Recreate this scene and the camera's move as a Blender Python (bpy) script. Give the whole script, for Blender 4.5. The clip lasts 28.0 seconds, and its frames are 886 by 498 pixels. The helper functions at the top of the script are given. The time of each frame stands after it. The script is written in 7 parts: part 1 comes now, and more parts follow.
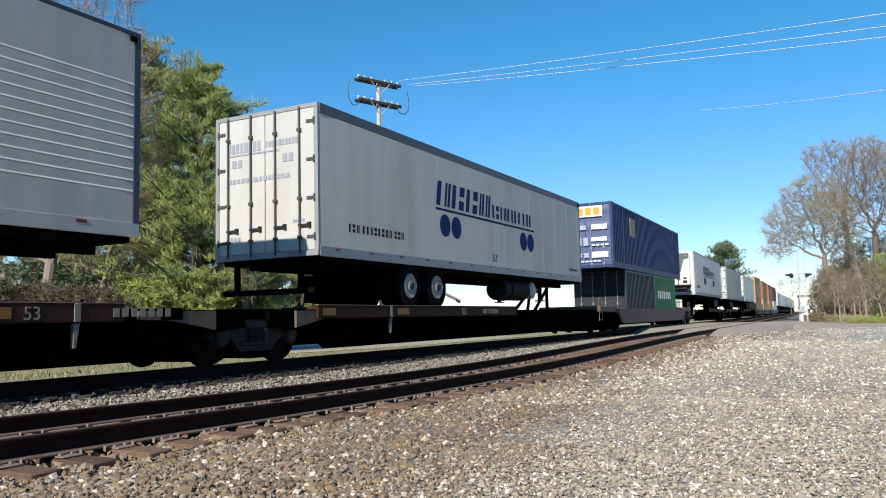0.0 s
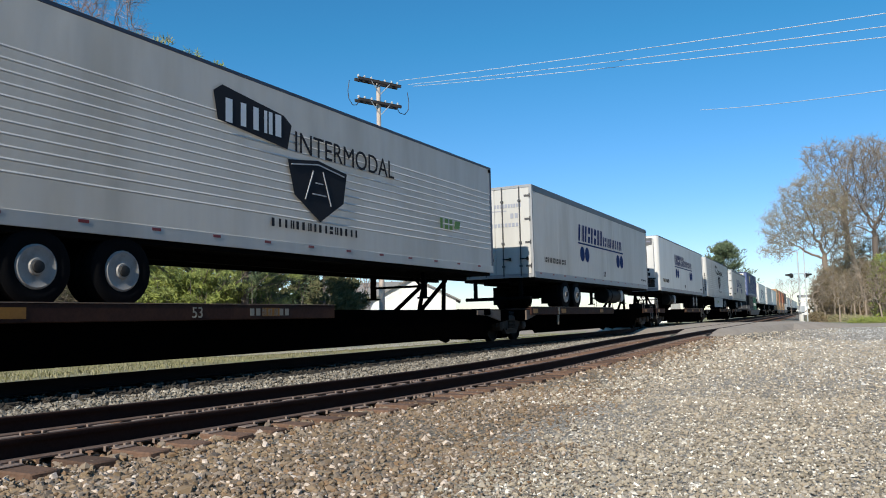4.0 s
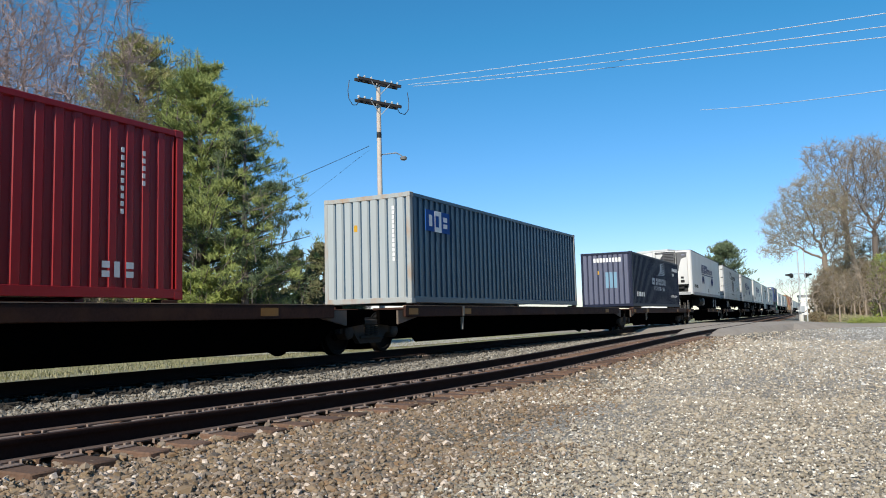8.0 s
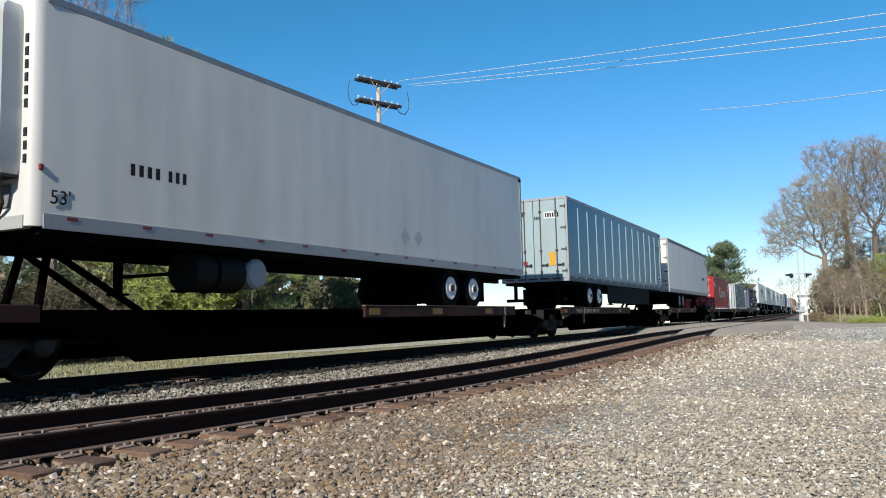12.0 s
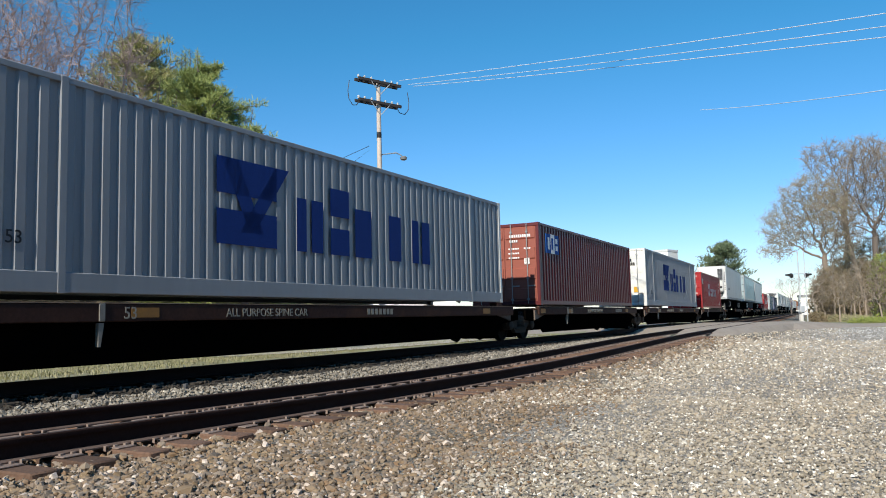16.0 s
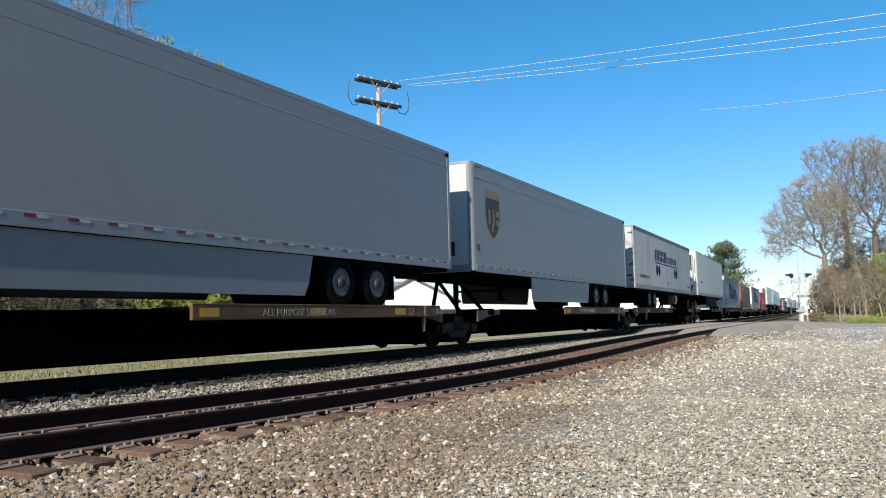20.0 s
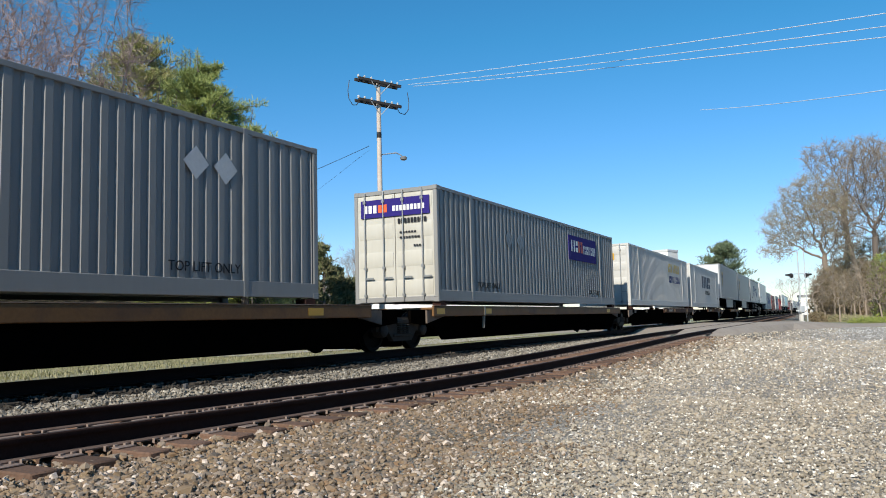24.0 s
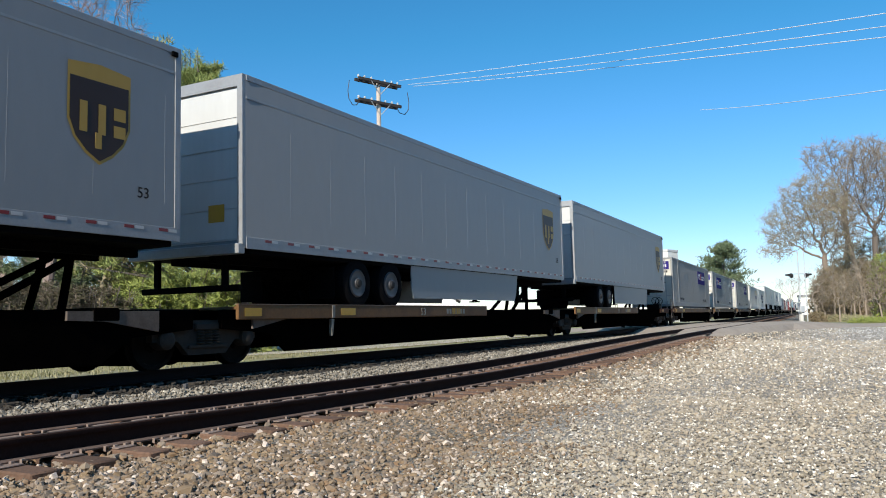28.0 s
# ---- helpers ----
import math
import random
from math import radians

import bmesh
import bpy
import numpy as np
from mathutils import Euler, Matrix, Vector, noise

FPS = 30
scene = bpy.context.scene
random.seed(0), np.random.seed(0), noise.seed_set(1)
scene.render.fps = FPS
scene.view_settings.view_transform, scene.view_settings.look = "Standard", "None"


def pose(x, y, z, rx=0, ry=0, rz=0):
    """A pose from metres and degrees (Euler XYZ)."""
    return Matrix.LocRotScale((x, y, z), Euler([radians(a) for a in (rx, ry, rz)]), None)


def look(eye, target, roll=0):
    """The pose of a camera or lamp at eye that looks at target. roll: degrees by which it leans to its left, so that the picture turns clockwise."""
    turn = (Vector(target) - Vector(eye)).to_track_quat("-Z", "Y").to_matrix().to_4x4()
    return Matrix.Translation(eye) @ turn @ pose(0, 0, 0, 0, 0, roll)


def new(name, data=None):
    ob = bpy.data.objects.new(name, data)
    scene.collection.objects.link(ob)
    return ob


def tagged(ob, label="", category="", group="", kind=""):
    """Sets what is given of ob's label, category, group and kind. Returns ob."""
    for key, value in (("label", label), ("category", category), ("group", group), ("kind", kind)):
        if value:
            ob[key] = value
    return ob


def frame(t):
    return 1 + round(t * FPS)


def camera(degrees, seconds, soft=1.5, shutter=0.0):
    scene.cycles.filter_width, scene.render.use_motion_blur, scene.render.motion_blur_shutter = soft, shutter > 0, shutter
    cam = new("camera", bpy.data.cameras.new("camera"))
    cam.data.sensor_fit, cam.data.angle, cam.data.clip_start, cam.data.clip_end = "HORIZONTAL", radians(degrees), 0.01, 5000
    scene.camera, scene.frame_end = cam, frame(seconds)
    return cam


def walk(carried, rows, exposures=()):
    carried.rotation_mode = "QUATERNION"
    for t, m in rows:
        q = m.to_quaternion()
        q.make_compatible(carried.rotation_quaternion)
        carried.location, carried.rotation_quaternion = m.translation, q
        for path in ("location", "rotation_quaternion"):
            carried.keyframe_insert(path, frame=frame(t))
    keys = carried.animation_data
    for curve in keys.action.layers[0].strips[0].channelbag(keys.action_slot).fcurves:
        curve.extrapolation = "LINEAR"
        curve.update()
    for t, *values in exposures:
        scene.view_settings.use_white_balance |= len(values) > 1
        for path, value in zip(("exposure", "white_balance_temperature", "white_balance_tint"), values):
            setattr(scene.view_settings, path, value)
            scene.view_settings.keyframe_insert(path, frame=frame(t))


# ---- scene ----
import collections

# ---- camera ----
EYE = (0.0, 0.0, 0.6545)                     # z = 0 is the top of the rails, y runs along the track
cam = camera(59.01, 28.0, soft=1.0)
YAW, PITCH, ROLL = 0.4988, 0.0900, -0.0245
AIM = (-math.sin(YAW) * math.cos(PITCH) * 10, math.cos(YAW) * math.cos(PITCH) * 10, EYE[2] + math.sin(PITCH) * 10)
STILL = look(EYE, AIM, math.degrees(ROLL))
walk(cam, [(0.0, STILL), (28.0, STILL)], exposures=[(0.0, 0.18), (1.0, 0.0), (11.0, 0.0), (12.0, 0.10), (17.0, 0.08), (18.2, 0.0), (19.0, 0.02), (20.0, 0.18), (21.5, 0.18), (24.0, 0.06), (26.5, 0.10), (28.0, 0.18)])

# ---- light ----
SUN_ELEV, SUN_TURN = radians(32), radians(4.5)
world = bpy.data.worlds.new("sky")
scene.world = world
world.use_nodes = True
wt = world.node_tree
sky = wt.nodes.new("ShaderNodeTexSky")
sky.sky_type = "NISHITA"
sky.sun_disc = False
sky.sun_elevation, sky.sun_rotation = SUN_ELEV, math.pi - SUN_TURN
sky.air_density, sky.dust_density, sky.ozone_density = 1.0, 0.1, 2.0
clear = wt.nodes.new("ShaderNodeHueSaturation")
clear.inputs["Saturation"].default_value = 1.15
wt.links.new(sky.outputs[0], clear.inputs["Color"])
tint = wt.nodes.new("ShaderNodeMix")
tint.data_type, tint.blend_type = "RGBA", "MULTIPLY"
tint.inputs["Factor"].default_value = 1.0
# clear deep sky overhead, paler towards the horizon
way, up_z, deep = wt.nodes.new("ShaderNodeTexCoord"), wt.nodes.new("ShaderNodeSeparateXYZ"), wt.nodes.new("ShaderNodeValToRGB")
wt.links.new(way.outputs["Generated"], up_z.inputs[0])
wt.links.new(up_z.outputs["Z"], deep.inputs[0])
deep.color_ramp.elements[0].position, deep.color_ramp.elements[0].color = 0.0, (0.72, 0.76, 0.98, 1)
deep.color_ramp.elements[1].position, deep.color_ramp.elements[1].color = 0.34, (0.31, 0.82, 0.95, 1)
horizon_blue = deep.color_ramp.elements.new(0.14)
horizon_blue.color = (0.50, 0.74, 1.0, 1)
wt.links.new(deep.outputs[0], tint.inputs["B"])
wt.links.new(clear.outputs[0], tint.inputs["A"])
wt.links.new(tint.outputs["Result"], wt.nodes["Background"].inputs[0])
wt.nodes["Background"].inputs[1].default_value = 0.138
sun_data = bpy.data.lights.new("sun", "SUN")
sun_data.energy, sun_data.angle, sun_data.color = 5.4, radians(0.5), (1.0, 0.93, 0.80)
sun_from = Vector((math.sin(SUN_TURN) * math.cos(SUN_ELEV), -math.cos(SUN_TURN) * math.cos(SUN_ELEV), math.sin(SUN_ELEV)))
sun = new("sun", sun_data)
sun.matrix_world = look(sun_from * 60, (0, 0, 0))

# ---- materials ----
MATS = {}


def nodes_of(name):
    m = bpy.data.materials.new(name)
    m.use_nodes = True
    return m, m.node_tree, m.node_tree.nodes["Principled BSDF"]


def surf(name, col, rough=0.6, metal=0.0, var=0.12, scale=2.0, dirt=None, dirt_amount=0.35, bump=0.05, bump_scale=60.0, streak=1.0, spec=0.5, island=0.0, wave=0.0):
    """A painted, rusty or earthy surface: broad stains, fine grain and a light relief."""
    if name in MATS:
        return MATS[name]
    m, t, b = nodes_of(name)
    L, N = t.links.new, t.nodes.new
    co = N("ShaderNodeTexCoord")
    mp = N("ShaderNodeMapping")
    mp.inputs["Scale"].default_value = (1, 1, streak)
    L(co.outputs["Object"], mp.inputs[0])
    n1, n2, n3 = N("ShaderNodeTexNoise"), N("ShaderNodeTexNoise"), N("ShaderNodeTexNoise")
    n1.inputs["Scale"].default_value, n1.inputs["Detail"].default_value = scale, 4
    n2.inputs["Scale"].default_value, n2.inputs["Detail"].default_value = scale * 9, 3
    n3.inputs["Scale"].default_value, n3.inputs["Detail"].default_value = bump_scale, 2
    L(mp.outputs[0], n1.inputs[0]), L(mp.outputs[0], n2.inputs[0]), L(co.outputs["Object"], n3.inputs[0])
    lo, hi = [c * (1 - var) for c in col], [min(1, c * (1 + var)) for c in col]
    mx = N("ShaderNodeMix")
    mx.data_type = "RGBA"
    mx.inputs["A"].default_value, mx.inputs["B"].default_value = (*lo, 1), (*hi, 1)
    L(n2.outputs[0], mx.inputs["Factor"])
    out = mx.outputs["Result"]
    if dirt:
        r = N("ShaderNodeMapRange")
        r.inputs["From Min"].default_value, r.inputs["From Max"].default_value = 0.48, 0.78
        r.inputs["To Max"].default_value = dirt_amount
        L(n1.outputs[0], r.inputs["Value"])
        dx = N("ShaderNodeMix")
        dx.data_type = "RGBA"
        dx.inputs["B"].default_value = (*dirt, 1)
        L(out, dx.inputs["A"]), L(r.outputs[0], dx.inputs["Factor"])
        out = dx.outputs["Result"]
    if island:
        g = N("ShaderNodeObjectInfo")
        hs = N("ShaderNodeHueSaturation")
        mr = N("ShaderNodeMapRange")
        mr.inputs["To Min"].default_value, mr.inputs["To Max"].default_value = 1 - island, 1 + island
        L(g.outputs["Random"], mr.inputs["Value"]), L(mr.outputs[0], hs.inputs["Value"]), L(out, hs.inputs["Color"])
        out = hs.outputs[0]
    L(out, b.inputs["Base Color"])
    b.inputs["Roughness"].default_value, b.inputs["Metallic"].default_value = rough, metal
    b.inputs["Specular IOR Level"].default_value = spec
    if bump:
        bp = N("ShaderNodeBump")
        bp.inputs["Strength"].default_value, bp.inputs["Distance"].default_value = bump, 0.02
        L(n3.outputs[0], bp.inputs["Height"]), L(bp.outputs[0], b.inputs["Normal"])
        if wave:
            # sheet metal drawn tight over posts about 0.6 m apart
            wv, wb = N("ShaderNodeTexWave"), N("ShaderNodeBump")
            wv.bands_direction = "Y"
            wv.inputs["Scale"].default_value, wv.inputs["Distortion"].default_value, wv.inputs["Detail"].default_value = wave, 1.2, 2
            wb.inputs["Strength"].default_value, wb.inputs["Distance"].default_value = 0.5, 0.004
            L(co.outputs["Object"], wv.inputs[0]), L(wv.outputs["Fac"], wb.inputs["Height"])
            L(bp.outputs[0], wb.inputs["Normal"]), L(wb.outputs[0], b.inputs["Normal"])
    MATS[name] = m
    return m


def many(name, colours, rough=0.9, bump=0.3, bump_scale=90.0, trans=0.0):
    """For stones, leaves and twigs: each piece takes its own colour out of a ramp."""
    m, t, b = nodes_of(name)
    L, N = t.links.new, t.nodes.new
    g, r, n = N("ShaderNodeNewGeometry"), N("ShaderNodeValToRGB"), N("ShaderNodeTexNoise")
    r.color_ramp.interpolation = "LINEAR"
    els = r.color_ramp.elements
    while len(els) < len(colours):
        els.new(0.5)
    for i, c in enumerate(colours):
        els[i].position, els[i].color = i / (len(colours) - 1), (*c, 1)
    L(g.outputs["Random Per Island"], r.inputs[0])
    n.inputs["Scale"].default_value = bump_scale
    mx = N("ShaderNodeMix")
    mx.data_type, mx.blend_type = "RGBA", "MULTIPLY"
    mx.inputs["Factor"].default_value = 0.45
    L(r.outputs[0], mx.inputs["A"]), L(n.outputs[0], mx.inputs["B"])
    hs = N("ShaderNodeHueSaturation")
    hs.inputs["Saturation"].default_value = 1.0
    hs.inputs["Value"].default_value = 1.25
    L(mx.outputs["Result"], hs.inputs["Color"])
    L(hs.outputs[0], b.inputs["Base Color"])
    b.inputs["Roughness"].default_value = rough
    if trans:
        b.inputs["Transmission Weight"].default_value = 0
        b.inputs["Subsurface Weight"].default_value = trans
        b.inputs["Subsurface Radius"].default_value = (0.05, 0.08, 0.02)
    if bump:
        bp = N("ShaderNodeBump")
        bp.inputs["Strength"].default_value, bp.inputs["Distance"].default_value = bump, 0.01
        L(n.outputs[0], bp.inputs["Height"]), L(bp.outputs[0], b.inputs["Normal"])
    return m


def cool(cols):
    return [(r * 0.86, g * 0.82, b * 0.86) for r, g, b in cols]


def gravel_mat(name, cols, cell, deep=0.035, stain=(0.2, 0.17, 0.12)):
    """Loose stones seen from afar: cells of differing grey and tan with dark joints and broad patches."""
    m, t, b = nodes_of(name)
    L, N = t.links.new, t.nodes.new
    co, v, e = N("ShaderNodeTexCoord"), N("ShaderNodeTexVoronoi"), N("ShaderNodeTexVoronoi")
    e.feature = "DISTANCE_TO_EDGE"
    for q in (v, e):
        q.inputs["Scale"].default_value = 1 / cell
        L(co.outputs["Object"], q.inputs["Vector"])
    sep = N("ShaderNodeSeparateColor")
    L(v.outputs["Color"], sep.inputs[0])
    r = N("ShaderNodeValToRGB")
    els = r.color_ramp.elements
    while len(els) < len(cols):
        els.new(0.5)
    for i, c in enumerate(cols):
        els[i].position, els[i].color = i / (len(cols) - 1), (*c, 1)
    L(sep.outputs[0], r.inputs[0])
    n, fine = N("ShaderNodeTexNoise"), N("ShaderNodeTexNoise")
    fine.inputs["Scale"].default_value, fine.inputs["Detail"].default_value, fine.inputs["Roughness"].default_value = 7.0, 6, 0.75
    L(co.outputs["Object"], fine.inputs["Vector"])
    n.inputs["Scale"].default_value, n.inputs["Detail"].default_value = 0.55, 5
    L(co.outputs["Object"], n.inputs["Vector"])
    rr = N("ShaderNodeMapRange")
    rr.inputs["From Min"].default_value, rr.inputs["From Max"].default_value, rr.inputs["To Max"].default_value = 0.45, 0.7, 0.5
    L(n.outputs[0], rr.inputs["Value"])
    mx = N("ShaderNodeMix")
    mx.data_type = "RGBA"
    mx.inputs["B"].default_value = (*stain, 1)
    L(r.outputs[0], mx.inputs["A"]), L(rr.outputs[0], mx.inputs["Factor"])
    jr = N("ShaderNodeMapRange")
    jr.inputs["From Max"].default_value, jr.inputs["To Min"].default_value = 0.18, 0.35
    L(e.outputs["Distance"], jr.inputs["Value"])
    mj = N("ShaderNodeMix")
    mj.data_type, mj.blend_type = "RGBA", "MULTIPLY"
    mj.inputs["Factor"].default_value = 1
    L(mx.outputs["Result"], mj.inputs["A"]), L(jr.outputs[0], mj.inputs["B"])
    fr = N("ShaderNodeMapRange")
    fr.inputs["From Min"].default_value, fr.inputs["From Max"].default_value = 0.35, 0.65
    fr.inputs["To Min"].default_value, fr.inputs["To Max"].default_value = 0.62, 1.35
    L(fine.outputs[0], fr.inputs["Value"])
    mf = N("ShaderNodeMix")
    mf.data_type, mf.blend_type = "RGBA", "MULTIPLY"
    mf.inputs["Factor"].default_value = 1
    L(mj.outputs["Result"], mf.inputs["A"]), L(fr.outputs[0], mf.inputs["B"])
    L(mf.outputs["Result"], b.inputs["Base Color"])
    b.inputs["Roughness"].default_value = 0.92
    bp = N("ShaderNodeBump")
    bp.inputs["Strength"].default_value, bp.inputs["Distance"].default_value = 0.9, deep
    L(e.outputs["Distance"], bp.inputs["Height"]), L(bp.outputs[0], b.inputs["Normal"])
    return m


WHITE = surf("white_trailer_paint", (0.61, 0.605, 0.59), 0.42, var=0.05, scale=0.8, dirt=(0.36, 0.34, 0.31), dirt_amount=0.45, streak=0.25, bump=0.22, bump_scale=1.4, wave=0.5)
OLD_WHITE = surf("weathered_white_paint", (0.51, 0.505, 0.485), 0.55, var=0.07, scale=0.9, dirt=(0.29, 0.27, 0.23), dirt_amount=0.6, streak=0.2, bump=0.28, bump_scale=1.5, wave=0.5)
GREY_SKIN = surf("grey_trailer_skin", (0.225, 0.242, 0.262), 0.45, var=0.05, scale=0.7, dirt=(0.25, 0.255, 0.26), dirt_amount=0.4, streak=0.3, bump=0.25, bump_scale=1.2)
SILVER = surf("silver_rail", (0.30, 0.31, 0.325), 0.5, 0.2, var=0.12, scale=3, dirt=(0.2, 0.19, 0.18), bump=0.05)
THIN_RAIL = surf("thin_dark_rail", (0.045, 0.055, 0.085), 0.5, var=0.15, scale=3)
DARK_RAIL = surf("dark_top_rail", (0.10, 0.105, 0.115), 0.5, var=0.15, scale=3)
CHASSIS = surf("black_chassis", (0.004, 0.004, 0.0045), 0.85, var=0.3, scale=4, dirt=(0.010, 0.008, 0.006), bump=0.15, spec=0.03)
TYRE = surf("tyre_rubber", (0.007, 0.007, 0.008), 0.9, var=0.2, scale=8, bump=0.2, spec=0.05)
RIM = surf("grey_steel_rim", (0.30, 0.29, 0.28), 0.5, var=0.15, scale=6, dirt=(0.12, 0.10, 0.08), dirt_amount=0.7)
BRIGHT_RIM = surf("white_steel_rim", (0.78, 0.78, 0.76), 0.45, var=0.1, scale=6, dirt=(0.22, 0.17, 0.12), dirt_amount=0.6)
DARK_RIM = surf("dark_steel_rim", (0.06, 0.06, 0.065), 0.5, var=0.1, scale=6)
RED_MARK = surf("red_reflector", (0.20, 0.018, 0.02), 0.4, var=0.1)
WHITE_MARK = surf("white_reflector", (0.75, 0.75, 0.75), 0.35, var=0.05)
NAVY = surf("navy_lettering", (0.016, 0.042, 0.15), 0.8, var=0.1, scale=5, spec=0.12)
CHARCOAL = surf("charcoal_lettering", (0.025, 0.027, 0.033), 0.8, var=0.1, spec=0.12)
ROD = surf("galvanised_rod", (0.32, 0.33, 0.34), 0.45, 0.6, var=0.2, scale=12)
DARK_ROD = surf("grimy_rod", (0.07, 0.07, 0.075), 0.6, 0.2, var=0.25, scale=12)
VERGE = many("verge_blades", [(0.27, 0.255, 0.14), (0.21, 0.215, 0.10), (0.36, 0.33, 0.23), (0.18, 0.185, 0.09), (0.33, 0.305, 0.20)], 0.95, 0)
RUST_DARK = surf("rusty_car_steel", (0.042, 0.019, 0.014), 0.8, var=0.4, scale=2, dirt=(0.09, 0.04, 0.02), dirt_amount=0.6, bump=0.2, spec=0.2)
# car steel set near black, without gloss
CAR_BLACK = surf("near_black_car_steel", (0.0022, 0.0019, 0.0017), 0.9, var=0.35, scale=3, dirt=(0.006, 0.004, 0.003), bump=0.2, spec=0.0)
CAR_YELLOW = surf("yellow_car_paint", (0.30, 0.13, 0.015), 0.6, var=0.2, scale=4, dirt=(0.1, 0.06, 0.03))
YELLOW = surf("yellow_reflector", (0.55, 0.30, 0.02), 0.45, var=0.1)
CREAM = surf("cream_car_stencil", (0.26, 0.24, 0.20), 0.6, var=0.15)
RAIL_SIDE = surf("rail_rust", (0.026, 0.014, 0.012), 0.85, var=0.35, scale=6, bump=0.15, spec=0.12)
RAIL_FOOT = surf("dusty_rail_foot", (0.14, 0.10, 0.085), 0.9, spec=0.1, var=0.35, scale=7, dirt=(0.09, 0.06, 0.05), dirt_amount=0.6)
RAIL_TOP = surf("worn_rail_head", (0.07, 0.052, 0.045), 0.65, 0.1, var=0.15, scale=5)
TIE = surf("weathered_tie_wood", (0.13, 0.075, 0.05), 0.9, var=0.4, scale=3, dirt=(0.27, 0.15, 0.085), dirt_amount=0.6, bump=0.5, bump_scale=45, island=0.35)
PLATE = surf("rusty_tie_plate", (0.22, 0.165, 0.14), 0.8, var=0.4, scale=9, dirt=(0.34, 0.29, 0.25), bump=0.2)
STONES = many("ballast_stone", cool([(0.10, 0.082, 0.06), (0.28, 0.205, 0.115), (0.31, 0.26, 0.185), (0.17, 0.145, 0.115), (0.36, 0.27, 0.155), (0.23, 0.195, 0.15), (0.29, 0.19, 0.10), (0.25, 0.20, 0.135), (0.42, 0.36, 0.28), (0.80, 0.71, 0.58)]), 0.95)
PALE_STONES = many("pale_gravel_stone", [(0.17, 0.155, 0.13), (0.42, 0.36, 0.27), (0.33, 0.295, 0.245), (0.50, 0.43, 0.33), (0.25, 0.225, 0.19), (0.44, 0.36, 0.265), (0.44, 0.40, 0.35), (0.95, 0.90, 0.80)], 0.95)
GREY_GRAVEL = many("grey_gravel_stone", [(0.19, 0.185, 0.175), (0.36, 0.345, 0.325), (0.29, 0.285, 0.275), (0.43, 0.42, 0.40), (0.80, 0.79, 0.76)], 0.95)
MID_STONES = many("grey_ballast_stone", [(0.10, 0.09, 0.075), (0.32, 0.285, 0.235), (0.21, 0.19, 0.165), (0.37, 0.33, 0.27), (0.16, 0.145, 0.125), (0.52, 0.48, 0.41)], 0.95)
BALLAST = gravel_mat("ballast_bed", [(0.13, 0.115, 0.095), (0.26, 0.22, 0.165), (0.30, 0.27, 0.225), (0.34, 0.285, 0.205)], 0.045)
GRAVEL = gravel_mat("fine_gravel", [(0.26, 0.23, 0.19), (0.38, 0.335, 0.275), (0.53, 0.475, 0.40), (0.44, 0.395, 0.33)], 0.04, 0.02, (0.35, 0.31, 0.26))
# oily stones, darkened further: the train's shade is put into the colour
SHADED_BED = gravel_mat("shaded_oily_ballast", [(0.02, 0.018, 0.016), (0.05, 0.042, 0.034), (0.07, 0.06, 0.05), (0.04, 0.035, 0.03)], 0.055, 0.035, (0.03, 0.025, 0.02))
SHADED_STONES = many("shaded_oily_stone", [(0.02, 0.018, 0.016), (0.06, 0.05, 0.04), (0.04, 0.036, 0.03)], 0.95)
GRASS = surf("spring_grass", (0.24, 0.235, 0.09), 0.95, var=0.45, scale=0.7, dirt=(0.42, 0.36, 0.21), dirt_amount=0.9, bump=0.6, bump_scale=30)
DIRT = surf("bare_dirt", (0.24, 0.235, 0.155), 0.95, var=0.4, scale=0.8, dirt_amount=0.8, dirt=(0.22, 0.25, 0.10), bump=0.4, bump_scale=20)
ASPHALT = surf("old_asphalt", (0.36, 0.305, 0.25), 0.9, var=0.35, scale=1.6, dirt=(0.22, 0.18, 0.14), dirt_amount=0.6, bump=0.3, bump_scale=80)
# dark finish of the unseen banks that block sky light
BLOCKER = surf("sky_blocker_bank", (0.055, 0.052, 0.034), 0.95, var=0.5, scale=0.5, dirt=(0.10, 0.08, 0.055), bump=0.8, bump_scale=3)
BARK = surf("grey_bark", (0.15, 0.125, 0.11), 0.95, var=0.35, scale=4, bump=0.5)
PALE_BARK = surf("pale_bark", (0.30, 0.24, 0.19), 0.95, var=0.3, scale=4, bump=0.4)
POLE_WOOD = surf("pole_wood", (0.52, 0.44, 0.38), 0.9, var=0.2, scale=2, dirt=(0.72, 0.66, 0.58), dirt_amount=0.8, streak=0.3, bump=0.3)
TWIG = many("twigs", [(0.19, 0.155, 0.145), (0.32, 0.265, 0.245), (0.25, 0.205, 0.19)], 0.95, 0)
BUD_TWIG = many("budding_twigs", [(0.22, 0.175, 0.16), (0.36, 0.285, 0.26), (0.28, 0.225, 0.195)], 0.95, 0)
NEEDLE = many("pine_needles", [(0.14, 0.185, 0.055), (0.26, 0.31, 0.09), (0.38, 0.42, 0.13), (0.18, 0.23, 0.075)], 0.8, 0)
DARK_NEEDLE = many("far_foliage", [(0.08, 0.115, 0.06), (0.15, 0.185, 0.095), (0.11, 0.145, 0.075)], 0.85, 0)
YOUNG_LEAF = many("young_leaves", [(0.19, 0.23, 0.05), (0.31, 0.35, 0.08), (0.13, 0.165, 0.045)], 0.8, 0)
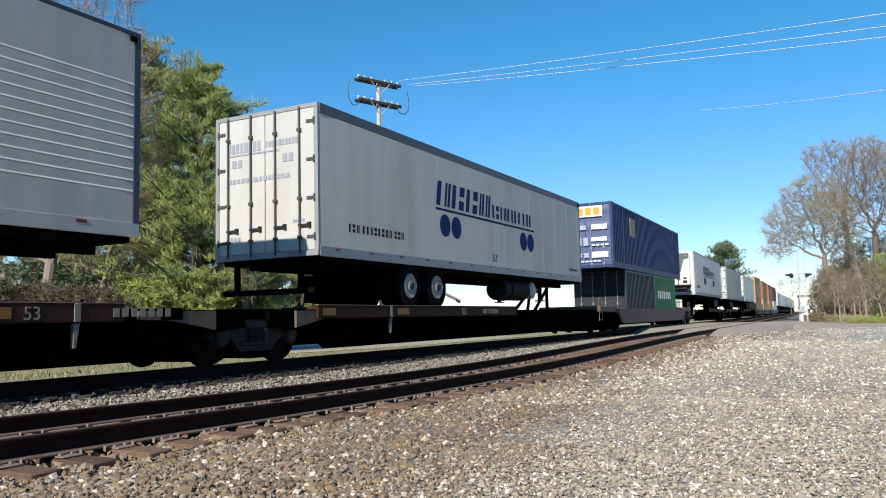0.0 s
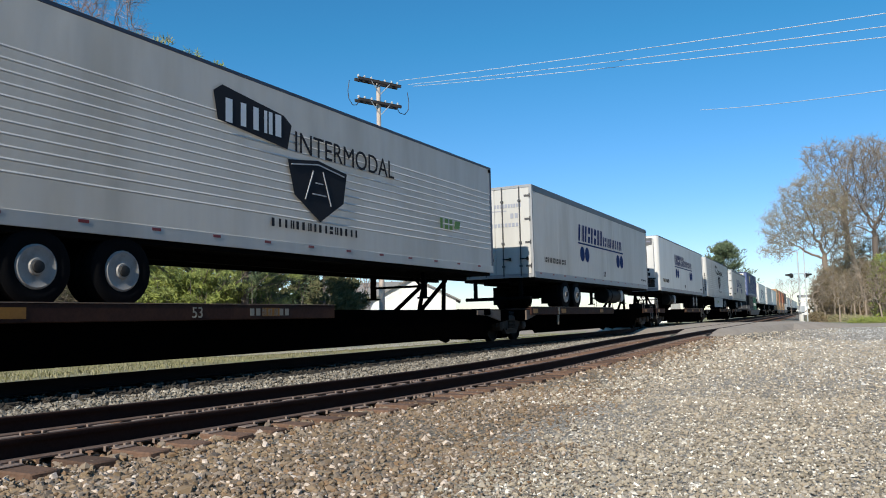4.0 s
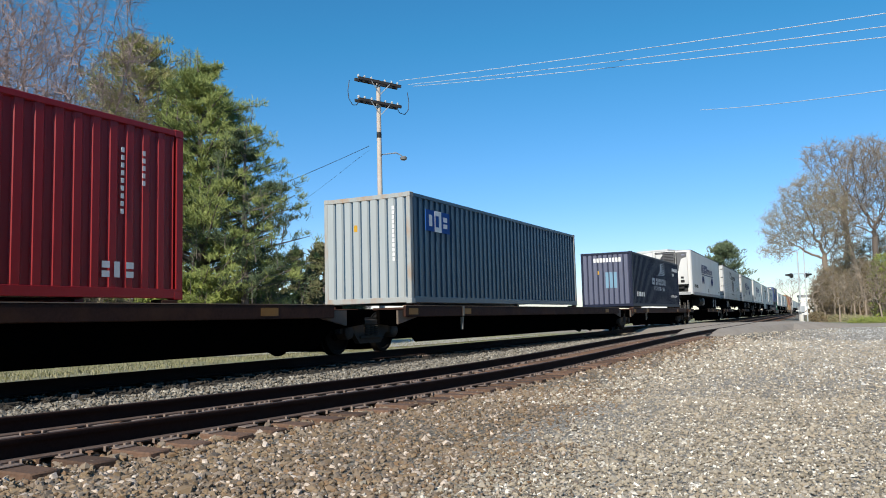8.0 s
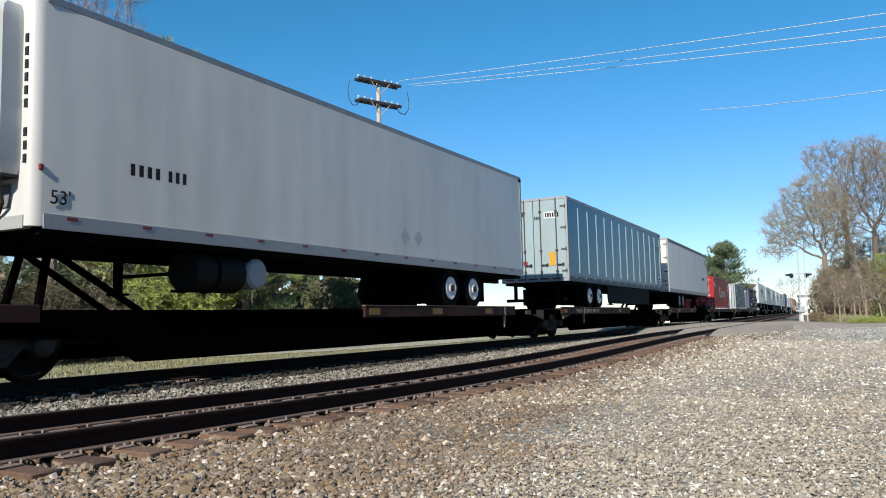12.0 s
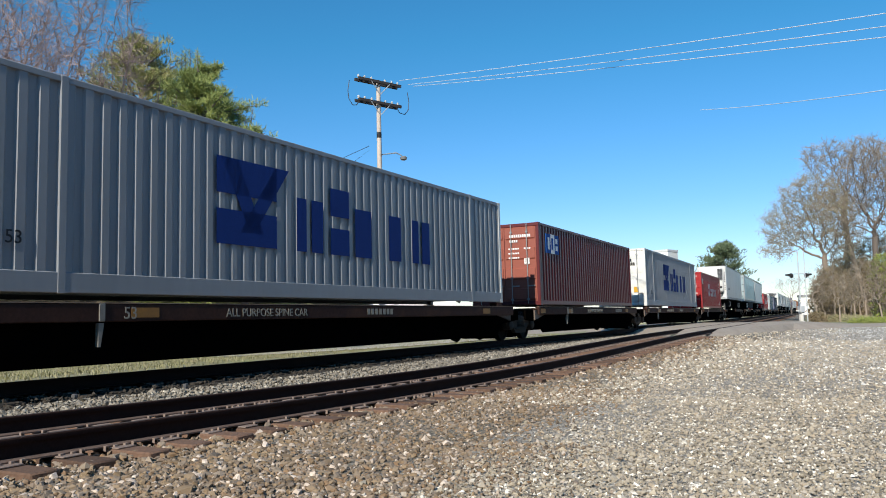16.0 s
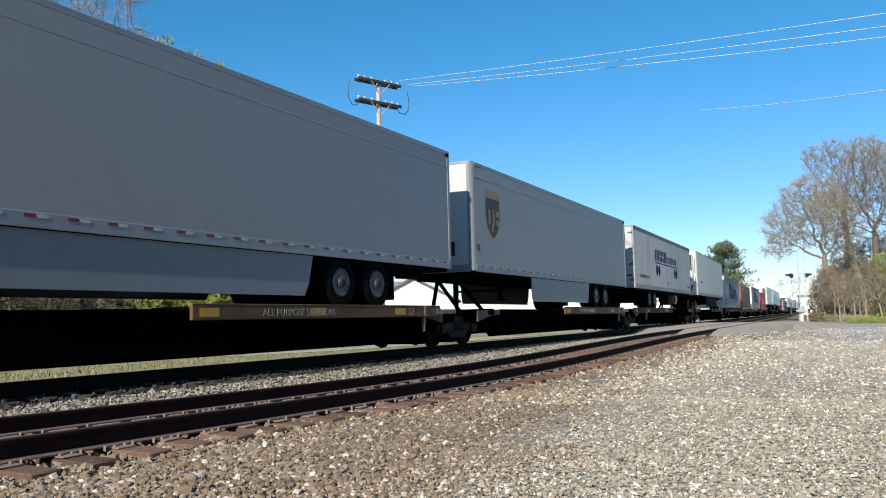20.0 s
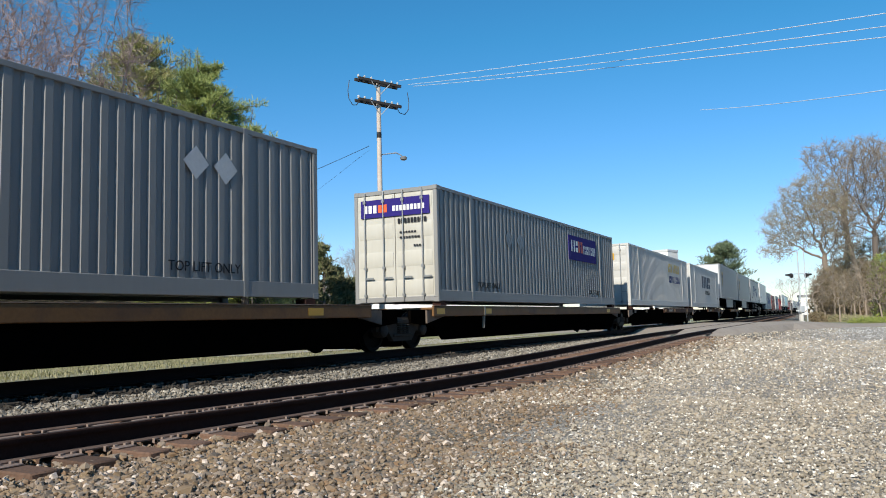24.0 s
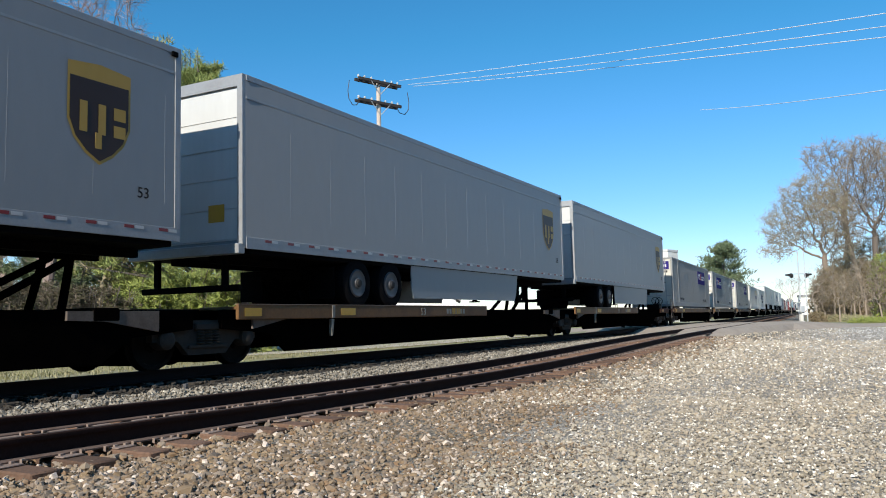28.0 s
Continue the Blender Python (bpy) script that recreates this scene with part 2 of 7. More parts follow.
DARK_BRUSH = many("dark_brush", [(0.075, 0.06, 0.04), (0.15, 0.12, 0.085), (0.05, 0.045, 0.028), (0.09, 0.095, 0.035)], 0.9, 0)
PALE_GRASS = many("pale_dry_grass", [(0.34, 0.29, 0.18), (0.26, 0.26, 0.12), (0.42, 0.36, 0.24)], 0.95, 0)
WALL_WHITE = surf("white_siding", (0.78, 0.77, 0.74), 0.7, var=0.04)
ROOF_GREY = surf("grey_shingle", (0.22, 0.21, 0.20), 0.9, var=0.2, scale=5, bump=0.4)
GALV = surf("galvanised_mast", (0.55, 0.57, 0.58), 0.5, 0.4, var=0.1)
BLACK = surf("matt_black", (0.012, 0.012, 0.013), 0.75, var=0.2)
CONCRETE = surf("pale_concrete", (0.62, 0.60, 0.56), 0.9, var=0.1)
GLASS_DARK = surf("dark_window", (0.03, 0.035, 0.04), 0.12, var=0.1, bump=0)
WIRE = surf("wire", (0.68, 0.7, 0.72), 0.6, 0.0, var=0.05, bump=0)
DARK_WIRE = surf("dark_wire", (0.03, 0.03, 0.035), 0.6, bump=0)


def paint(name, col, rough=0.5, dirt=None, amount=0.35):
    return surf(name, col, rough, var=0.07, spec=0.45, scale=0.9, dirt=dirt or tuple(c * 0.55 for c in col), dirt_amount=amount, streak=0.2, bump=0.03)


# ---- mesh tools ----
class Shape:
    """Vertices and faces of one part."""

    def __init__(self):
        self.v, self.f, self.m = [], [], []

    def add(self, verts, faces, mi=0):
        n = len(self.v)
        self.v += [tuple(p) for p in verts]
        self.f += [tuple(i + n for i in f) for f in faces]
        self.m += [mi] * len(faces)
        return self

    def box(self, x0, x1, y0, y1, z0, z1, c=0.0, mi=0):
        if c <= 0:
            return self.add([(x0, y0, z0), (x1, y0, z0), (x1, y1, z0), (x0, y1, z0), (x0, y0, z1), (x1, y0, z1), (x1, y1, z1), (x0, y1, z1)],
                            [(3, 2, 1, 0), (4, 5, 6, 7), (0, 1, 5, 4), (1, 2, 6, 5), (2, 3, 7, 6), (3, 0, 4, 7)], mi)
        c = min(c, (x1 - x0) * 0.45, (y1 - y0) * 0.45, (z1 - z0) * 0.45)
        rings = []
        for z, i in ((z0, c), (z0 + c, 0), (z1 - c, 0), (z1, c)):
            a, b, d, e = x0 + i, x1 - i, y0 + i, y1 - i
            k = c if i == 0 else c * 0.5
            rings.append([(a + k, d, z), (b - k, d, z), (b, d + k, z), (b, e - k, z), (b - k, e, z), (a + k, e, z), (a, e - k, z), (a, d + k, z)])
        return self.rings(rings, mi)

    def rings(self, rings, mi=0, cap=True):
        n = len(rings[0])
        vs = [p for r in rings for p in r]
        fs = []
        for k in range(len(rings) - 1):
            for i in range(n):
                j = (i + 1) % n
                fs.append((k * n + i, k * n + j, (k + 1) * n + j, (k + 1) * n + i))
        if cap:
            fs.append(tuple(range(n - 1, -1, -1)))
            fs.append(tuple((len(rings) - 1) * n + i for i in range(n)))
        return self.add(vs, fs, mi)

    def tube(self, a, b, r0, r1=None, n=8, mi=0, cap=True):
        a, b = Vector(a), Vector(b)
        r1 = r0 if r1 is None else r1
        d = (b - a).normalized()
        u = d.orthogonal().normalized()
        w = d.cross(u)
        rr = []
        for p, r in ((a, r0), (b, r1)):
            rr.append([p + (u * math.cos(2 * math.pi * i / n) + w * math.sin(2 * math.pi * i / n)) * r for i in range(n)])
        return self.rings(rr, mi, cap)

    def lathe(self, centre, axis, profile, n=20, mi=0):
        """profile: (distance along the axis, radius) rows; the axis is x, y or z."""
        c, rr = Vector(centre), []
        ax = {"x": (Vector((1, 0, 0)), Vector((0, 1, 0)), Vector((0, 0, 1))), "y": (Vector((0, 1, 0)), Vector((0, 0, 1)), Vector((1, 0, 0))), "z": (Vector((0, 0, 1)), Vector((1, 0, 0)), Vector((0, 1, 0)))}[axis]
        for h, r in profile:
            rr.append([c + ax[0] * h + (ax[1] * math.cos(2 * math.pi * i / n) + ax[2] * math.sin(2 * math.pi * i / n)) * r for i in range(n)])
        return self.rings(rr, mi)

    def prism(self, outline, x0, x1, mi=0):
        """An outline in (y, z), drawn out from x0 to x1."""
        return self.rings([[(x0, y, z) for y, z in outline], [(x1, y, z) for y, z in outline]], mi)

    def mesh(self, name, *mats):
        me = bpy.data.meshes.new(name)
        me.from_pydata(self.v, [], self.f)
        for m in mats:
            me.materials.append(m)
        if len(mats) > 1:
            me.polygons.foreach_set("material_index", self.m)
        me.update()
        me.shade_smooth()
        me.set_sharp_from_angle(angle=0.6)
        return me


def part(name, shape, material, parent=None, label="", m=None):
    """One mesh object under a thing or a part; shape is a Shape or a mesh to share."""
    me = shape
    if isinstance(shape, Shape):
        me = shape.mesh(name, *(material if isinstance(material, tuple) else (material,)))
    ob = new(name, me)
    if parent is not None:
        ob.parent = parent
    if m is not None:
        ob.matrix_basis = m
    if label:
        ob["label"] = label
    return ob


def thing(name, label, category, group="", kind=""):
    return tagged(new(name), label, category, group, kind)


def words(text, size, where, material, parent, name="lettering", end=False):
    """Stencilled words on the near side of a thing (or on its rear end)."""
    cu = bpy.data.curves.new(name, "FONT")
    cu.body, cu.size, cu.extrude = text, size, 0.003
    cu.materials.append(material)
    ob = new(name, cu)
    ob.parent = parent
    ob.matrix_basis = Matrix(((1, 0, 0, where[0]), (0, 0, -1, where[1]), (0, 1, 0, where[2]), (0, 0, 0, 1))) if end else Matrix(((0, 0, 1, where[0]), (1, 0, 0, where[1]), (0, 1, 0, where[2]), (0, 0, 0, 1)))
    return ob


SHARED = {}


def shared(key, make):
    if key not in SHARED:
        SHARED[key] = make()
    return SHARED[key]

# ---- the line of the track ----
BEND, BEND_END, SPEED = -0.4595e-3, 65.0, 17.42
NEAR_X, TRAIN_X = -6.31, -10.365             # the two track centres beside the camera


def bend(y):
    if y < 0:
        return 0.0
    return BEND * (y * y if y < BEND_END else BEND_END * (2 * y - BEND_END))


def along(x0, y, z):
    return (x0 + bend(y), y, z)


def dip(y):
    """The near track lies lower than the train's and sags a little before the crossing."""
    return -0.03 - 0.197 * np.exp(-((y - 13.0) / 11.0) ** 2)


# ---- ground: one sheet to the horizon ----
LIE_X = np.array([-400, -60, -18, -13.0, -12.2, -8.9, -8.2, -5.1, -4.5, -3.2, 0, 6, 400])
LIE_Z = np.array([-1.0, -0.7, -0.32, -0.20, -0.25, -0.25, -0.25, -0.25, -0.29, -0.44, -0.47, -0.45, -0.6])


def lie(x, y=0.0):
    """Height of the ground across the line; the bed of the near track follows its rails."""
    return np.interp(x, LIE_X, LIE_Z) + dip(y) * np.interp(x, (-8.8, -7.9, -5.0, -3.2), (0, 1, 1, 0))


def make_ground():
    xs = [-900, -400, -200, -100, -60, -40, -28, -20, -18, -15, -13.0, -12.2, -11.7, -11, -9.1, -8.8, -8.2, -7.9, -7.0, -6, -5.1, -4.5, -3.9, -3.2, -2.6, -1.3, 0, 1.5, 3, 6, 10, 16, 30, 60, 120, 400, 900]
    ys = [-200, -60, -20, -8] + [i * 2.0 for i in range(-2, 40)] + [84, 90, 100, 115, 135, 160, 200, 260, 350, 500, 800, 1500, 3000]
    s = Shape()
    vs = [(x + bend(y) * max(0.0, 1 - max(0, abs(x + 6) - 20) / 200), y, float(lie(x, y)) + 0.02 * noise.noise((x * 0.6, y * 0.6, 3)) if abs(x) < 60 else float(lie(x))) for y in ys for x in xs]
    n = len(xs)
    fs, mi = [], []
    for j in range(len(ys) - 1):
        for i in range(n - 1):
            fs.append((j * n + i, j * n + i + 1, (j + 1) * n + i + 1, (j + 1) * n + i))
            x, y = (xs[i] + xs[i + 1]) / 2, (ys[j] + ys[j + 1]) / 2
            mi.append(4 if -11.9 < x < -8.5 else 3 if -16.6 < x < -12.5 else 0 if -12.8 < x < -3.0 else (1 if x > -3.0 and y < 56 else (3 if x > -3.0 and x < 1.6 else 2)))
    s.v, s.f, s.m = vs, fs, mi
    me = s.mesh("ground", BALLAST, GRAVEL, GRASS, DIRT, SHADED_BED)
    tagged(new("ground", me), "tan and grey gravel, ballast and spring grass beside the railway", "ground", kind="structure")


make_ground()


def make_sky_blockers():
    """Unseen tree-high banks, added to block sky light on the camera's own side and behind it."""
    make_sky_blocker([(70, 45), (34, 43), (25, 30), (23, 10), (22, -12), (17, -28), (8, -33), (-1, -35)])
    make_sky_blocker([(-19, -37), (-30, -34), (-45, -28), (-70, -10)])


def make_sky_blocker(line):
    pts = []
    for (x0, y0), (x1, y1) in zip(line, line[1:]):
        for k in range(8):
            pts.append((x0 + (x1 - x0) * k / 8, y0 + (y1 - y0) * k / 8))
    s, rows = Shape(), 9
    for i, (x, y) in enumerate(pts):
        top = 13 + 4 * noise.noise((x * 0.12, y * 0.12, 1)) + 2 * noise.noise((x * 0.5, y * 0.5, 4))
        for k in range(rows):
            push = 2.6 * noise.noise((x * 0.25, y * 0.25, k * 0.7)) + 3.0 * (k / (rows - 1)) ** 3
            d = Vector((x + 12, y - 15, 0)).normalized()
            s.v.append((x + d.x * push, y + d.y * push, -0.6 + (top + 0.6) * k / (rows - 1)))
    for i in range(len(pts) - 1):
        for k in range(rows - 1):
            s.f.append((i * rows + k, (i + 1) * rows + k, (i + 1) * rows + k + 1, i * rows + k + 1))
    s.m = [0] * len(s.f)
    tagged(new("sky_blocker", s.mesh("sky_blocker", BLOCKER)), "unseen dark bank added across the gravel yard to block sky light", "woods", kind="structure")


make_sky_blockers()


def road_z(x, y):
    if x < -13.5:
        return max(float(lie(x)) + 0.03, -0.42)
    f = min(1.0, max(0.0, (x + 4.8) / 6.5))
    return float(np.interp(x, (-13.5, -12.6, -8.8, -7.6, -4.8), (-0.40, -0.012, -0.012, -0.02, -0.02))) + (dip(y) if -7.8 < x < -3 else 0.0) - 0.40 * f * f * (3 - 2 * f)


def make_road():
    xs = [-60, -30, -14, -13.5, -12.6, -9.2, -6.5, -5] + [-4.2 + 0.4 * k for k in range(22)] + [6, 10, 20, 40]
    near = lambda x: float(np.interp(x, (-60, -14, -9.2, -5.2, -3.0, 0, 3, 40), (52, 41, 36.0, 31.5, 50, 55, 58, 70)))
    far = lambda x: float(np.interp(x, (-60, -14, -3, 3, 40), (66, 60, 65, 70, 78)))
    vs, fs, m = [], [], 9
    for x in xs:
        for k in range(m):
            y = near(x) + (far(x) - near(x)) * k / (m - 1)
            vs.append((x + bend(y), y, road_z(x, y) if 0 < k < m - 1 else min(road_z(x, y), float(lie(x, y)) - 0.03)))
    for i in range(len(xs) - 1):
        for k in range(m - 1):
            a = i * m + k
            fs.append((a, a + m, a + m + 1, a + 1))
    s = Shape().add(vs, fs)
    tagged(new("road", s.mesh("road", ASPHALT)), "worn grey asphalt road over the level crossing", "road", kind="structure")


make_road()


def make_lot():
    """A pale paved lot beyond the far rail, on this side of the crossing."""
    ys = [17.0 + 2.2 * k for k in range(9)]
    edge = lambda y: -13.0 - 3.0 * math.exp(-(y - 17.0) / 2.5)
    vs, fs, xs = [], [], 6
    for y in ys:
        for k in range(xs):
            off = edge(y) - 13.0 * k / (xs - 1)
            vs.append((off + bend(y), y, float(lie(off)) + 0.03))
    for j in range(len(ys) - 1):
        for k in range(xs - 1):
            a = j * xs + k
            fs.append((a, a + xs, a + xs + 1, a + 1))
    tagged(new("pavement", Shape().add(vs, fs).mesh("pavement", surf("pale_lot_concrete", (0.46, 0.43, 0.40), 0.9, var=0.15, scale=1.2, dirt=(0.33, 0.30, 0.26), bump=0.2))), "pale worn paved lot beyond the far rail", "pavement", kind="structure")


make_lot()


# ---- rails and ties ----
RAIL_PARTS = (("rail_foot", [(0.070, -0.171), (0.070, -0.160), (0.022, -0.147)], False), ("rail_web", [(0.012, -0.150), (0.009, -0.120), (0.009, -0.055), (0.012, -0.040)], False), ("rail_head", [(0.033, -0.044), (0.037, -0.036), (0.037, -0.010), (0.030, 0.0)], True))


def make_rail(name, x0, label, drop=0.0, near=False):
    ys = [-60, -20, -6] + [i * 2.0 for i in range(-2, 36)] + [74, 80, 90, 110, 150, 220, 400, 900]
    rail = thing(name, label, "rail", "rails of the two tracks")
    for nm, half, head in RAIL_PARTS:
        prof = half + [(-x, z) for x, z in reversed(half)]
        s = Shape().rings([[along(x0 + px, y, pz - drop + (dip(y) if near else 0.0)) for px, pz in prof] for y in ys])
        n = len(prof)
        if head:
            s.m = [1 if (i % n) == 3 and i < len(s.f) - 2 else 0 for i in range(len(s.f))]
        part(nm, s, (RAIL_SIDE, RAIL_TOP) if head else (RAIL_FOOT if nm == "rail_foot" and near else RAIL_SIDE), rail)


for c in (NEAR_X, TRAIN_X):
    for off in (-0.7545, 0.7545):
        make_rail("rail", c + off, "rusty brown steel rail with a worn head" if c == NEAR_X else "dark steel rail under the train", 0.10 if c == TRAIN_X and off < 0 else 0.0, c == NEAR_X)

TIE_STEP = 0.49


def make_ties():
    brown = Shape().box(-1.30, 1.30, -0.115, 0.115, -0.36, -0.185, 0.012).mesh("tie", TIE)
    # ties under the train: its shade is put into the wood colour
    shaded_tie = Shape().box(-1.25, 1.25, -0.115, 0.115, -0.36, -0.185, 0.012).mesh("tie", surf("shaded_tie_wood", (0.035, 0.028, 0.022), 0.95, var=0.4, scale=3, bump=0.5, bump_scale=45, island=0.3))
    rnd = random.Random(4)
    for c, label in ((NEAR_X, "weathered brown wooden ties of the near track"), (TRAIN_X, "dark wooden ties under the train")):
        track = thing("track_ties", label, "railway ties", kind="structure")
        hw = Shape()
        rest = Shape()
        for k in range(-60, 330):
            y = k * TIE_STEP + 0.04
            low = float(dip(y)) if c == NEAR_X else -0.03
            if 31.5 < y < 62:
                continue
            turn = rnd.uniform(-1.4, 1.4)
            shift = rnd.uniform(-0.05, 0.05)
            if -6 <= k < (150 if c == NEAR_X else 95):
                part("tie", brown if c == NEAR_X else shaded_tie, None, track, m=pose(*along(c + shift, y, low + rnd.uniform(-0.008, 0.004)), 0, 0, turn))
            else:
                rest.box(c + bend(y) - 1.3 + shift, c + bend(y) + 1.3 + shift, y - 0.115, y + 0.115, low - 0.36, low - 0.185)
            if y > 45:
                continue
            for off in (-0.7545, 0.7545):
                x = c + bend(y) + off
                hw.box(x - 0.17, x + 0.17, y - 0.09, y + 0.09, low - 0.185, low - 0.172, 0.004)
                for sx in (-0.088, 0.088):
                    if rnd.random() < 0.45:
                        continue
                    hw.box(x + sx - 0.014, x + sx + 0.014, y - 0.05 - 0.014, y - 0.05 + 0.014, low - 0.172, low - 0.156)
                    hw.box(x + sx - 0.014, x + sx + 0.014, y + 0.05 - 0.014, y + 0.05 + 0.014, low - 0.172, low - 0.156)
                for sy in (-0.135, 0.135):
                    if rnd.random() < 0.3:
                        continue
                    hw.box(x - 0.10, x + 0.10, y + sy - 0.012, y + sy + 0.012, low - 0.195, low - 0.166)
                    hw.box(x + 0.072, x + 0.10, y + sy - 0.016, y + sy + 0.016, low - 0.19, low - 0.152)
        tagged(part("tie_plates", hw, PLATE, track), kind="stuff")
        if rest.v:
            tagged(part("far_ties", rest, TIE, track), kind="stuff")


make_ties()


# ---- loose stones ----
def stone_field(name, label, seed, count, spot, size, material=STONES, plain=False):
    """Many angular stones in one mesh. spot(rng, n) gives x, y, z arrays; size gives radii."""
    rng = np.random.default_rng(seed)
    g = (1 + 5 ** 0.5) / 2
    ico = np.array([(-1, g, 0), (1, g, 0), (-1, -g, 0), (1, -g, 0), (0, -1, g), (0, 1, g), (0, -1, -g), (0, 1, -g), (g, 0, -1), (g, 0, 1), (-g, 0, -1), (-g, 0, 1)]) / 1.9
    tri = np.array([(0, 11, 5), (0, 5, 1), (0, 1, 7), (0, 7, 10), (0, 10, 11), (1, 5, 9), (5, 11, 4), (11, 10, 2), (10, 7, 6), (7, 1, 8), (3, 9, 4), (3, 4, 2), (3, 2, 6), (3, 6, 8), (3, 8, 9), (4, 9, 5), (2, 4, 11), (6, 2, 10), (8, 6, 7), (9, 8, 1)])
    if plain:
        ico = np.array([(1, 0, 0), (-1, 0, 0), (0, 1, 0), (0, -1, 0), (0, 0, 1), (0, 0, -1)], float)
        tri = np.array([(0, 2, 4), (2, 1, 4), (1, 3, 4), (3, 0, 4), (2, 0, 5), (1, 2, 5), (3, 1, 5), (0, 3, 5)])
    nv, nf = len(ico), len(tri)
    x, y, z = spot(rng, count)
    n = len(x)
    r = size(rng, n, x, y)
    base = ico[None] * rng.uniform(0.6, 1.35, (n, nv, 1)) * rng.uniform(0.55, 1.3, (n, 1, 3))
    a, b = rng.uniform(0, 6.28, n), rng.uniform(-0.9, 0.9, n)
    ca, sa, cb, sb = np.cos(a)[:, None], np.sin(a)[:, None], np.cos(b)[:, None], np.sin(b)[:, None]
    px, py, pz = base[..., 0], base[..., 1], base[..., 2]
    px, pz = px * cb - pz * sb, px * sb + pz * cb
    px, py = px * ca - py * sa, px * sa + py * ca
    co = np.stack([px, py, pz * 0.8], -1) * r[:, None, None] + np.stack([x, y, z], -1)[:, None, :]
    faces = (tri[None] + (np.arange(n) * nv)[:, None, None]).reshape(-1)
    me = bpy.data.meshes.new(name)
    me.vertices.add(n * nv)
    me.vertices.foreach_set("co", co.reshape(-1).astype(np.float32))
    me.loops.add(n * nf * 3)
    me.loops.foreach_set("vertex_index", faces.astype(np.int32))
    me.polygons.add(n * nf)
    me.polygons.foreach_set("loop_start", (np.arange(n * nf) * 3).astype(np.int32))
    me.materials.append(material)
    me.update(calc_edges=True)
    me.shade_flat()
    return tagged(new(name, me), label, "gravel", kind="stuff")


bend_np = lambda y: np.where(y > 0, BEND * y * y, 0.0)


def field_spot(d0, d1, power, x_lo, x_hi, ragged=0.35):
    def spot(rng, n):
        d = d0 + (d1 - d0) * rng.random(n) ** power
        ang = rng.uniform(-0.06, 1.16, n)
        x, y = -d * np.sin(ang), d * np.cos(ang)
        off = x - bend_np(y) + rng.normal(0, ragged, n)
        keep = (off > x_lo) & (off < x_hi) & (x - bend_np(y) > -5.1)
        x, y = x[keep], y[keep]
        return x, y, lie(x - bend_np(y), y) + rng.uniform(-0.016, 0.016, len(x))
    return spot


def near_size(rng, n, x, y):
    off = x - bend_np(y)
    fine = np.clip((off + 4.6) / 2.4, 0, 1)
    return (0.0225 * (1 - fine) + 0.0140 * fine) * rng.lognormal(0, 0.3, n) * (1 + np.clip((np.hypot(x, y) - 9) / 14, 0, 1.3))


stone_field("shoulder_ballast", "loose tan and grey angular stones beside the track", 11, 36000, field_spot(3.2, 7.0, 1.0, -6, -2.3), near_size)
stone_field("further_ballast", "loose tan and grey angular stones along the track", 18, 46000, field_spot(6.8, 12.0, 1.0, -6, -3.0), near_size, plain=True)
stone_field("far_shoulder_ballast", "loose tan and grey stones farther along the track", 14, 46000, field_spot(11.0, 34.0, 1.3, -6, -3.7), near_size, plain=True)
stone_field("foreground_gravel", "pale tan and grey gravel in the foreground", 15, 90000, field_spot(3.6, 11.0, 1.0, -2.5, 3.5), near_size, PALE_STONES, plain=True)
stone_field("yard_gravel", "pale gravel farther across the yard", 16, 100000, field_spot(10.0, 32.0, 1.25, -3.9, 5), near_size, PALE_STONES, plain=True)
stone_field("crossing_gravel", "tan gravel and dirt spread beside the crossing", 23, 26000, field_spot(29.0, 57.0, 1.0, -4.6, -0.4, 0.3), near_size, PALE_STONES, plain=True)
stone_field("far_yard_gravel", "pale grey gravel towards the crossing", 20, 75000, field_spot(13.0, 56.0, 0.95, -1.2, 10, 0.9), near_size, GREY_GRAVEL, plain=True)


def bed_spot(x_lo, x_hi, y_hi, lift):
    def spot(rng, n):
        y = 1.5 + y_hi * rng.random(n) ** 1.4
        off = rng.uniform(x_lo, x_hi, n)
        return off + bend_np(y), y, lie(off, y) + lift + rng.uniform(-0.015, 0.02, n)
    return spot


def bed_size(rng, n, x, y):
    return 0.026 * rng.lognormal(0, 0.25, n)


stone_field("track_ballast", "grey ballast stones between the ties of the near track", 12, 5500, bed_spot(-7.75, -4.85, 9, 0.02), bed_size)
stone_field("far_track_ballast", "grey ballast stones between the ties farther along the near track", 21, 12000, bed_spot(-7.75, -4.85, 30, 0.02), bed_size, plain=True)
stone_field("middle_ballast", "pale ballast stones heaped between the two tracks", 13, 20000, bed_spot(-8.6, -7.4, 32, 0.06), bed_size, MID_STONES, plain=True)


def verge_grass():
    """Short spring grass behind the far rail: thin upright blades in one mesh."""
    rng = np.random.default_rng(19)
    n = 42000
    y = 1.0 + 36 * rng.random(n) ** 1.2
    off = -12.7 - 7.5 * rng.random(n) ** 0.9
    x, z = off + bend_np(y), lie(off)
    h, a = rng.uniform(0.03, 0.09, n), rng.uniform(0, 6.28, n)
    w = rng.uniform(0.008, 0.02, n)
    base = np.stack([x, y, z - 0.01], -1)
    side = np.stack([np.cos(a) * w, np.sin(a) * w, np.zeros(n)], -1)
    tip = base + np.stack([rng.normal(0, 0.03, n), rng.normal(0, 0.03, n), h], -1)
    me = bpy.data.meshes.new("verge_grass")
    me.from_pydata(np.stack([base - side, base + side, tip], 1).reshape(-1, 3).tolist(), [], np.arange(n * 3).reshape(-1, 3).tolist())
    me.materials.append(VERGE)
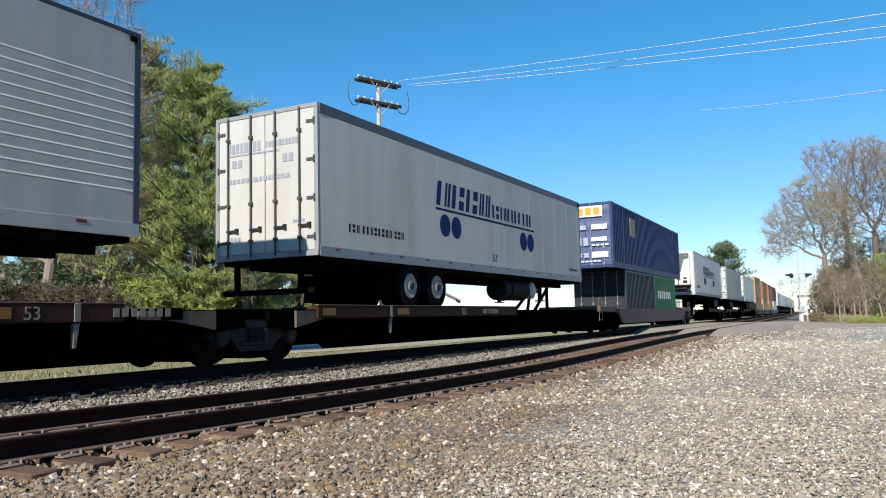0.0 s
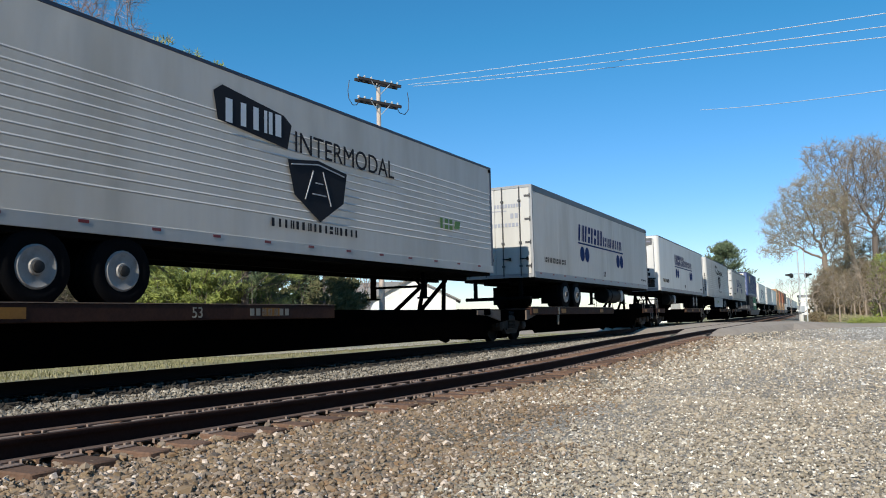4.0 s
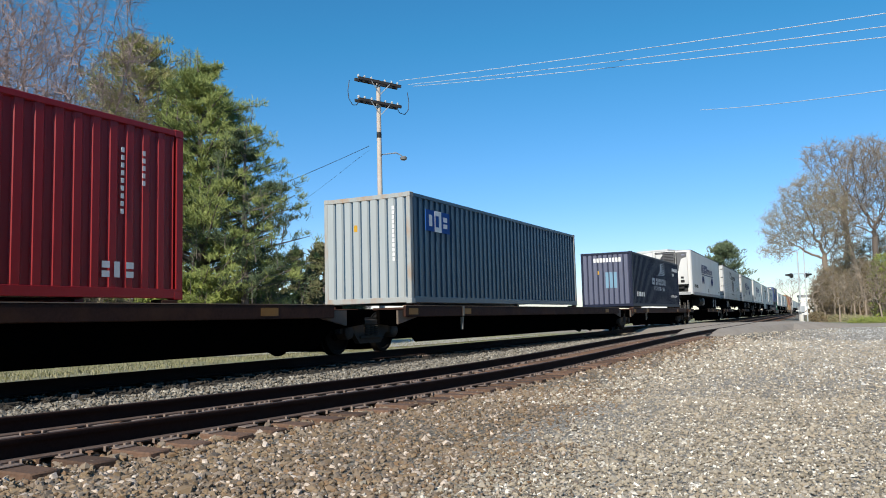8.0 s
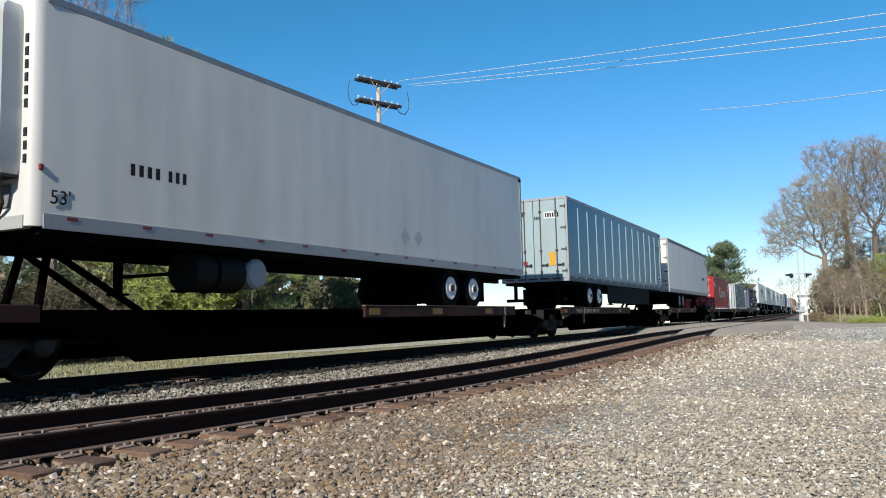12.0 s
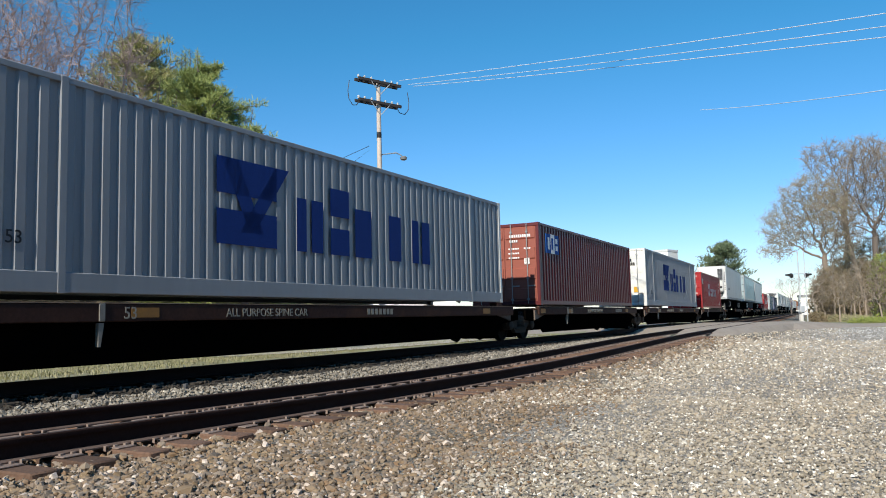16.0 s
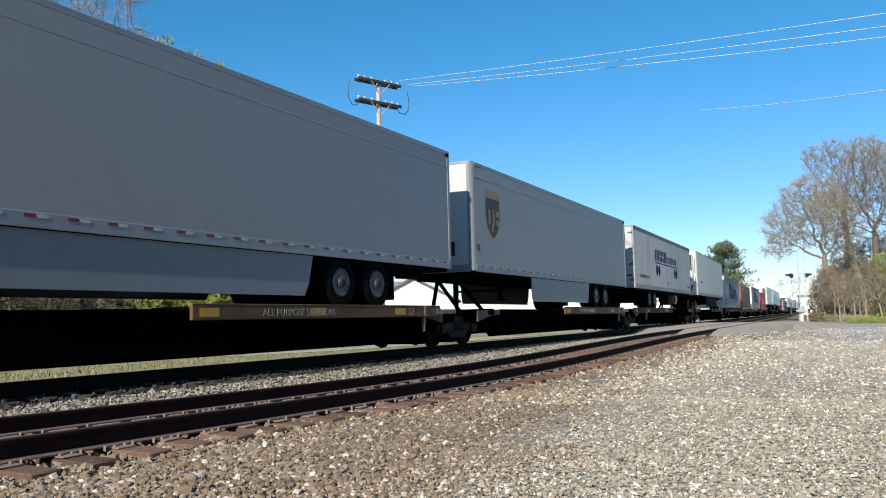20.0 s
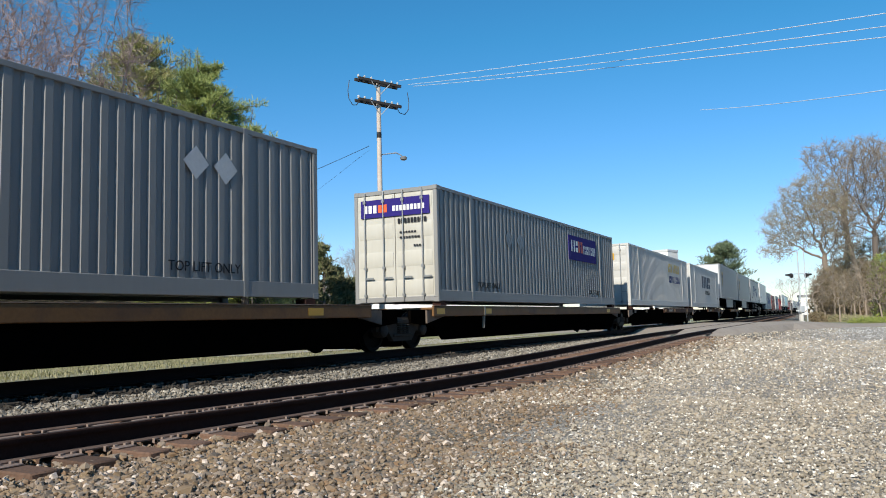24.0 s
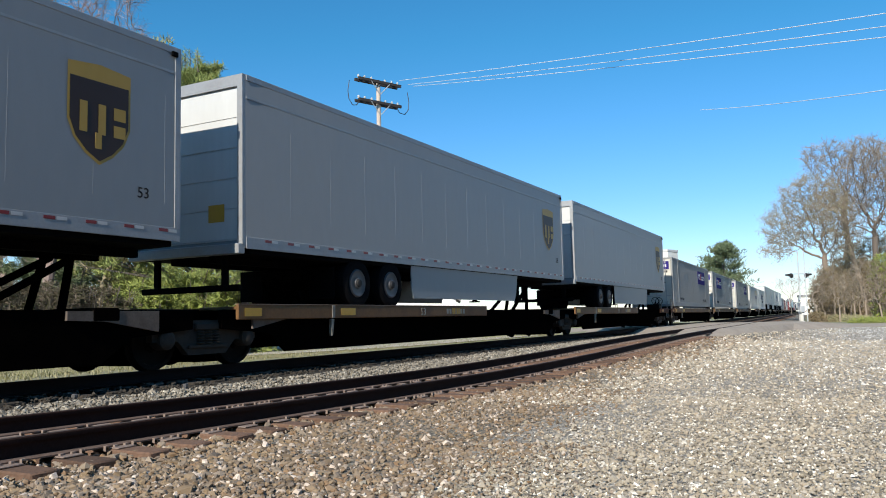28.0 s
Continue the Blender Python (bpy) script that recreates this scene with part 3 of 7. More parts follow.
    tagged(new("verge_grass", me), "short yellow-green spring grass behind the far rail", "grass", kind="stuff")


verge_grass()
stone_field("shaded_oily_ballast", "oily ballast stones under the train, darkened for its shade", 17, 5000, bed_spot(-11.9, -8.5, 30, 0.03), bed_size, SHADED_STONES, plain=True)

# ---- the train: running gear ----
MOVING = []                                  # (thing, rear position at 0 s, length)


FRAME_STEEL = surf("dusty_truck_frame", (0.050, 0.042, 0.035), 0.8, var=0.4, scale=6, dirt=(0.09, 0.07, 0.055), bump=0.2, spec=0.15)
TRUCK_STEEL = surf("grimy_truck_steel", (0.008, 0.007, 0.006), 0.85, var=0.4, scale=6, dirt=(0.02, 0.015, 0.012), bump=0.2, spec=0.15)


def wheel_mesh():
    return shared("wheel", lambda: Shape().lathe((0, 0, 0), "x", [(-0.07, 0.12), (-0.06, 0.36), (-0.065, 0.455), (-0.035, 0.46), (-0.03, 0.425), (0.065, 0.42), (0.07, 0.36), (0.03, 0.34), (0.02, 0.16), (0.09, 0.12), (0.1, 0.08)], 24).mesh("wheel", TRUCK_STEEL))


def truck_frame_mesh():
    def make():
        s = Shape()
        s.prism([(-1.12, 0.42), (-1.12, 0.58), (-0.55, 0.74), (0.55, 0.74), (1.12, 0.58), (1.12, 0.42), (0.62, 0.42), (0.40, 0.20), (-0.40, 0.20), (-0.62, 0.42)], -0.06, 0.06)
        for y in (-0.875, 0.875):
            s.lathe((0, y, 0.45), "x", [(-0.1, 0.10), (-0.1, 0.15), (0.12, 0.15), (0.15, 0.11), (0.16, 0.06)], 12)
        s.box(-0.1, 0.1, -0.42, 0.42, 0.30, 0.36, 0.01)
        s.box(-0.09, 0.11, -0.30, 0.30, 0.58, 0.70, 0.02)
        return s.mesh("side_frame", FRAME_STEEL)
    return shared("truck_frame", make)


def spring_mesh():
    def make():
        s = Shape()
        for y in (-0.17, 0.0, 0.17):
            for k in range(5):
                z = 0.37 + k * 0.043
                s.lathe((0.07, y, z), "z", [(0, 0.055), (0.01, 0.072), (0.022, 0.072), (0.03, 0.055)], 10)
        return s.mesh("springs", FRAME_STEEL)
    return shared("springs", make)


def add_truck(car, y):
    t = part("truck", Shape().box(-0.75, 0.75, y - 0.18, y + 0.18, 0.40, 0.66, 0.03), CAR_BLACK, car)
    for x in (-1, 1):
        part("side_frame", truck_frame_mesh(), None, t, m=pose(x * 0.99, y, 0, 0, 0, 0 if x > 0 else 180))
        tagged(part("spring_pack", spring_mesh(), None, t, m=pose(x * 0.99, y, 0, 0, 0, 0 if x > 0 else 180)), kind="stuff")
        for w in (-0.875, 0.875):
            part("wheel", wheel_mesh(), None, t, m=pose(x * 0.76, y + w, 0.42, 0, 0, 0 if x > 0 else 180))
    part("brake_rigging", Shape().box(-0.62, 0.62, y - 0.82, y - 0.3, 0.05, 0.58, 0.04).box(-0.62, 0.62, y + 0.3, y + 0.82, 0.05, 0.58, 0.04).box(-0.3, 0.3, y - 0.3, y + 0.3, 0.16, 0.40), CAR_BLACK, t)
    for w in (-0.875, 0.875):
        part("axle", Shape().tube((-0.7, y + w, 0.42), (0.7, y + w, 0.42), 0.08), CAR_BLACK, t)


WORN_CREAM = surf("worn_cream_steel", (0.24, 0.22, 0.19), 0.7, var=0.3, scale=8, dirt=(0.08, 0.05, 0.03), dirt_amount=0.7)


def ladder(car, y, x=1.22):
    s = Shape()
    for dy in (-0.22, 0.22):
        s.tube((x, y + dy, 0.45), (x, y + dy, 1.38), 0.012, n=6)
    for z in (0.5, 0.78, 1.05, 1.38):
        s.tube((x, y - 0.22, z), (x, y + 0.22, z), 0.010, n=6)
    part("ladder", s, surf("worn_white_handrail", (0.20, 0.18, 0.16), 0.6, var=0.2, scale=9), car)


def spine_car(u, length, y0, y1, trucks, ends, wheels_at=None, hitch_at=None, stencil="", yellow=False, number=True, seat=1.05, strip=None):
    """An articulated spine car: centre sill, side platforms, brackets, hitch and trucks. y0, y1: its ends from the load's rear."""
    car = thing("spine_car", "dark rusty intermodal spine car with side platforms on steel trucks", "rail car", "spine cars of the train")
    a, b = y0 + (3.5 if ends[0][1] else 1.45), y1 - (3.5 if ends[1][1] else 1.45)
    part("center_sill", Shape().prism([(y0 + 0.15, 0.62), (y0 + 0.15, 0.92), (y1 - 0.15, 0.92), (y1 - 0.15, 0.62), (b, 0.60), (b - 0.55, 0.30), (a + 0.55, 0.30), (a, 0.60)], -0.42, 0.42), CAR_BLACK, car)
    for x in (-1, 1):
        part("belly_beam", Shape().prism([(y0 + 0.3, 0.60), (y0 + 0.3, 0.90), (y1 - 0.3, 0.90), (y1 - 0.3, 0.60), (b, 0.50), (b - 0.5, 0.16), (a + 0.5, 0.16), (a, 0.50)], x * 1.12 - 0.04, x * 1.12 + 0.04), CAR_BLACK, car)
    if wheels_at is None:
        p0, p1 = strip or (max(y0 + 1.2, -0.6), max(length + 0.6, y1 - 1.5))
        mid = 4.0
    else:
        mid = wheels_at
        p0, p1 = mid - 4.2, mid + 5.6
        if mid > 8:
            p0, p1 = mid - 4.6, min(y1 - 0.4, mid + 3.4)
    side = surf("yellow_brown_car_side", (0.16, 0.075, 0.022), 0.7, var=0.3, scale=2, dirt=(0.07, 0.035, 0.02), dirt_amount=0.8) if yellow else RUST_DARK
    for x in (-1, 1):
        pl = part("side_platform", Shape().box(min(x * 0.4, x * 1.27), max(x * 0.4, x * 1.27), p0, p1, 0.90, 0.955, 0.01).box(min(x * 1.22, x * 1.285), max(x * 1.22, x * 1.285), p0, p1, 0.735, 0.985, 0.012), side, car)
        q = (2.5 if p0 < 2 else p1 - 2.0) if wheels_at is None else (mid - 1.6 if mid < 8 else mid + 2.6)
        part("bracket_plate", Shape().box(min(x * 1.20, x * 1.296), max(x * 1.20, x * 1.296), q, q + 0.10, 0.74, 0.985, 0.008), WORN_CREAM, pl)
        part("bracket", Shape().prism([(q + 0.01, 0.72), (q + 0.10, 0.72), (q + 0.045, 0.40), (q + 0.01, 0.40)], x * 1.24 - 0.03, x * 1.24 + 0.03), WORN_CREAM, pl)
        if x > 0:
            for q, w in ((p0 + 0.15, 0.42), (p0 + 2.9, 0.5), (p1 - 2.1, 0.45)):
                part("reflector", Shape().box(1.287, 1.290, q, q + w, 0.79, 0.93), YELLOW if yellow else CAR_YELLOW, pl)
            part("top_edge", Shape().box(1.20, 1.292, p0, p1, 0.986, 0.998), surf("worn_edge", (0.30, 0.20, 0.14), 0.7, var=0.3, scale=5), pl)
            if stencil:
                words(stencil, 0.19, (1.289, p0 + 1.6 if wheels_at is not None else 4.9, 0.79), CREAM, pl)
            if number:
                words("53", 0.24, (1.289, mid + 1.9 if wheels_at is not None else 2.9, 0.775), CREAM, pl)
                bars = Shape()
                for k in range(7):
                    bars.box(1.287, 1.290, (mid + 3.2 if wheels_at is not None else 9.0) + k * 0.15, (mid + 3.2 if wheels_at is not None else 9.0) + k * 0.15 + 0.1, 0.80, 0.92)
                tagged(part("stencil_print", bars, CREAM, pl), kind="stuff")
    for q, way, cut in ((y0, 1, ends[0][1]), (y1, -1, ends[1][1])):
        if not cut:
            for x in (-1, 1):
                part("end_arm", Shape().prism([(q + way * a, z) for a, z in ((1.0, 0.58), (1.9, 0.74), (2.5, 0.76), (2.5, 0.885), (1.0, 0.885))], x * 1.16 - 0.05, x * 1.16 + 0.05), surf("pale_rusty_arm", (0.13, 0.10, 0.08), 0.8, var=0.35, scale=4, dirt=(0.06, 0.04, 0.03), dirt_amount=0.7), car)
    for q in (y0 + 1.9, y1 - 1.9):
        part("bolster", Shape().box(-1.22, 1.22, q - 0.22, q + 0.22, 0.74, 0.93, 0.02), CAR_BLACK, car)
    for q in (0.25, length - 0.25):
        if wheels_at is None:
            for x in (-1, 1):
                part("container_pedestal", Shape().box(x * 1.1 - 0.12, x * 1.1 + 0.12, q - 0.16, q + 0.16, 0.90, seat, 0.015), RUST_DARK, car)
    if hitch_at is not None:
        h = hitch_at
        st = part("hitch_stand", Shape().box(-0.45, 0.45, h - 0.3, h + 0.3, 1.74, 1.80, 0.015), CAR_BLACK, car)
        for x in (-0.38, 0.38):
            part("leg", Shape().tube((x, h - 0.25, 0.9), (x * 0.8, h - 0.05, 1.76), 0.06), CAR_BLACK, st)
            part("brace", Shape().tube((x, h + (1.5 if hitch_at < 6 else -1.5), 0.9), (x * 0.8, h + 0.05, 1.72), 0.055), CAR_BLACK, st)
    for q in trucks:
        add_truck(car, q)
    for q, kind in ends:
        if kind:
            part("coupler", Shape().box(-0.14, 0.14, q - 0.55, q + 0.55, 0.66, 0.92, 0.04), CAR_BLACK, car)
            ladder(car, q + (0.75 if q < length / 2 else -0.75))
            e0, e1 = (q + 0.4, q + 2.7) if q < length / 2 else (q - 2.7, q - 0.4)
            for x in (-1, 1):
                pl = part("end_side_plate", Shape().box(x * 1.22 - 0.035, x * 1.22 + 0.035, e0, e1, 0.74, 0.965, 0.012), RUST_DARK, car)
                part("reflector", Shape().box(x * 1.258 - 0.003, x * 1.258 + 0.003, e0 + 0.35, e0 + 0.85, 0.79, 0.92), CAR_YELLOW, pl)
                part("grab_iron", Shape().tube((x * 1.2, e0 + 0.1, 0.96), (x * 1.2, e0 + 0.1, 1.5), 0.014, n=6).tube((x * 1.2, e0 + 0.1, 1.5), (x * 1.2, e0 + 0.55, 1.5), 0.014, n=6).tube((x * 1.2, e0 + 0.55, 1.5), (x * 1.2, e0 + 0.55, 0.96), 0.014, n=6), WORN_CREAM, pl)
            part("brake_box", Shape().box(0.25, 0.95, e1 - 1.0, e1 - 0.5, 0.93, 1.22, 0.03), surf("grey_gear", (0.012, 0.011, 0.010), 0.8, var=0.3, spec=0.1), car)
            part("air_reservoir", Shape().lathe((0.9, e1 + 0.35, 0.58), "y", [(0, 0.05), (0.03, 0.15), (0.75, 0.15), (0.78, 0.05)], 12), surf("grey_gear", (0.012, 0.011, 0.010)), car)
            part("end_platform", Shape().box(-1.25, 1.25, q + (0.5 if q < length / 2 else -1.2), q + (1.2 if q < length / 2 else -0.5), 0.93, 0.975, 0.01), RUST_DARK, car)
            wy = q + (0.55 if q < length / 2 else -0.55)
            wheel = Shape()
            pts = [(0.55 + 0.2 * math.cos(k * math.pi / 7), wy, 1.42 + 0.2 * math.sin(k * math.pi / 7)) for k in range(15)]
            for p0_, p1_ in zip(pts, pts[1:]):
                wheel.tube(p0_, p1_, 0.016, n=5)
            for k in (1, 5, 10):
                wheel.tube((0.55, wy, 1.42), pts[k], 0.012, n=4)
            part("brake_wheel", wheel.tube((0.55, wy + 0.03, 0.95), (0.55, wy + 0.03, 1.42), 0.03), CAR_BLACK, car)
    MOVING.append((car, u, length))
    return car


# ---- the train: trailers ----
HALF, FLOOR, ROOF = 1.295, 1.95, 4.90


def plan_rings(L, r, z0, z1, half, both=False):
    """Outline of a box body seen from above, with rounded corners of radius r at its rear end."""
    pts = []
    for cx, cy, a0 in ((-half + r, r, 180), (half - r, r, 270)):
        for k in range(5):
            a = radians(a0 + 90 * k / 4)
            pts.append((cx + r * math.cos(a), cy + r * math.sin(a)))
    pts += [(half, L), (-half, L)]
    return [[(x, y, z0) for x, y in pts], [(x, y, z1) for x, y in pts]]


def tyre_mesh():
    return shared("tyre", lambda: Shape().lathe((0, 0, 0), "x", [(-0.14, 0.29), (-0.14, 0.44), (-0.11, 0.495), (-0.03, 0.505), (0.03, 0.505), (0.11, 0.495), (0.14, 0.44), (0.145, 0.36), (0.12, 0.285)], 28).mesh("tyre", TYRE))


def rim_mesh(mat):
    return shared("rim" + mat.name, lambda: Shape().lathe((0, 0, 0), "x", [(-0.1, 0.29), (0.128, 0.288), (0.147, 0.262), (0.138, 0.24), (0.128, 0.17), (0.132, 0.12), (0.16, 0.105), (0.165, 0.06)], 24).mesh("rim", mat))


def hub_mesh():
    return shared("hub", lambda: Shape().lathe((0, 0, 0), "x", [(0.16, 0.085), (0.19, 0.075), (0.20, 0.04)], 14).mesh("hub", BLACK))


def letters(s, x, y, z, h, widths, gap, slant=0.0, t=0.004):
    """A row of plain upright blocks the size of lettering, on the near side."""
    for w in widths:
        if w > 0:
            w *= 0.68
            s.add([(x, y, z), (x, y + w, z), (x, y + w + slant * h, z + h), (x, y + slant * h, z + h), (x + t, y, z), (x + t, y + w, z), (x + t, y + w + slant * h, z + h), (x + t, y + slant * h, z + h)],
                  [(4, 5, 6, 7), (0, 1, 5, 4), (1, 2, 6, 5), (2, 3, 7, 6), (3, 0, 4, 7)])
        y += (w / 0.68 if w > 0 else -w) + gap
    return y


def strokes(s, x, y, z, h, glyphs, gap=0.06, t=0.004, w=None, thick=0.2, slant=0.0):
    """A row of plain blocks the size of lettering: narrow, wide or split ones by turns."""
    for k, g in enumerate(glyphs):
        gw = (w or h * 0.7)
        if g == " ":
            y += gw * 0.6
            continue
        forms = (((0, 0.62, 0, 1), ), ((0.05, 0.36, 0, 1), (0.52, 0.9, 0, 1)), ((0, 0.85, 0, 0.4), (0, 0.85, 0.58, 1)), ((0.18, 0.7, 0, 1), ))
        for a, b, c, d in forms[(k * 3 + len(g)) % 4]:
            a, b, c, d = a * gw, b * gw, c * h, d * h
            s.add([(x + t, y + a + slant * c, z + c), (x + t, y + b + slant * c, z + c), (x + t, y + b + slant * d, z + d), (x + t, y + a + slant * d, z + d)], [(0, 1, 2, 3)])
        y += gw + gap
    return y


def disc(s, x, y, z, r, n=24, t=0.004):
    s.add([(x + t, y + r * math.cos(2 * math.pi * i / n), z + r * math.sin(2 * math.pi * i / n)) for i in range(n)], [tuple(range(n))])


def running_gear(tr, L, wheels, rim, nose_at_rear, near_only=False):
    a, b = wheels
    bogie = part("bogie", Shape().box(-0.55, 0.55, a - 0.9, b + 0.9, 1.52, 1.72, 0.02).box(-0.62, -0.48, a - 0.7, b + 0.7, 1.36, 1.52).box(0.48, 0.62, a - 0.7, b + 0.7, 1.36, 1.52), CHASSIS, tr)
    for y in (a, b):
        part("axle", Shape().tube((-0.9, y, 1.44), (0.9, y, 1.44), 0.07), CHASSIS, bogie)
        for x in (-1, 1):
            w = part("wheel", tyre_mesh(), None, bogie, m=pose(x * 1.12, y, 1.44, 0, 0, 0 if x > 0 else 180), label="black tyre on a steel rim")
            part("tyre", tyre_mesh(), None, bogie, m=pose(x * 0.80, y, 1.44, 0, 0, 0 if x > 0 else 180))
            part("rim", rim_mesh(rim), None, bogie, m=pose(x * 1.12, y, 1.44, 0, 0, 0 if x > 0 else 180))
            part("hub", hub_mesh(), None, bogie, m=pose(x * 1.12, y, 1.44, 0, 0, 0 if x > 0 else 180))
    for x in (-0.9, 0.9):
        y = (a - 0.75) if not nose_at_rear else (b + 0.75)
        part("mud_flap", Shape().box(x - 0.3, x + 0.3, y - 0.01, y + 0.01, 1.12, 1.75), CHASSIS, bogie)
    # landing legs near the nose
    q = (L - 3.0) if not nose_at_rear else 3.0
    for x in (-0.75, 0.75):
        part("landing_leg", Shape().box(x - 0.06, x + 0.06, q - 0.06, q + 0.06, 1.22, 1.95, 0.01).box(x - 0.13, x + 0.13, q - 0.13, q + 0.13, 1.19, 1.23), CHASSIS, tr)
    part("leg_brace", Shape().tube((-0.75, q, 1.5), (0.75, q, 1.5), 0.03).tube((0.75, q, 1.4), (0.75, q + (-0.9 if not nose_at_rear else 0.9), 1.92), 0.03), CHASSIS, tr)
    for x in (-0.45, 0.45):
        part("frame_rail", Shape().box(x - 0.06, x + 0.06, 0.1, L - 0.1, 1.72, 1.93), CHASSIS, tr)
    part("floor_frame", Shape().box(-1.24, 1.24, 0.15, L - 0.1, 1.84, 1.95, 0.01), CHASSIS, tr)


def swing_doors(tr, mat, x_half, z0, z1, rods=4, frame_mat=None, hinge_mat=None, ribs=0):
    """Two doors on the rear end with lock rods, hinges and handles."""
    for x in (-1, 1):
        xa, xb = (0.012, x_half - 0.09) if x > 0 else (-(x_half - 0.09), -0.012)
        s = Shape().box(xa, xb, -0.03, -0.002, z0 + 0.1, z1 - 0.09, 0.008)
        for k in range(ribs):
            zz = z0 + 0.25 + (z1 - z0 - 0.5) * k / max(1, ribs - 1)
            s.box(xa + 0.08, xb - 0.08, -0.055, -0.03, zz - 0.05, zz + 0.05, 0.012)
        d = part("door", s, mat, tr)
        for f in ((0.22, 0.72) if rods == 4 else (0.5,)):
            xr = xa + (xb - xa) * f
            part("lock_rod", Shape().tube((xr, -0.065, z0 + 0.03), (xr, -0.065, z1 - 0.04), 0.019, n=8), DARK_ROD, d)
            part("rod_handle", Shape().box(xr - 0.02, xr + 0.24, -0.09, -0.07, z0 + 0.56, z0 + 0.60).box(xr + 0.2, xr + 0.26, -0.085, -0.03, z0 + 0.53, z0 + 0.63), BLACK, d)
            for zz in (z0 + 0.35, z0 + 1.1, z1 - 0.5):
                part("rod_guide", Shape().box(xr - 0.045, xr + 0.045, -0.09, -0.03, zz - 0.035, zz + 0.035, 0.008), DARK_ROD, d)
        xe = x_half - 0.10
        for k in range(4):
            zz = z0 + 0.35 + (z1 - z0 - 0.7) * k / 3
            part("hinge", Shape().box(min(x * xe, x * (xe - 0.16)), max(x * xe, x * (xe - 0.16)), -0.05, -0.03, zz - 0.03, zz + 0.03).tube((x * (xe + 0.02), -0.04, zz - 0.07), (x * (xe + 0.02), -0.04, zz + 0.07), 0.022, n=6), hinge_mat or DARK_ROD, d)
    fm = frame_mat or SILVER
    part("door_frame", Shape().box(-x_half, x_half, -0.035, 0.0, z1 - 0.085, z1 + 0.004, 0.006).box(-x_half, x_half, -0.05, 0.0, z0 - 0.02, z0 + 0.095, 0.006).box(-x_half - 0.003, -x_half + 0.085, -0.035, 0.0, z0 + 0.095, z1 - 0.085).box(x_half - 0.085, x_half + 0.003, -0.035, 0.0, z0 + 0.095, z1 - 0.085), fm, tr)


def reefer_unit(tr, style):
    """The cooling unit on the nose of a trailer."""
    if style == "grille":
        arc = lambda x, k=0.0: -0.24 - k - 0.22 * (1 - (x / 1.06) ** 2)
        bow = [-0.99 + 2.03 * i / 14 for i in range(15)]

        def strip(x0, x1, z0, z1, k, deep, tilt=0.0):
            n = 12
            xs = [x0 + (x1 - x0) * i / n for i in range(n + 1)]
            return Shape().rings([[(x, arc(x, k - deep), z0), (x, arc(x, k), z0 + tilt), (x, arc(x, k), z1 + tilt), (x, arc(x, k - deep), z1)] for x in xs])
        u = part("cooling_unit", Shape().rings([[(-0.99, 0.0, z)] + [(x * q, arc(x) * q, z) for x in bow] + [(1.04, 0.0, z)] for z, q in ((2.60, 0.96), (2.72, 1.0), (4.66, 1.0), (4.74, 0.94))]), WHITE, tr, "white cooling unit with a bowed dark grille")
        frame_grey = surf("grille_frame_grey", (0.10, 0.10, 0.105), 0.45, var=0.15)
        g = part("grille_frame", strip(-0.97, 0.30, 3.55, 4.73, 0.010, 0.03), frame_grey, u)
        part("grille_opening", strip(-0.90, 0.22, 3.72, 4.66, 0.016, 0.03), BLACK, g)
        slat_grey = surf("grille_slat_grey", (0.085, 0.085, 0.09), 0.5, var=0.15)
        for k in range(9):
            part("slat", strip(-0.92, 0.24, 3.76 + k * 0.102, 3.795 + k * 0.102, 0.034, 0.03, -0.03), slat_grey, g)
        part("divider", strip(-0.44, -0.40, 3.70, 4.68, 0.030, 0.03), slat_grey, g)
        part("corner_patch", Shape().rings([[(x, arc(x, 0.034), z0), (x, arc(x, 0.042), z0), (x, arc(x, 0.042), 4.66), (x, arc(x, 0.034), 4.66)] for x, z0 in ((-1.0, 4.18), (-0.82, 4.20), (-0.66, 4.38), (-0.50, 4.58))]), WHITE, u, "white board over the corner of the grille")
        edge = lambda z: 0.50 + 0.20 * max(0.0, min(1.0, (z - 3.55) / 0.8)) ** 1.3
        levels = [3.50 + 0.1 * i for i in range(9)] + [4.34, 4.38, 4.40]
        rim = [0.0] * 9 + [0.08, 0.20, 0.30]
        part("side_trim", Shape().rings([[(x, arc(x, k), z) for k in (0.014,) for x in (0.33, 0.40, 0.46, edge(z) + r)] + [(x, arc(x, -0.03), z) for x in (edge(z) + r, 0.33)] for z, r in zip(levels, rim)]), frame_grey, u)
        part("corner_cap", strip(0.33, 1.0, 4.40, 4.745, 0.014, 0.05), frame_grey, u)
        part("oval_badge", strip(0.70, 0.92, 4.53, 4.61, 0.019, 0.02), surf("badge_grey", (0.20, 0.20, 0.26), 0.4), u)
        part("dark_gap", strip(0.36, 0.41, 3.62, 4.70, 0.020, 0.02), BLACK, u)
        rail = Shape().rings([[(x, arc(x, 0.05) + 0.03 * math.cos(k * math.pi / 3), 4.77 + 0.03 * math.sin(k * math.pi / 3)) for k in range(6)] for x in bow if x < 0.4])
        part("top_guard", rail, BLACK, u)
        part("guard_post", Shape().tube((-1.0, -0.30, 2.56), (-1.0, -0.30, 4.79), 0.024), BLACK, u)
        part("guard_post", Shape().tube((0.29, arc(0.29, 0.05), 2.56), (0.29, arc(0.29, 0.05), 4.82), 0.026), BLACK, u)
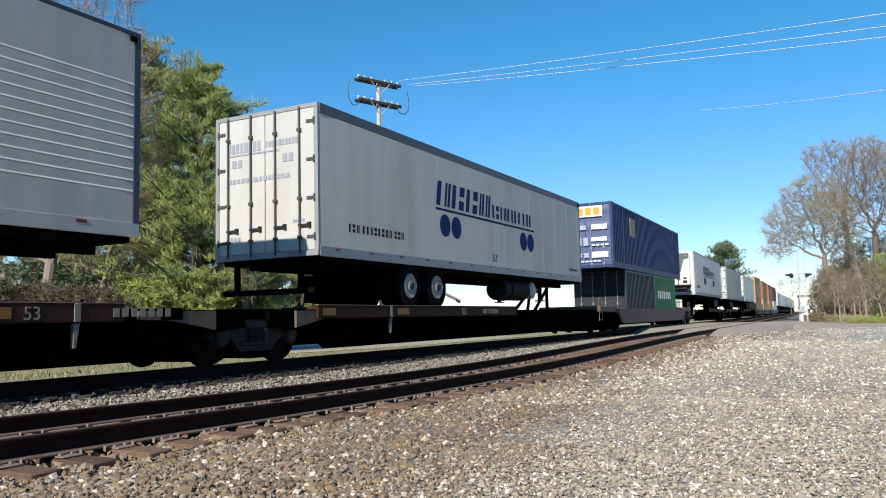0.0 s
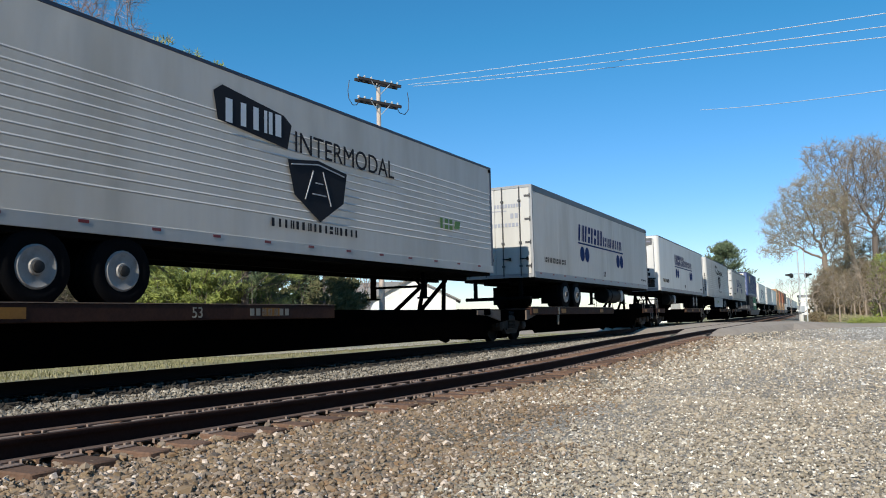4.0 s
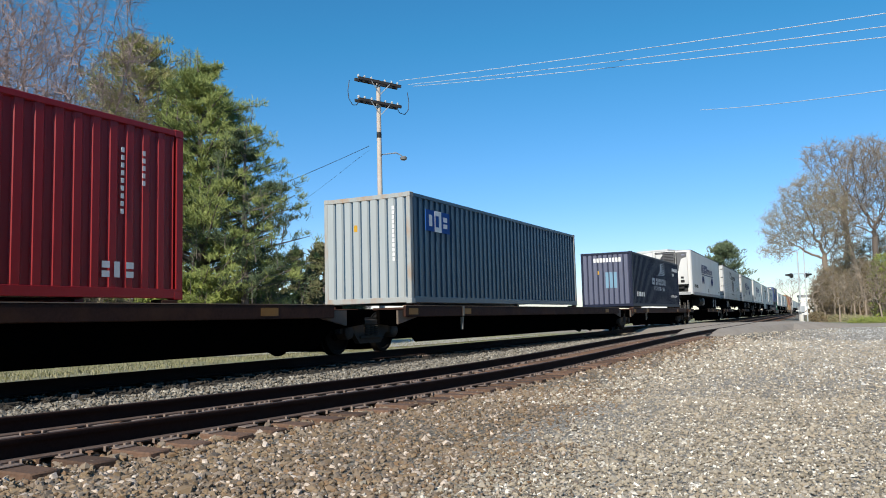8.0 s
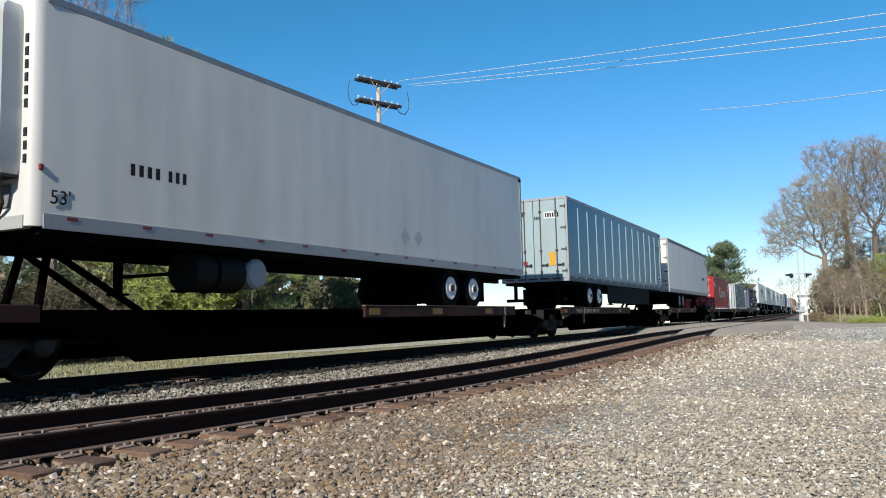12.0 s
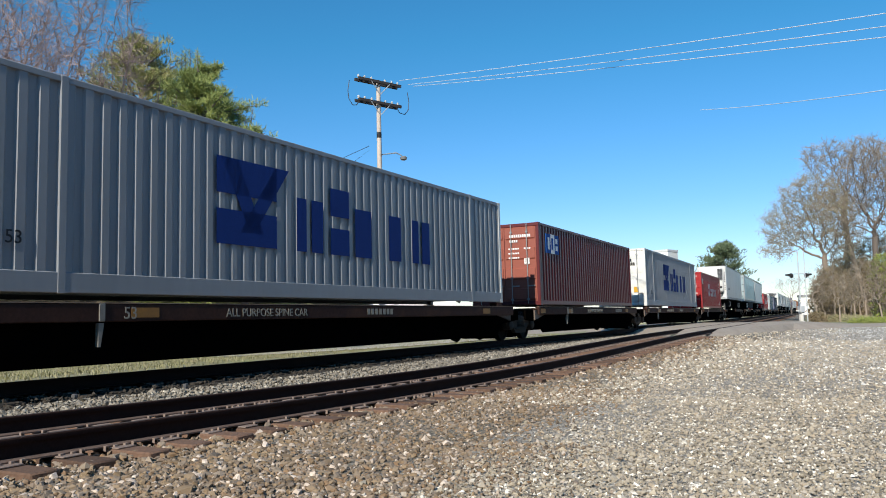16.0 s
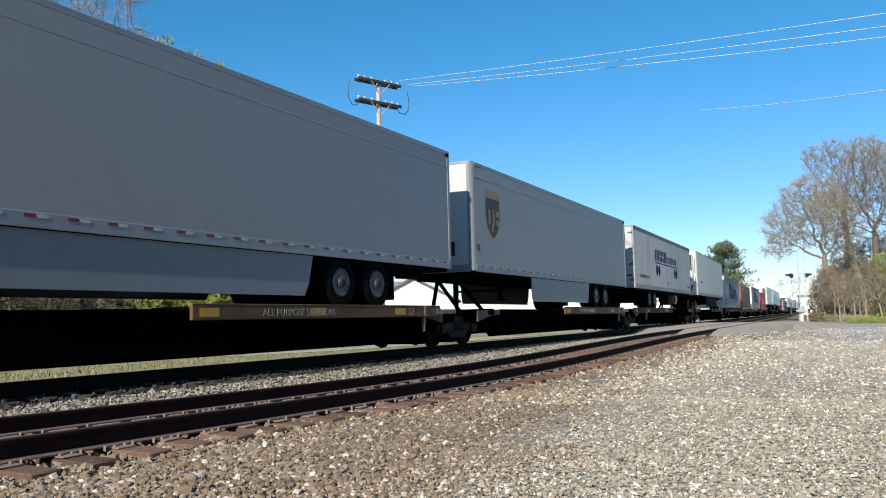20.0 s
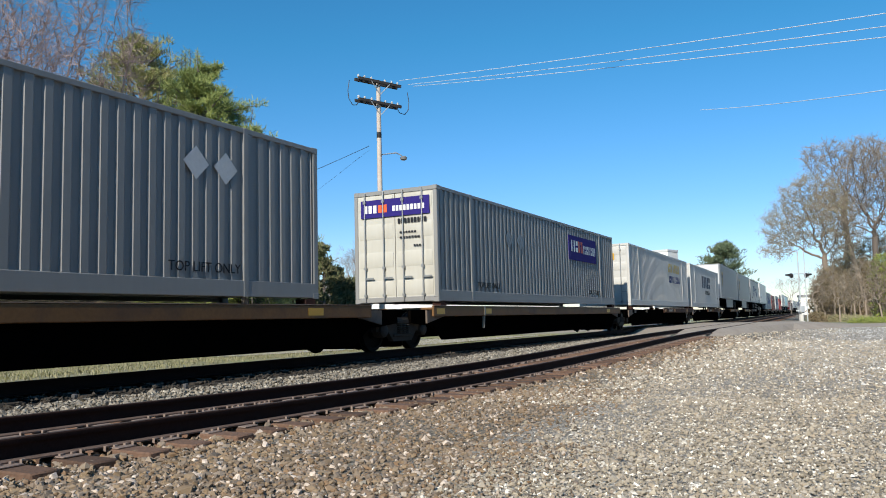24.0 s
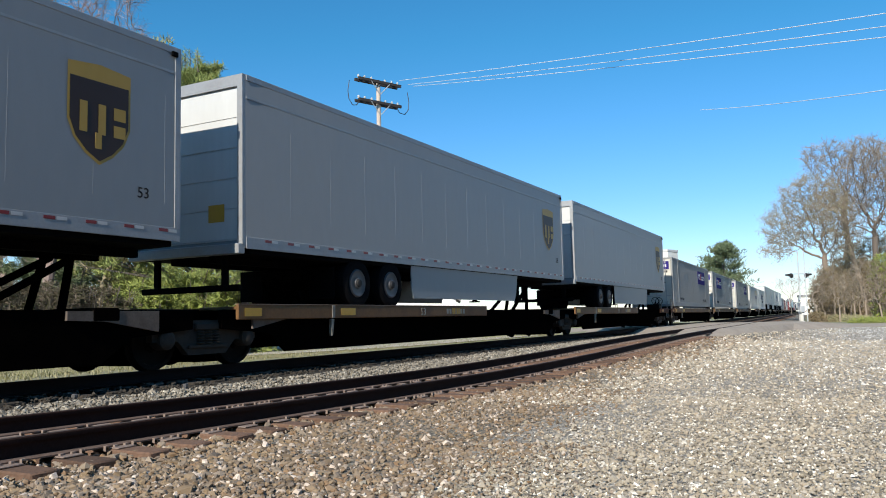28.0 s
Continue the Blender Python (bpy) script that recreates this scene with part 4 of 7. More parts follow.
        part("lower_guard", Shape().rings([[(-1.01, 0.0, z)] + [(x, arc(x, 0.03), z) for x in bow] + [(1.06, 0.0, z)] for z in (2.54, 2.615)]), BLACK, u)
        # flat plate in place of a recess, its shade painted dark
        part("nose_shade_plate", Shape().box(-1.08, 1.0, -0.03, 0.0, 2.12, 2.53, 0.01), surf("recess_shade_dark", (0.02, 0.02, 0.02), 0.7), u)
        part("lower_duct", Shape().box(-0.9, 0.8, -0.26, -0.03, 2.30, 2.54, 0.03), BLACK, u)
        for x0, x1, z0, z1 in ((0.62, 0.80, 2.98, 3.12), (0.60, 0.84, 2.72, 2.9), (-0.05, 0.08, 2.82, 2.92)):
            part("control_panel", strip(x0, x1, z0, z1, 0.012, 0.03), BLACK, u)
        seam = surf("seam_grey", (0.3, 0.3, 0.3), 0.6)
        part("panel_seam", strip(0.44, 0.452, 2.66, 3.5, 0.004, 0.02), seam, u)
        part("door_seam", strip(-0.97, 0.28, 3.46, 3.475, 0.004, 0.02), seam, u)
    else:
        plan = ((-1.12, 0.0), (-1.12, -0.28), (-1.04, -0.39), (-0.8, -0.43), (0.8, -0.43), (1.0, -0.39), (1.08, -0.28), (1.08, 0.0))
        u = part("cooling_unit", Shape().rings([[(x * q, y * k, z) for x, y in plan] for z, q, k in ((2.60, 0.95, 0.75), (2.70, 0.985, 0.95), (2.85, 1.0, 1.0), (4.60, 1.0, 1.0), (4.74, 0.985, 0.93), (4.82, 0.95, 0.7))]), WHITE, tr, "smooth white cooling unit with a round-holed vent")
        v = part("vent_panel", Shape().box(0.58, 1.0, -0.452, -0.36, 3.62, 4.70, 0.06), BLACK, u)
        vg = surf("vent_grey", (0.13, 0.135, 0.145), 0.5)
        ring = shared("vent_hole", lambda: Shape().lathe((0, 0, 0), "y", [(-0.004, 0.034), (-0.014, 0.05), (0.0, 0.056)], 10).mesh("vent_hole", vg))
        for i in range(3):
            for k in range(8):
                part("vent_hole", ring, None, v, m=pose(0.67 + i * 0.122, -0.453, 3.72 + k * 0.126))
        part("control_panel", Shape().box(0.72, 0.94, -0.445, -0.38, 2.90, 3.12, 0.01), BLACK, u)
        part("latch", Shape().box(-0.42, -0.38, -0.45, -0.40, 2.96, 3.14).lathe((-0.24, -0.44, 2.98), "y", [(-0.02, 0.03), (0.0, 0.06)], 12), BLACK, u)
        seam = surf("seam_grey", (0.3, 0.3, 0.3), 0.6)
        part("seam", Shape().box(-1.0, 0.95, -0.435, -0.40, 3.26, 3.272), seam, u)
        part("side_seam", Shape().box(0.50, 0.512, -0.435, -0.40, 2.8, 4.70), seam, u)
        part("lower_lip", Shape().rings([[(x * 0.97, y * 0.82, z) for x, y in plan] for z in (2.565, 2.60)]), BLACK, u)
        # flat mottled plate: shadows of the recess are put into its grey
        part("nose_shade_plate", Shape().box(-0.95, 0.9, -0.02, 0.0, 2.20, 2.50, 0.01), surf("recess_shade_grey", (0.16, 0.16, 0.16), 0.7, var=0.3, scale=5), u)
        part("hose", Shape().tube((0.95, -0.2, 2.56), (0.88, -0.1, 2.25), 0.025).tube((0.88, -0.1, 2.25), (0.7, -0.04, 2.1), 0.025), BLACK, u)
        mk = Shape()
        for k, w in enumerate((0.08, 0.08, 0.08, 0.06, 0.08)):
            mk.box(-0.78 + k * 0.115, -0.78 + k * 0.115 + w, -0.436, -0.425, 4.02, 4.14)
        for k in range(9):
            mk.box(-0.76 + k * 0.062, -0.76 + k * 0.062 + 0.042, -0.436, -0.425, 3.90, 3.96)
        tagged(part("maker_mark", mk, surf("faded_grey_mark", (0.28, 0.29, 0.29), 0.5), u), kind="stuff")


def side_marks(tr, L, z=2.05, step=1.22, start=0.5, pale=False):
    y = start
    red = shared("red_reflector", lambda: Shape().box(0, 0.003, 0, 0.16, 0, 0.045).mesh("red_reflector", RED_MARK))
    white = shared("white_reflector", lambda: Shape().box(0, 0.003, 0, 0.15, 0, 0.045).mesh("white_reflector", surf("dull_reflector", (0.5, 0.5, 0.5), 0.5)))
    while y < L - 0.4:
        part("red_reflector", red, None, tr, m=pose(HALF + 0.012, y, z))
        if pale:
            part("white_reflector", white, None, tr, m=pose(HALF + 0.012, y + 0.18, z))
        y += step


def trailer(u, label, body, rear="doors", wheels=(3.4, 4.7), rim=None, top=None, base=None, skirt=None, ribs="", door_mat=None, tank=None, marks=None, group="semi-trailers on the train", near_detail=True, roof_h=ROOF):
    L = 16.15
    tr = thing("semi_trailer", label, "trailer", group)
    nose_rear = rear not in ("doors", "rollup")
    r = 0.16 if nose_rear else 0.02
    part("body", Shape().rings(plan_rings(L, r, FLOOR, roof_h - 0.02, HALF)), body, tr)
    part("roof", Shape().rings(plan_rings(L, max(r - 0.02, 0.01), roof_h - 0.02, roof_h + 0.015, HALF - 0.03)), SILVER, tr)
    top = top or SILVER
    base = base or SILVER
    y0 = r + 0.01
    for x in (-1, 1):
        part("top_rail", Shape().box(min(x * (HALF - 0.01), x * (HALF + 0.012)), max(x * (HALF - 0.01), x * (HALF + 0.012)), y0, L, roof_h - (0.20 if top is DARK_RAIL else 0.06 if top is THIN_RAIL else 0.10), roof_h, 0.004), top, tr)
        part("bottom_rail", Shape().box(min(x * (HALF - 0.01), x * (HALF + 0.010)), max(x * (HALF - 0.01), x * (HALF + 0.010)), y0, L, FLOOR - 0.03, FLOOR + 0.17, 0.004), base, tr)
    if nose_rear:
        part("nose_sill", Shape().box(-HALF + 0.14, HALF - 0.14, -0.012, 0.1, FLOOR - 0.03, FLOOR + 0.14, 0.004), base, tr)
    if near_detail:
        if ribs == "seams":
            for k in range(1, int(L / 1.22) + 1):
                part("panel_seam", Shape().box(HALF, HALF + 0.0015, k * 1.22 - 0.009, k * 1.22 + 0.009, FLOOR + 0.19, roof_h - 0.22), body, tr)
        elif ribs == "posts":
            for k in range(1, int(L / 1.22) + 1):
                # posts paler than the skin: their sunlit edges are put into the colour
                part("post", Shape().prism([(k * 1.22 - 0.03, FLOOR + 0.3), (k * 1.22 + 0.03, FLOOR + 0.3), (k * 1.22 + 0.03, roof_h - 0.3), (k * 1.22 - 0.03, roof_h - 0.3)], HALF - 0.002, HALF + 0.04), surf("sunlit_blue_post", (0.16, 0.29, 0.37), 0.4, var=0.1), tr)
        elif ribs == "planks":
            for k in range(11):
                z = FLOOR + 0.62 + k * 0.155
                s = Shape().rings([[(HALF - 0.002, y, z - 0.018), (HALF + 0.007, y, z - 0.012), (HALF + 0.011, y, z), (HALF + 0.006, y, z + 0.010), (HALF - 0.002, y, z + 0.026)] for y in (0.2, L - 0.1)])
                part("side_rib", s, WHITE, tr)
        elif ribs == "top_line":
            part("moulding", Shape().box(HALF, HALF + 0.012, y0, L, roof_h - 0.42, roof_h - 0.38), SILVER, tr)
            for k in range(1, int(L / 1.22) + 1) if rear == "rollup" else ():
                part("panel_seam", Shape().box(HALF, HALF + 0.0025, k * 1.22 - 0.008, k * 1.22 + 0.008, FLOOR + 0.5, roof_h - 0.8), body, tr)
        side_marks(tr, L, pale=ribs in ("top_line", "posts"), step=0.61 if ribs == "top_line" else 1.22)
    for yy in (L - 0.05,):
        part("corner_post", Shape().box(HALF - 0.02, HALF + 0.014, yy - 0.06, yy + 0.05, FLOOR + 0.17, roof_h, 0.004), SILVER if top is SILVER else top, tr)
    part("marker_lamp", Shape().box(HALF + 0.012, HALF + 0.05, L - 0.2, L - 0.08, roof_h - 0.16, roof_h - 0.08, 0.01), CHASSIS, tr)
    if rear == "doors":
        swing_doors(tr, door_mat or body, HALF, FLOOR, roof_h)
    elif rear == "rollup":
        s = Shape().box(-HALF + 0.12, HALF - 0.12, -0.01, 0.0, FLOOR + 0.12, roof_h - 0.2)
        d = part("rollup_door", s, door_mat or body, tr)
        for k in range(5):
            part("door_slat", Shape().box(-HALF + 0.13, HALF - 0.13, -0.02, -0.01, FLOOR + 0.14 + k * 0.52, FLOOR + 0.64 + k * 0.52, 0.008), door_mat or body, d)
        part("door_frame", Shape().box(-HALF, -HALF + 0.12, -0.06, 0.0, FLOOR, roof_h).box(HALF - 0.12, HALF, -0.06, 0.0, FLOOR, roof_h).box(-HALF + 0.12, HALF - 0.12, -0.06, 0.0, roof_h - 0.2, roof_h).box(-HALF, HALF, -0.16, 0.0, FLOOR - 0.12, FLOOR + 0.05, 0.01), SILVER, tr)
        part("safety_placard", Shape().box(0.5, 0.86, -0.026, -0.021, FLOOR + 0.45, FLOOR + 0.75), YELLOW, tr)
    elif rear == "nose":
        # added panel: carries a paler paint for the sun on the front
        part("sunlit_nose_panel", Shape().box(-HALF + 0.15, HALF - 0.15, -0.008, 0.004, FLOOR + 0.16, roof_h - 0.06, 0.004), door_mat or body, tr, "added front panel, painted paler for the sun on it")
        part("nose_socket", Shape().box(0.25, 0.75, -0.03, 0.0, 2.35, 2.75, 0.01), BLACK, tr)
    else:
        reefer_unit(tr, rear)
    if not nose_rear:
        for x in (-0.8, 0.8):
            part("guard_post", Shape().box(x - 0.06, x + 0.06, 0.02, 0.1, 1.32, 1.92, 0.01), CHASSIS, tr)
        part("impact_guard", Shape().box(-1.15, 1.15, 0.0, 0.1, 1.22, 1.33, 0.015), CHASSIS, tr)
    running_gear(tr, L, wheels, rim or RIM, nose_rear)
    if skirt:
        a, b, m = skirt
        for x in (-1, 1):
            part("side_skirt", Shape().prism([(a, FLOOR - 0.04), (b, FLOOR - 0.04), (b - 0.12, 1.40), (b - 0.25, 1.16), (a + 0.1, 1.16), (a + 0.02, 1.4)], x * 1.235 - 0.012, x * 1.235 + 0.012), m, tr)
    if tank:
        a, b, m = tank
        part("tank_strap", Shape().lathe((0.82, a + 0.5, 1.52), "y", [(0, 0.30), (0.0, 0.345), (0.06, 0.345), (0.06, 0.30)], 20), CHASSIS, tr)
        part("air_tank", Shape().lathe((0.5, b + 0.25, 1.52), "x", [(0, 0.1), (0.03, 0.27), (0.60, 0.27), (0.64, 0.22), (0.65, 0.05)], 18), surf("tank_grey", (0.36, 0.36, 0.37), 0.5, var=0.2), tr)
        part("under_tank", Shape().lathe((0.82, a, 1.52), "y", [(0, 0.12), (0.015, 0.30), (0.05, 0.33), (b - a - 0.05, 0.33), (b - a - 0.015, 0.30), (b - a, 0.12)], 20), m, tr)
    MOVING.append((tr, u, L))
    return tr


# ---- the train: containers ----
def corrugated(s, x_out, y0, y1, z0, z1, pitch=0.278, depth=0.036):
    sg = 1 if x_out > 0 else -1
    n = max(1, int(round((y1 - y0) / pitch)))
    p = (y1 - y0) / n
    prof = []
    for k in range(n):
        b = y0 + k * p
        prof += [(b, 0), (b + p * 0.40, 0), (b + p * 0.54, 1), (b + p * 0.89, 1)]
    prof.append((y1, 0))
    vs, fs = [], []
    for y, d in prof:
        x = x_out - sg * depth * d
        vs += [(x, y, z0), (x, y, z1)]
    for i in range(len(prof) - 1):
        a = i * 2
        fs.append((a, a + 2, a + 3, a + 1) if sg > 0 else (a + 1, a + 3, a + 2, a))
    s.add(vs, fs)


def container(u, label, mat, L=12.19, H=2.60, z0=1.05, rear="doors", posts=(), end_mat=None, post_mat=None, keyed=True, rib=True, base_mat=None, group="containers on the train"):
    ct = thing("container", label, "container", group)
    h = 1.219
    z1 = z0 + H
    end_mat, post_mat = end_mat or mat, post_mat or mat
    core = Shape().box(-h + 0.05, h - 0.05, 0.05, L - 0.05, z0 + 0.1, z1 - 0.05)
    part("body", core, mat, ct)
    cuts = [0.14] + [q for q in posts] + [L - 0.14]
    for x in (-1, 1):
        s = Shape()
        for a, b in zip(cuts, cuts[1:]):
            corrugated(s, x * (h - 0.012), a + 0.05, b - 0.05, z0 + 0.15 + (0.13 if posts else 0), z1 - 0.10)
        part("side_wall", s, mat, ct)
        part("top_rail", Shape().box(min(x * (h - 0.08), x * h), max(x * (h - 0.08), x * h), 0.1, L - 0.1, z1 - 0.10, z1 - 0.012, 0.008), mat, ct)
        part("bottom_rail", Shape().box(min(x * (h - 0.08), x * h), max(x * (h - 0.08), x * h), 0.1, L - 0.1, z0 + 0.02, z0 + (0.29 if posts else 0.16), 0.008), base_mat or mat, ct)
        for q in posts:
            part("lift_post", Shape().box(min(x * (h - 0.09), x * (h + 0.006)), max(x * (h - 0.09), x * (h + 0.006)), q - 0.06, q + 0.06, z0 + 0.01, z1 - 0.004, 0.01), mat, ct)
        for y in (0.0, L):
            part("corner_post", Shape().box(min(x * (h - 0.11), x * h), max(x * (h - 0.11), x * h), max(0, y - 0.14), min(L, y + 0.14), z0 + 0.11, z1 - 0.11, 0.012), post_mat, ct)
            for z in (z0, z1 - 0.118):
                part("corner_casting", Shape().box(min(x * (h - 0.15), x * (h + 0.003)), max(x * (h - 0.15), x * (h + 0.003)), max(-0.003, y - 0.178), min(L + 0.003, y + 0.178), z, z + 0.118, 0.012), post_mat, ct)
    part("roof", Shape().box(-h + 0.06, h - 0.06, 0.1, L - 0.1, z1 - 0.05, z1 - 0.02, 0.01), mat, ct)
    part("front_wall", Shape().box(-h + 0.1, h - 0.1, L - 0.06, L - 0.02, z0 + 0.1, z1 - 0.1), mat, ct)
    part("end_header", Shape().box(-h + 0.12, h - 0.12, 0.0, 0.1, z1 - 0.12, z1 - 0.01, 0.01), post_mat, ct)
    part("end_sill", Shape().box(-h + 0.12, h - 0.12, 0.0, 0.1, z0 + 0.02, z0 + 0.15, 0.01), post_mat, ct)
    rib_y = 0.008 if posts else -0.012
    if rear == "doors":
        for x in (-1, 1):
            a, b = (0.01, h - 0.10) if x > 0 else (-(h - 0.10), -0.01)
            s = Shape().box(a, b, 0.02, 0.05, z0 + 0.14, z1 - 0.12)
            d = part("door", s, end_mat, ct)
            for k in range(4):
                zz = z0 + 0.38 + k * (H - 0.72) / 3
                part("door_rib", Shape().prism([(0.02, zz - 0.2), (rib_y, zz - 0.16), (rib_y, zz + 0.16), (0.02, zz + 0.2)], a + 0.05, b - 0.05), end_mat, d)
            for f in (0.22, 0.72):
                xr = a + (b - a) * f
                part("lock_rod", Shape().tube((xr, -0.035, z0 + 0.06), (xr, -0.035, z1 - 0.04), 0.017, n=8), ROD if rear != "painted" else mat, d)
                part("rod_handle", Shape().box(xr, xr + 0.26, -0.062, -0.042, z0 + 0.62, z0 + 0.66), ROD, d)
                for zz in (z0 + 0.2, z0 + 0.9, z1 - 0.3):
                    part("rod_guide", Shape().box(xr - 0.04, xr + 0.04, -0.058, -0.012, zz - 0.03, zz + 0.03), ROD, d)
    elif rear == "ribs":
        n = 7
        ew = part("end_wall", Shape().box(-h + 0.1, h - 0.1, 0.045, 0.06, z0 + 0.15, z1 - 0.12), end_mat, ct)
        for k in range(n):
            zz = z0 + 0.2 + k * (H - 0.35) / n
            part("end_rib", Shape().prism([(0.05, zz), (0.01, zz + 0.05), (0.01, zz + (H - 0.35) / n - 0.09), (0.05, zz + (H - 0.35) / n - 0.03)], -h + 0.11, h - 0.11), end_mat, ew)
    else:
        n = 9
        p = (2 * h - 0.22) / n
        vs, fs = [], []
        for k in range(n):
            b = -h + 0.11 + k * p
            for dx, y in ((0, 0.012), (0.62, 0.012), (0.76, 0.055), (0.9, 0.055)):
                vs += [(b + dx * p, y, z0 + 0.15), (b + dx * p, y, z1 - 0.12)]
        vs += [(h - 0.11, 0.012, z0 + 0.15), (h - 0.11, 0.012, z1 - 0.12)]
        for i in range(len(vs) // 2 - 1):
            fs.append((i * 2, i * 2 + 2, i * 2 + 3, i * 2 + 1))
        part("end_wall", Shape().add(vs, fs), end_mat, ct)
    if keyed:
        MOVING.append((ct, u, L))
    return ct


def rear_bars(tr, mat, rows, name="lettering_print", y=-0.04):
    """Unreadable lettering on a rear end: rows of (x, z, width, height, count)."""
    s = Shape()
    for x, z, w, h, n in rows:
        k = w / n
        for i in range(n):
            s.add([(x + i * k, y, z), (x + i * k + k * 0.72, y, z), (x + i * k + k * 0.72, y, z + h), (x + i * k, y, z + h)], [(0, 1, 2, 3)])
    return tagged(part(name, s, mat, tr), kind="stuff")

# ---- the train: what it carries ----
MARK_X, BOX_X = HALF + 0.010, 1.219
SHIELD_BROWN, SHIELD_GOLD = paint("shield_brown", (0.035, 0.016, 0.010)), paint("shield_gold", (0.42, 0.26, 0.05))
PURPLE = surf("purple_panel", (0.030, 0.022, 0.17), 0.75, var=0.1, scale=3, spec=0.12)
ORANGE_MARK = paint("orange_mark", (0.75, 0.12, 0.03))
GREEN_MARK = paint("green_mark", (0.10, 0.22, 0.02))
TANK = surf("grimy_tank", (0.012, 0.012, 0.012), 0.7, 0.0, var=0.3, scale=3, dirt=(0.02, 0.02, 0.02), spec=0.15)
NAVY_SKIRT = surf("navy_skirt", (0.005, 0.007, 0.012), 0.8, var=0.2, spec=0.1)
CONSIST = []                                 # (rear, front, wheels from the rear or None, hitch, stencil, yellow)


def script_marks(tr, www=True, number=True, dz=0.09):
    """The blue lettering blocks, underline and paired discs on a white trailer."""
    s = Shape()
    y = strokes(s, MARK_X, 4.74, 3.38 + dz, 0.62, ["lrtm", "lb", "lb", "c", "lrtm", "lrt", "ltb", "ltmb"], 0.07, w=0.34, thick=0.2, slant=0.18)
    strokes(s, MARK_X, 8.12, 3.40 + dz, 0.38, ["tmbr", "lmr", "c", "ltrm", "ltrm", "ltmb", "lt", "tmbr", " ", "c", "lrt", "tlb", ], 0.05, w=0.22, thick=0.17)
    s.box(MARK_X, MARK_X + 0.004, 4.72, 11.35, 3.26 + dz, 3.32 + dz)
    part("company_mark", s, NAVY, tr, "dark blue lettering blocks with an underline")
    for y in (5.2, 5.82, 10.42, 11.02):
        d = Shape()
        disc(d, MARK_X, y, 2.90 + dz, 0.285)
        part("blue_disc", d, NAVY, tr)
    if www:
        b = Shape()
        strokes(b, MARK_X, 0.95, 2.46, 0.17, ["lcr", "lcr", "lcr", " ", "tmbr", "l", "l", "c", "tmbr", "lrt", "ltb", "ltmb", " ", "ltb", "lrtb", "lctr"], 0.035, w=0.115, thick=0.18)
        tagged(part("web_line", b, CHARCOAL, tr), kind="stuff")
    else:
        b = Shape()
        letters(b, MARK_X, 0.9, 2.42, 0.2, [0.11] * 4 + [-0.12] + [0.11] * 6, 0.05)
        tagged(part("fleet_number_print", b, CHARCOAL, tr), kind="stuff")
    if number:
        words("53'", 0.30, (MARK_X + 0.002, 8.05, 2.25), CHARCOAL, tr)
    e = Shape()
    letters(e, MARK_X, 14.7, 2.28, 0.09, [0.06] * 11, 0.03)
    tagged(part("id_print", e, CHARCOAL, tr), kind="stuff")


def shield(tr, y, z=2.86, w=1.0, h=1.34):
    s = Shape()

    def outline(k):
        pts = [(0.0, 1.0), (0.5, 1.04), (1.0, 1.0), (1.0, 0.42), (0.9, 0.24), (0.72, 0.1), (0.5, 0.0), (0.28, 0.1), (0.1, 0.24), (0.0, 0.42)]
        return [(y + w / 2 + (a - 0.5) * w * k, z + h * 0.52 + (b - 0.52) * h * k) for a, b in pts]
    s.add([(MARK_X, a, b) for a, b in outline(1.0)], [tuple(range(9, -1, -1))])
    sh = part("shield_mark", s, SHIELD_GOLD, tr, "brown and gold shield")
    s = Shape()
    o = [(a, min(b, z + h * 0.86)) for a, b in outline(0.93)]
    s.add([(MARK_X + 0.003, a, b) for a, b in o], [tuple(range(9, -1, -1))])
    part("shield_field", s, SHIELD_BROWN, sh)
    s = Shape()
    strokes(s, MARK_X + 0.004, y + 0.14, z + 0.42, 0.42, ["lrb", "lrtm", "tmbl"], 0.06, w=0.23, thick=0.24)
    s.box(MARK_X + 0.004, MARK_X + 0.007, y + 0.43, y + 0.53, z + 0.22, z + 0.44)
    tagged(part("shield_blocks", s, SHIELD_GOLD, sh), kind="stuff")


def purple_panel(ct, y0, y1, z0=2.72, z1=3.62):
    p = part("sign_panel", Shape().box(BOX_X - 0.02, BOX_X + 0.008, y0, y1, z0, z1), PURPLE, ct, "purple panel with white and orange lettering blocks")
    s = Shape()
    h = 0.42
    zz = (z0 + z1) / 2 - 0.14
    y = strokes(s, BOX_X + 0.009, y0 + 0.22, zz, h, ["ltm", "tmbl", "lrbm"], 0.04, w=0.26, thick=0.27)
    strokes(s, BOX_X + 0.009, y0 + 1.75, zz - 0.02, h * 0.75, ["lrct", "lrb", "l", "c", "l", "lrct", "lrtb", "lrtb", "lrtm", "l"], 0.05, w=0.11, thick=0.12)
    part("white_lettering", s, WHITE_MARK, p)
    s = Shape()
    strokes(s, BOX_X + 0.009, y, zz, h, ["ltmb", "cm"], 0.04, w=0.24, thick=0.27)
    part("orange_lettering", s, ORANGE_MARK, p)


def rear_purple(ct, z=3.30):
    p = part("end_sign", Shape().box(-1.0, 1.02, -0.018, -0.014, z, z + 0.46), PURPLE, ct)
    rear_bars(p, WHITE_MARK, [(-0.9, z + 0.12, 0.42, 0.2, 3), (-0.05, z + 0.13, 0.95, 0.14, 9)], "white_lettering", -0.0225)
    rear_bars(p, ORANGE_MARK, [(-0.47, z + 0.12, 0.3, 0.2, 2)], "orange_lettering", -0.0225)


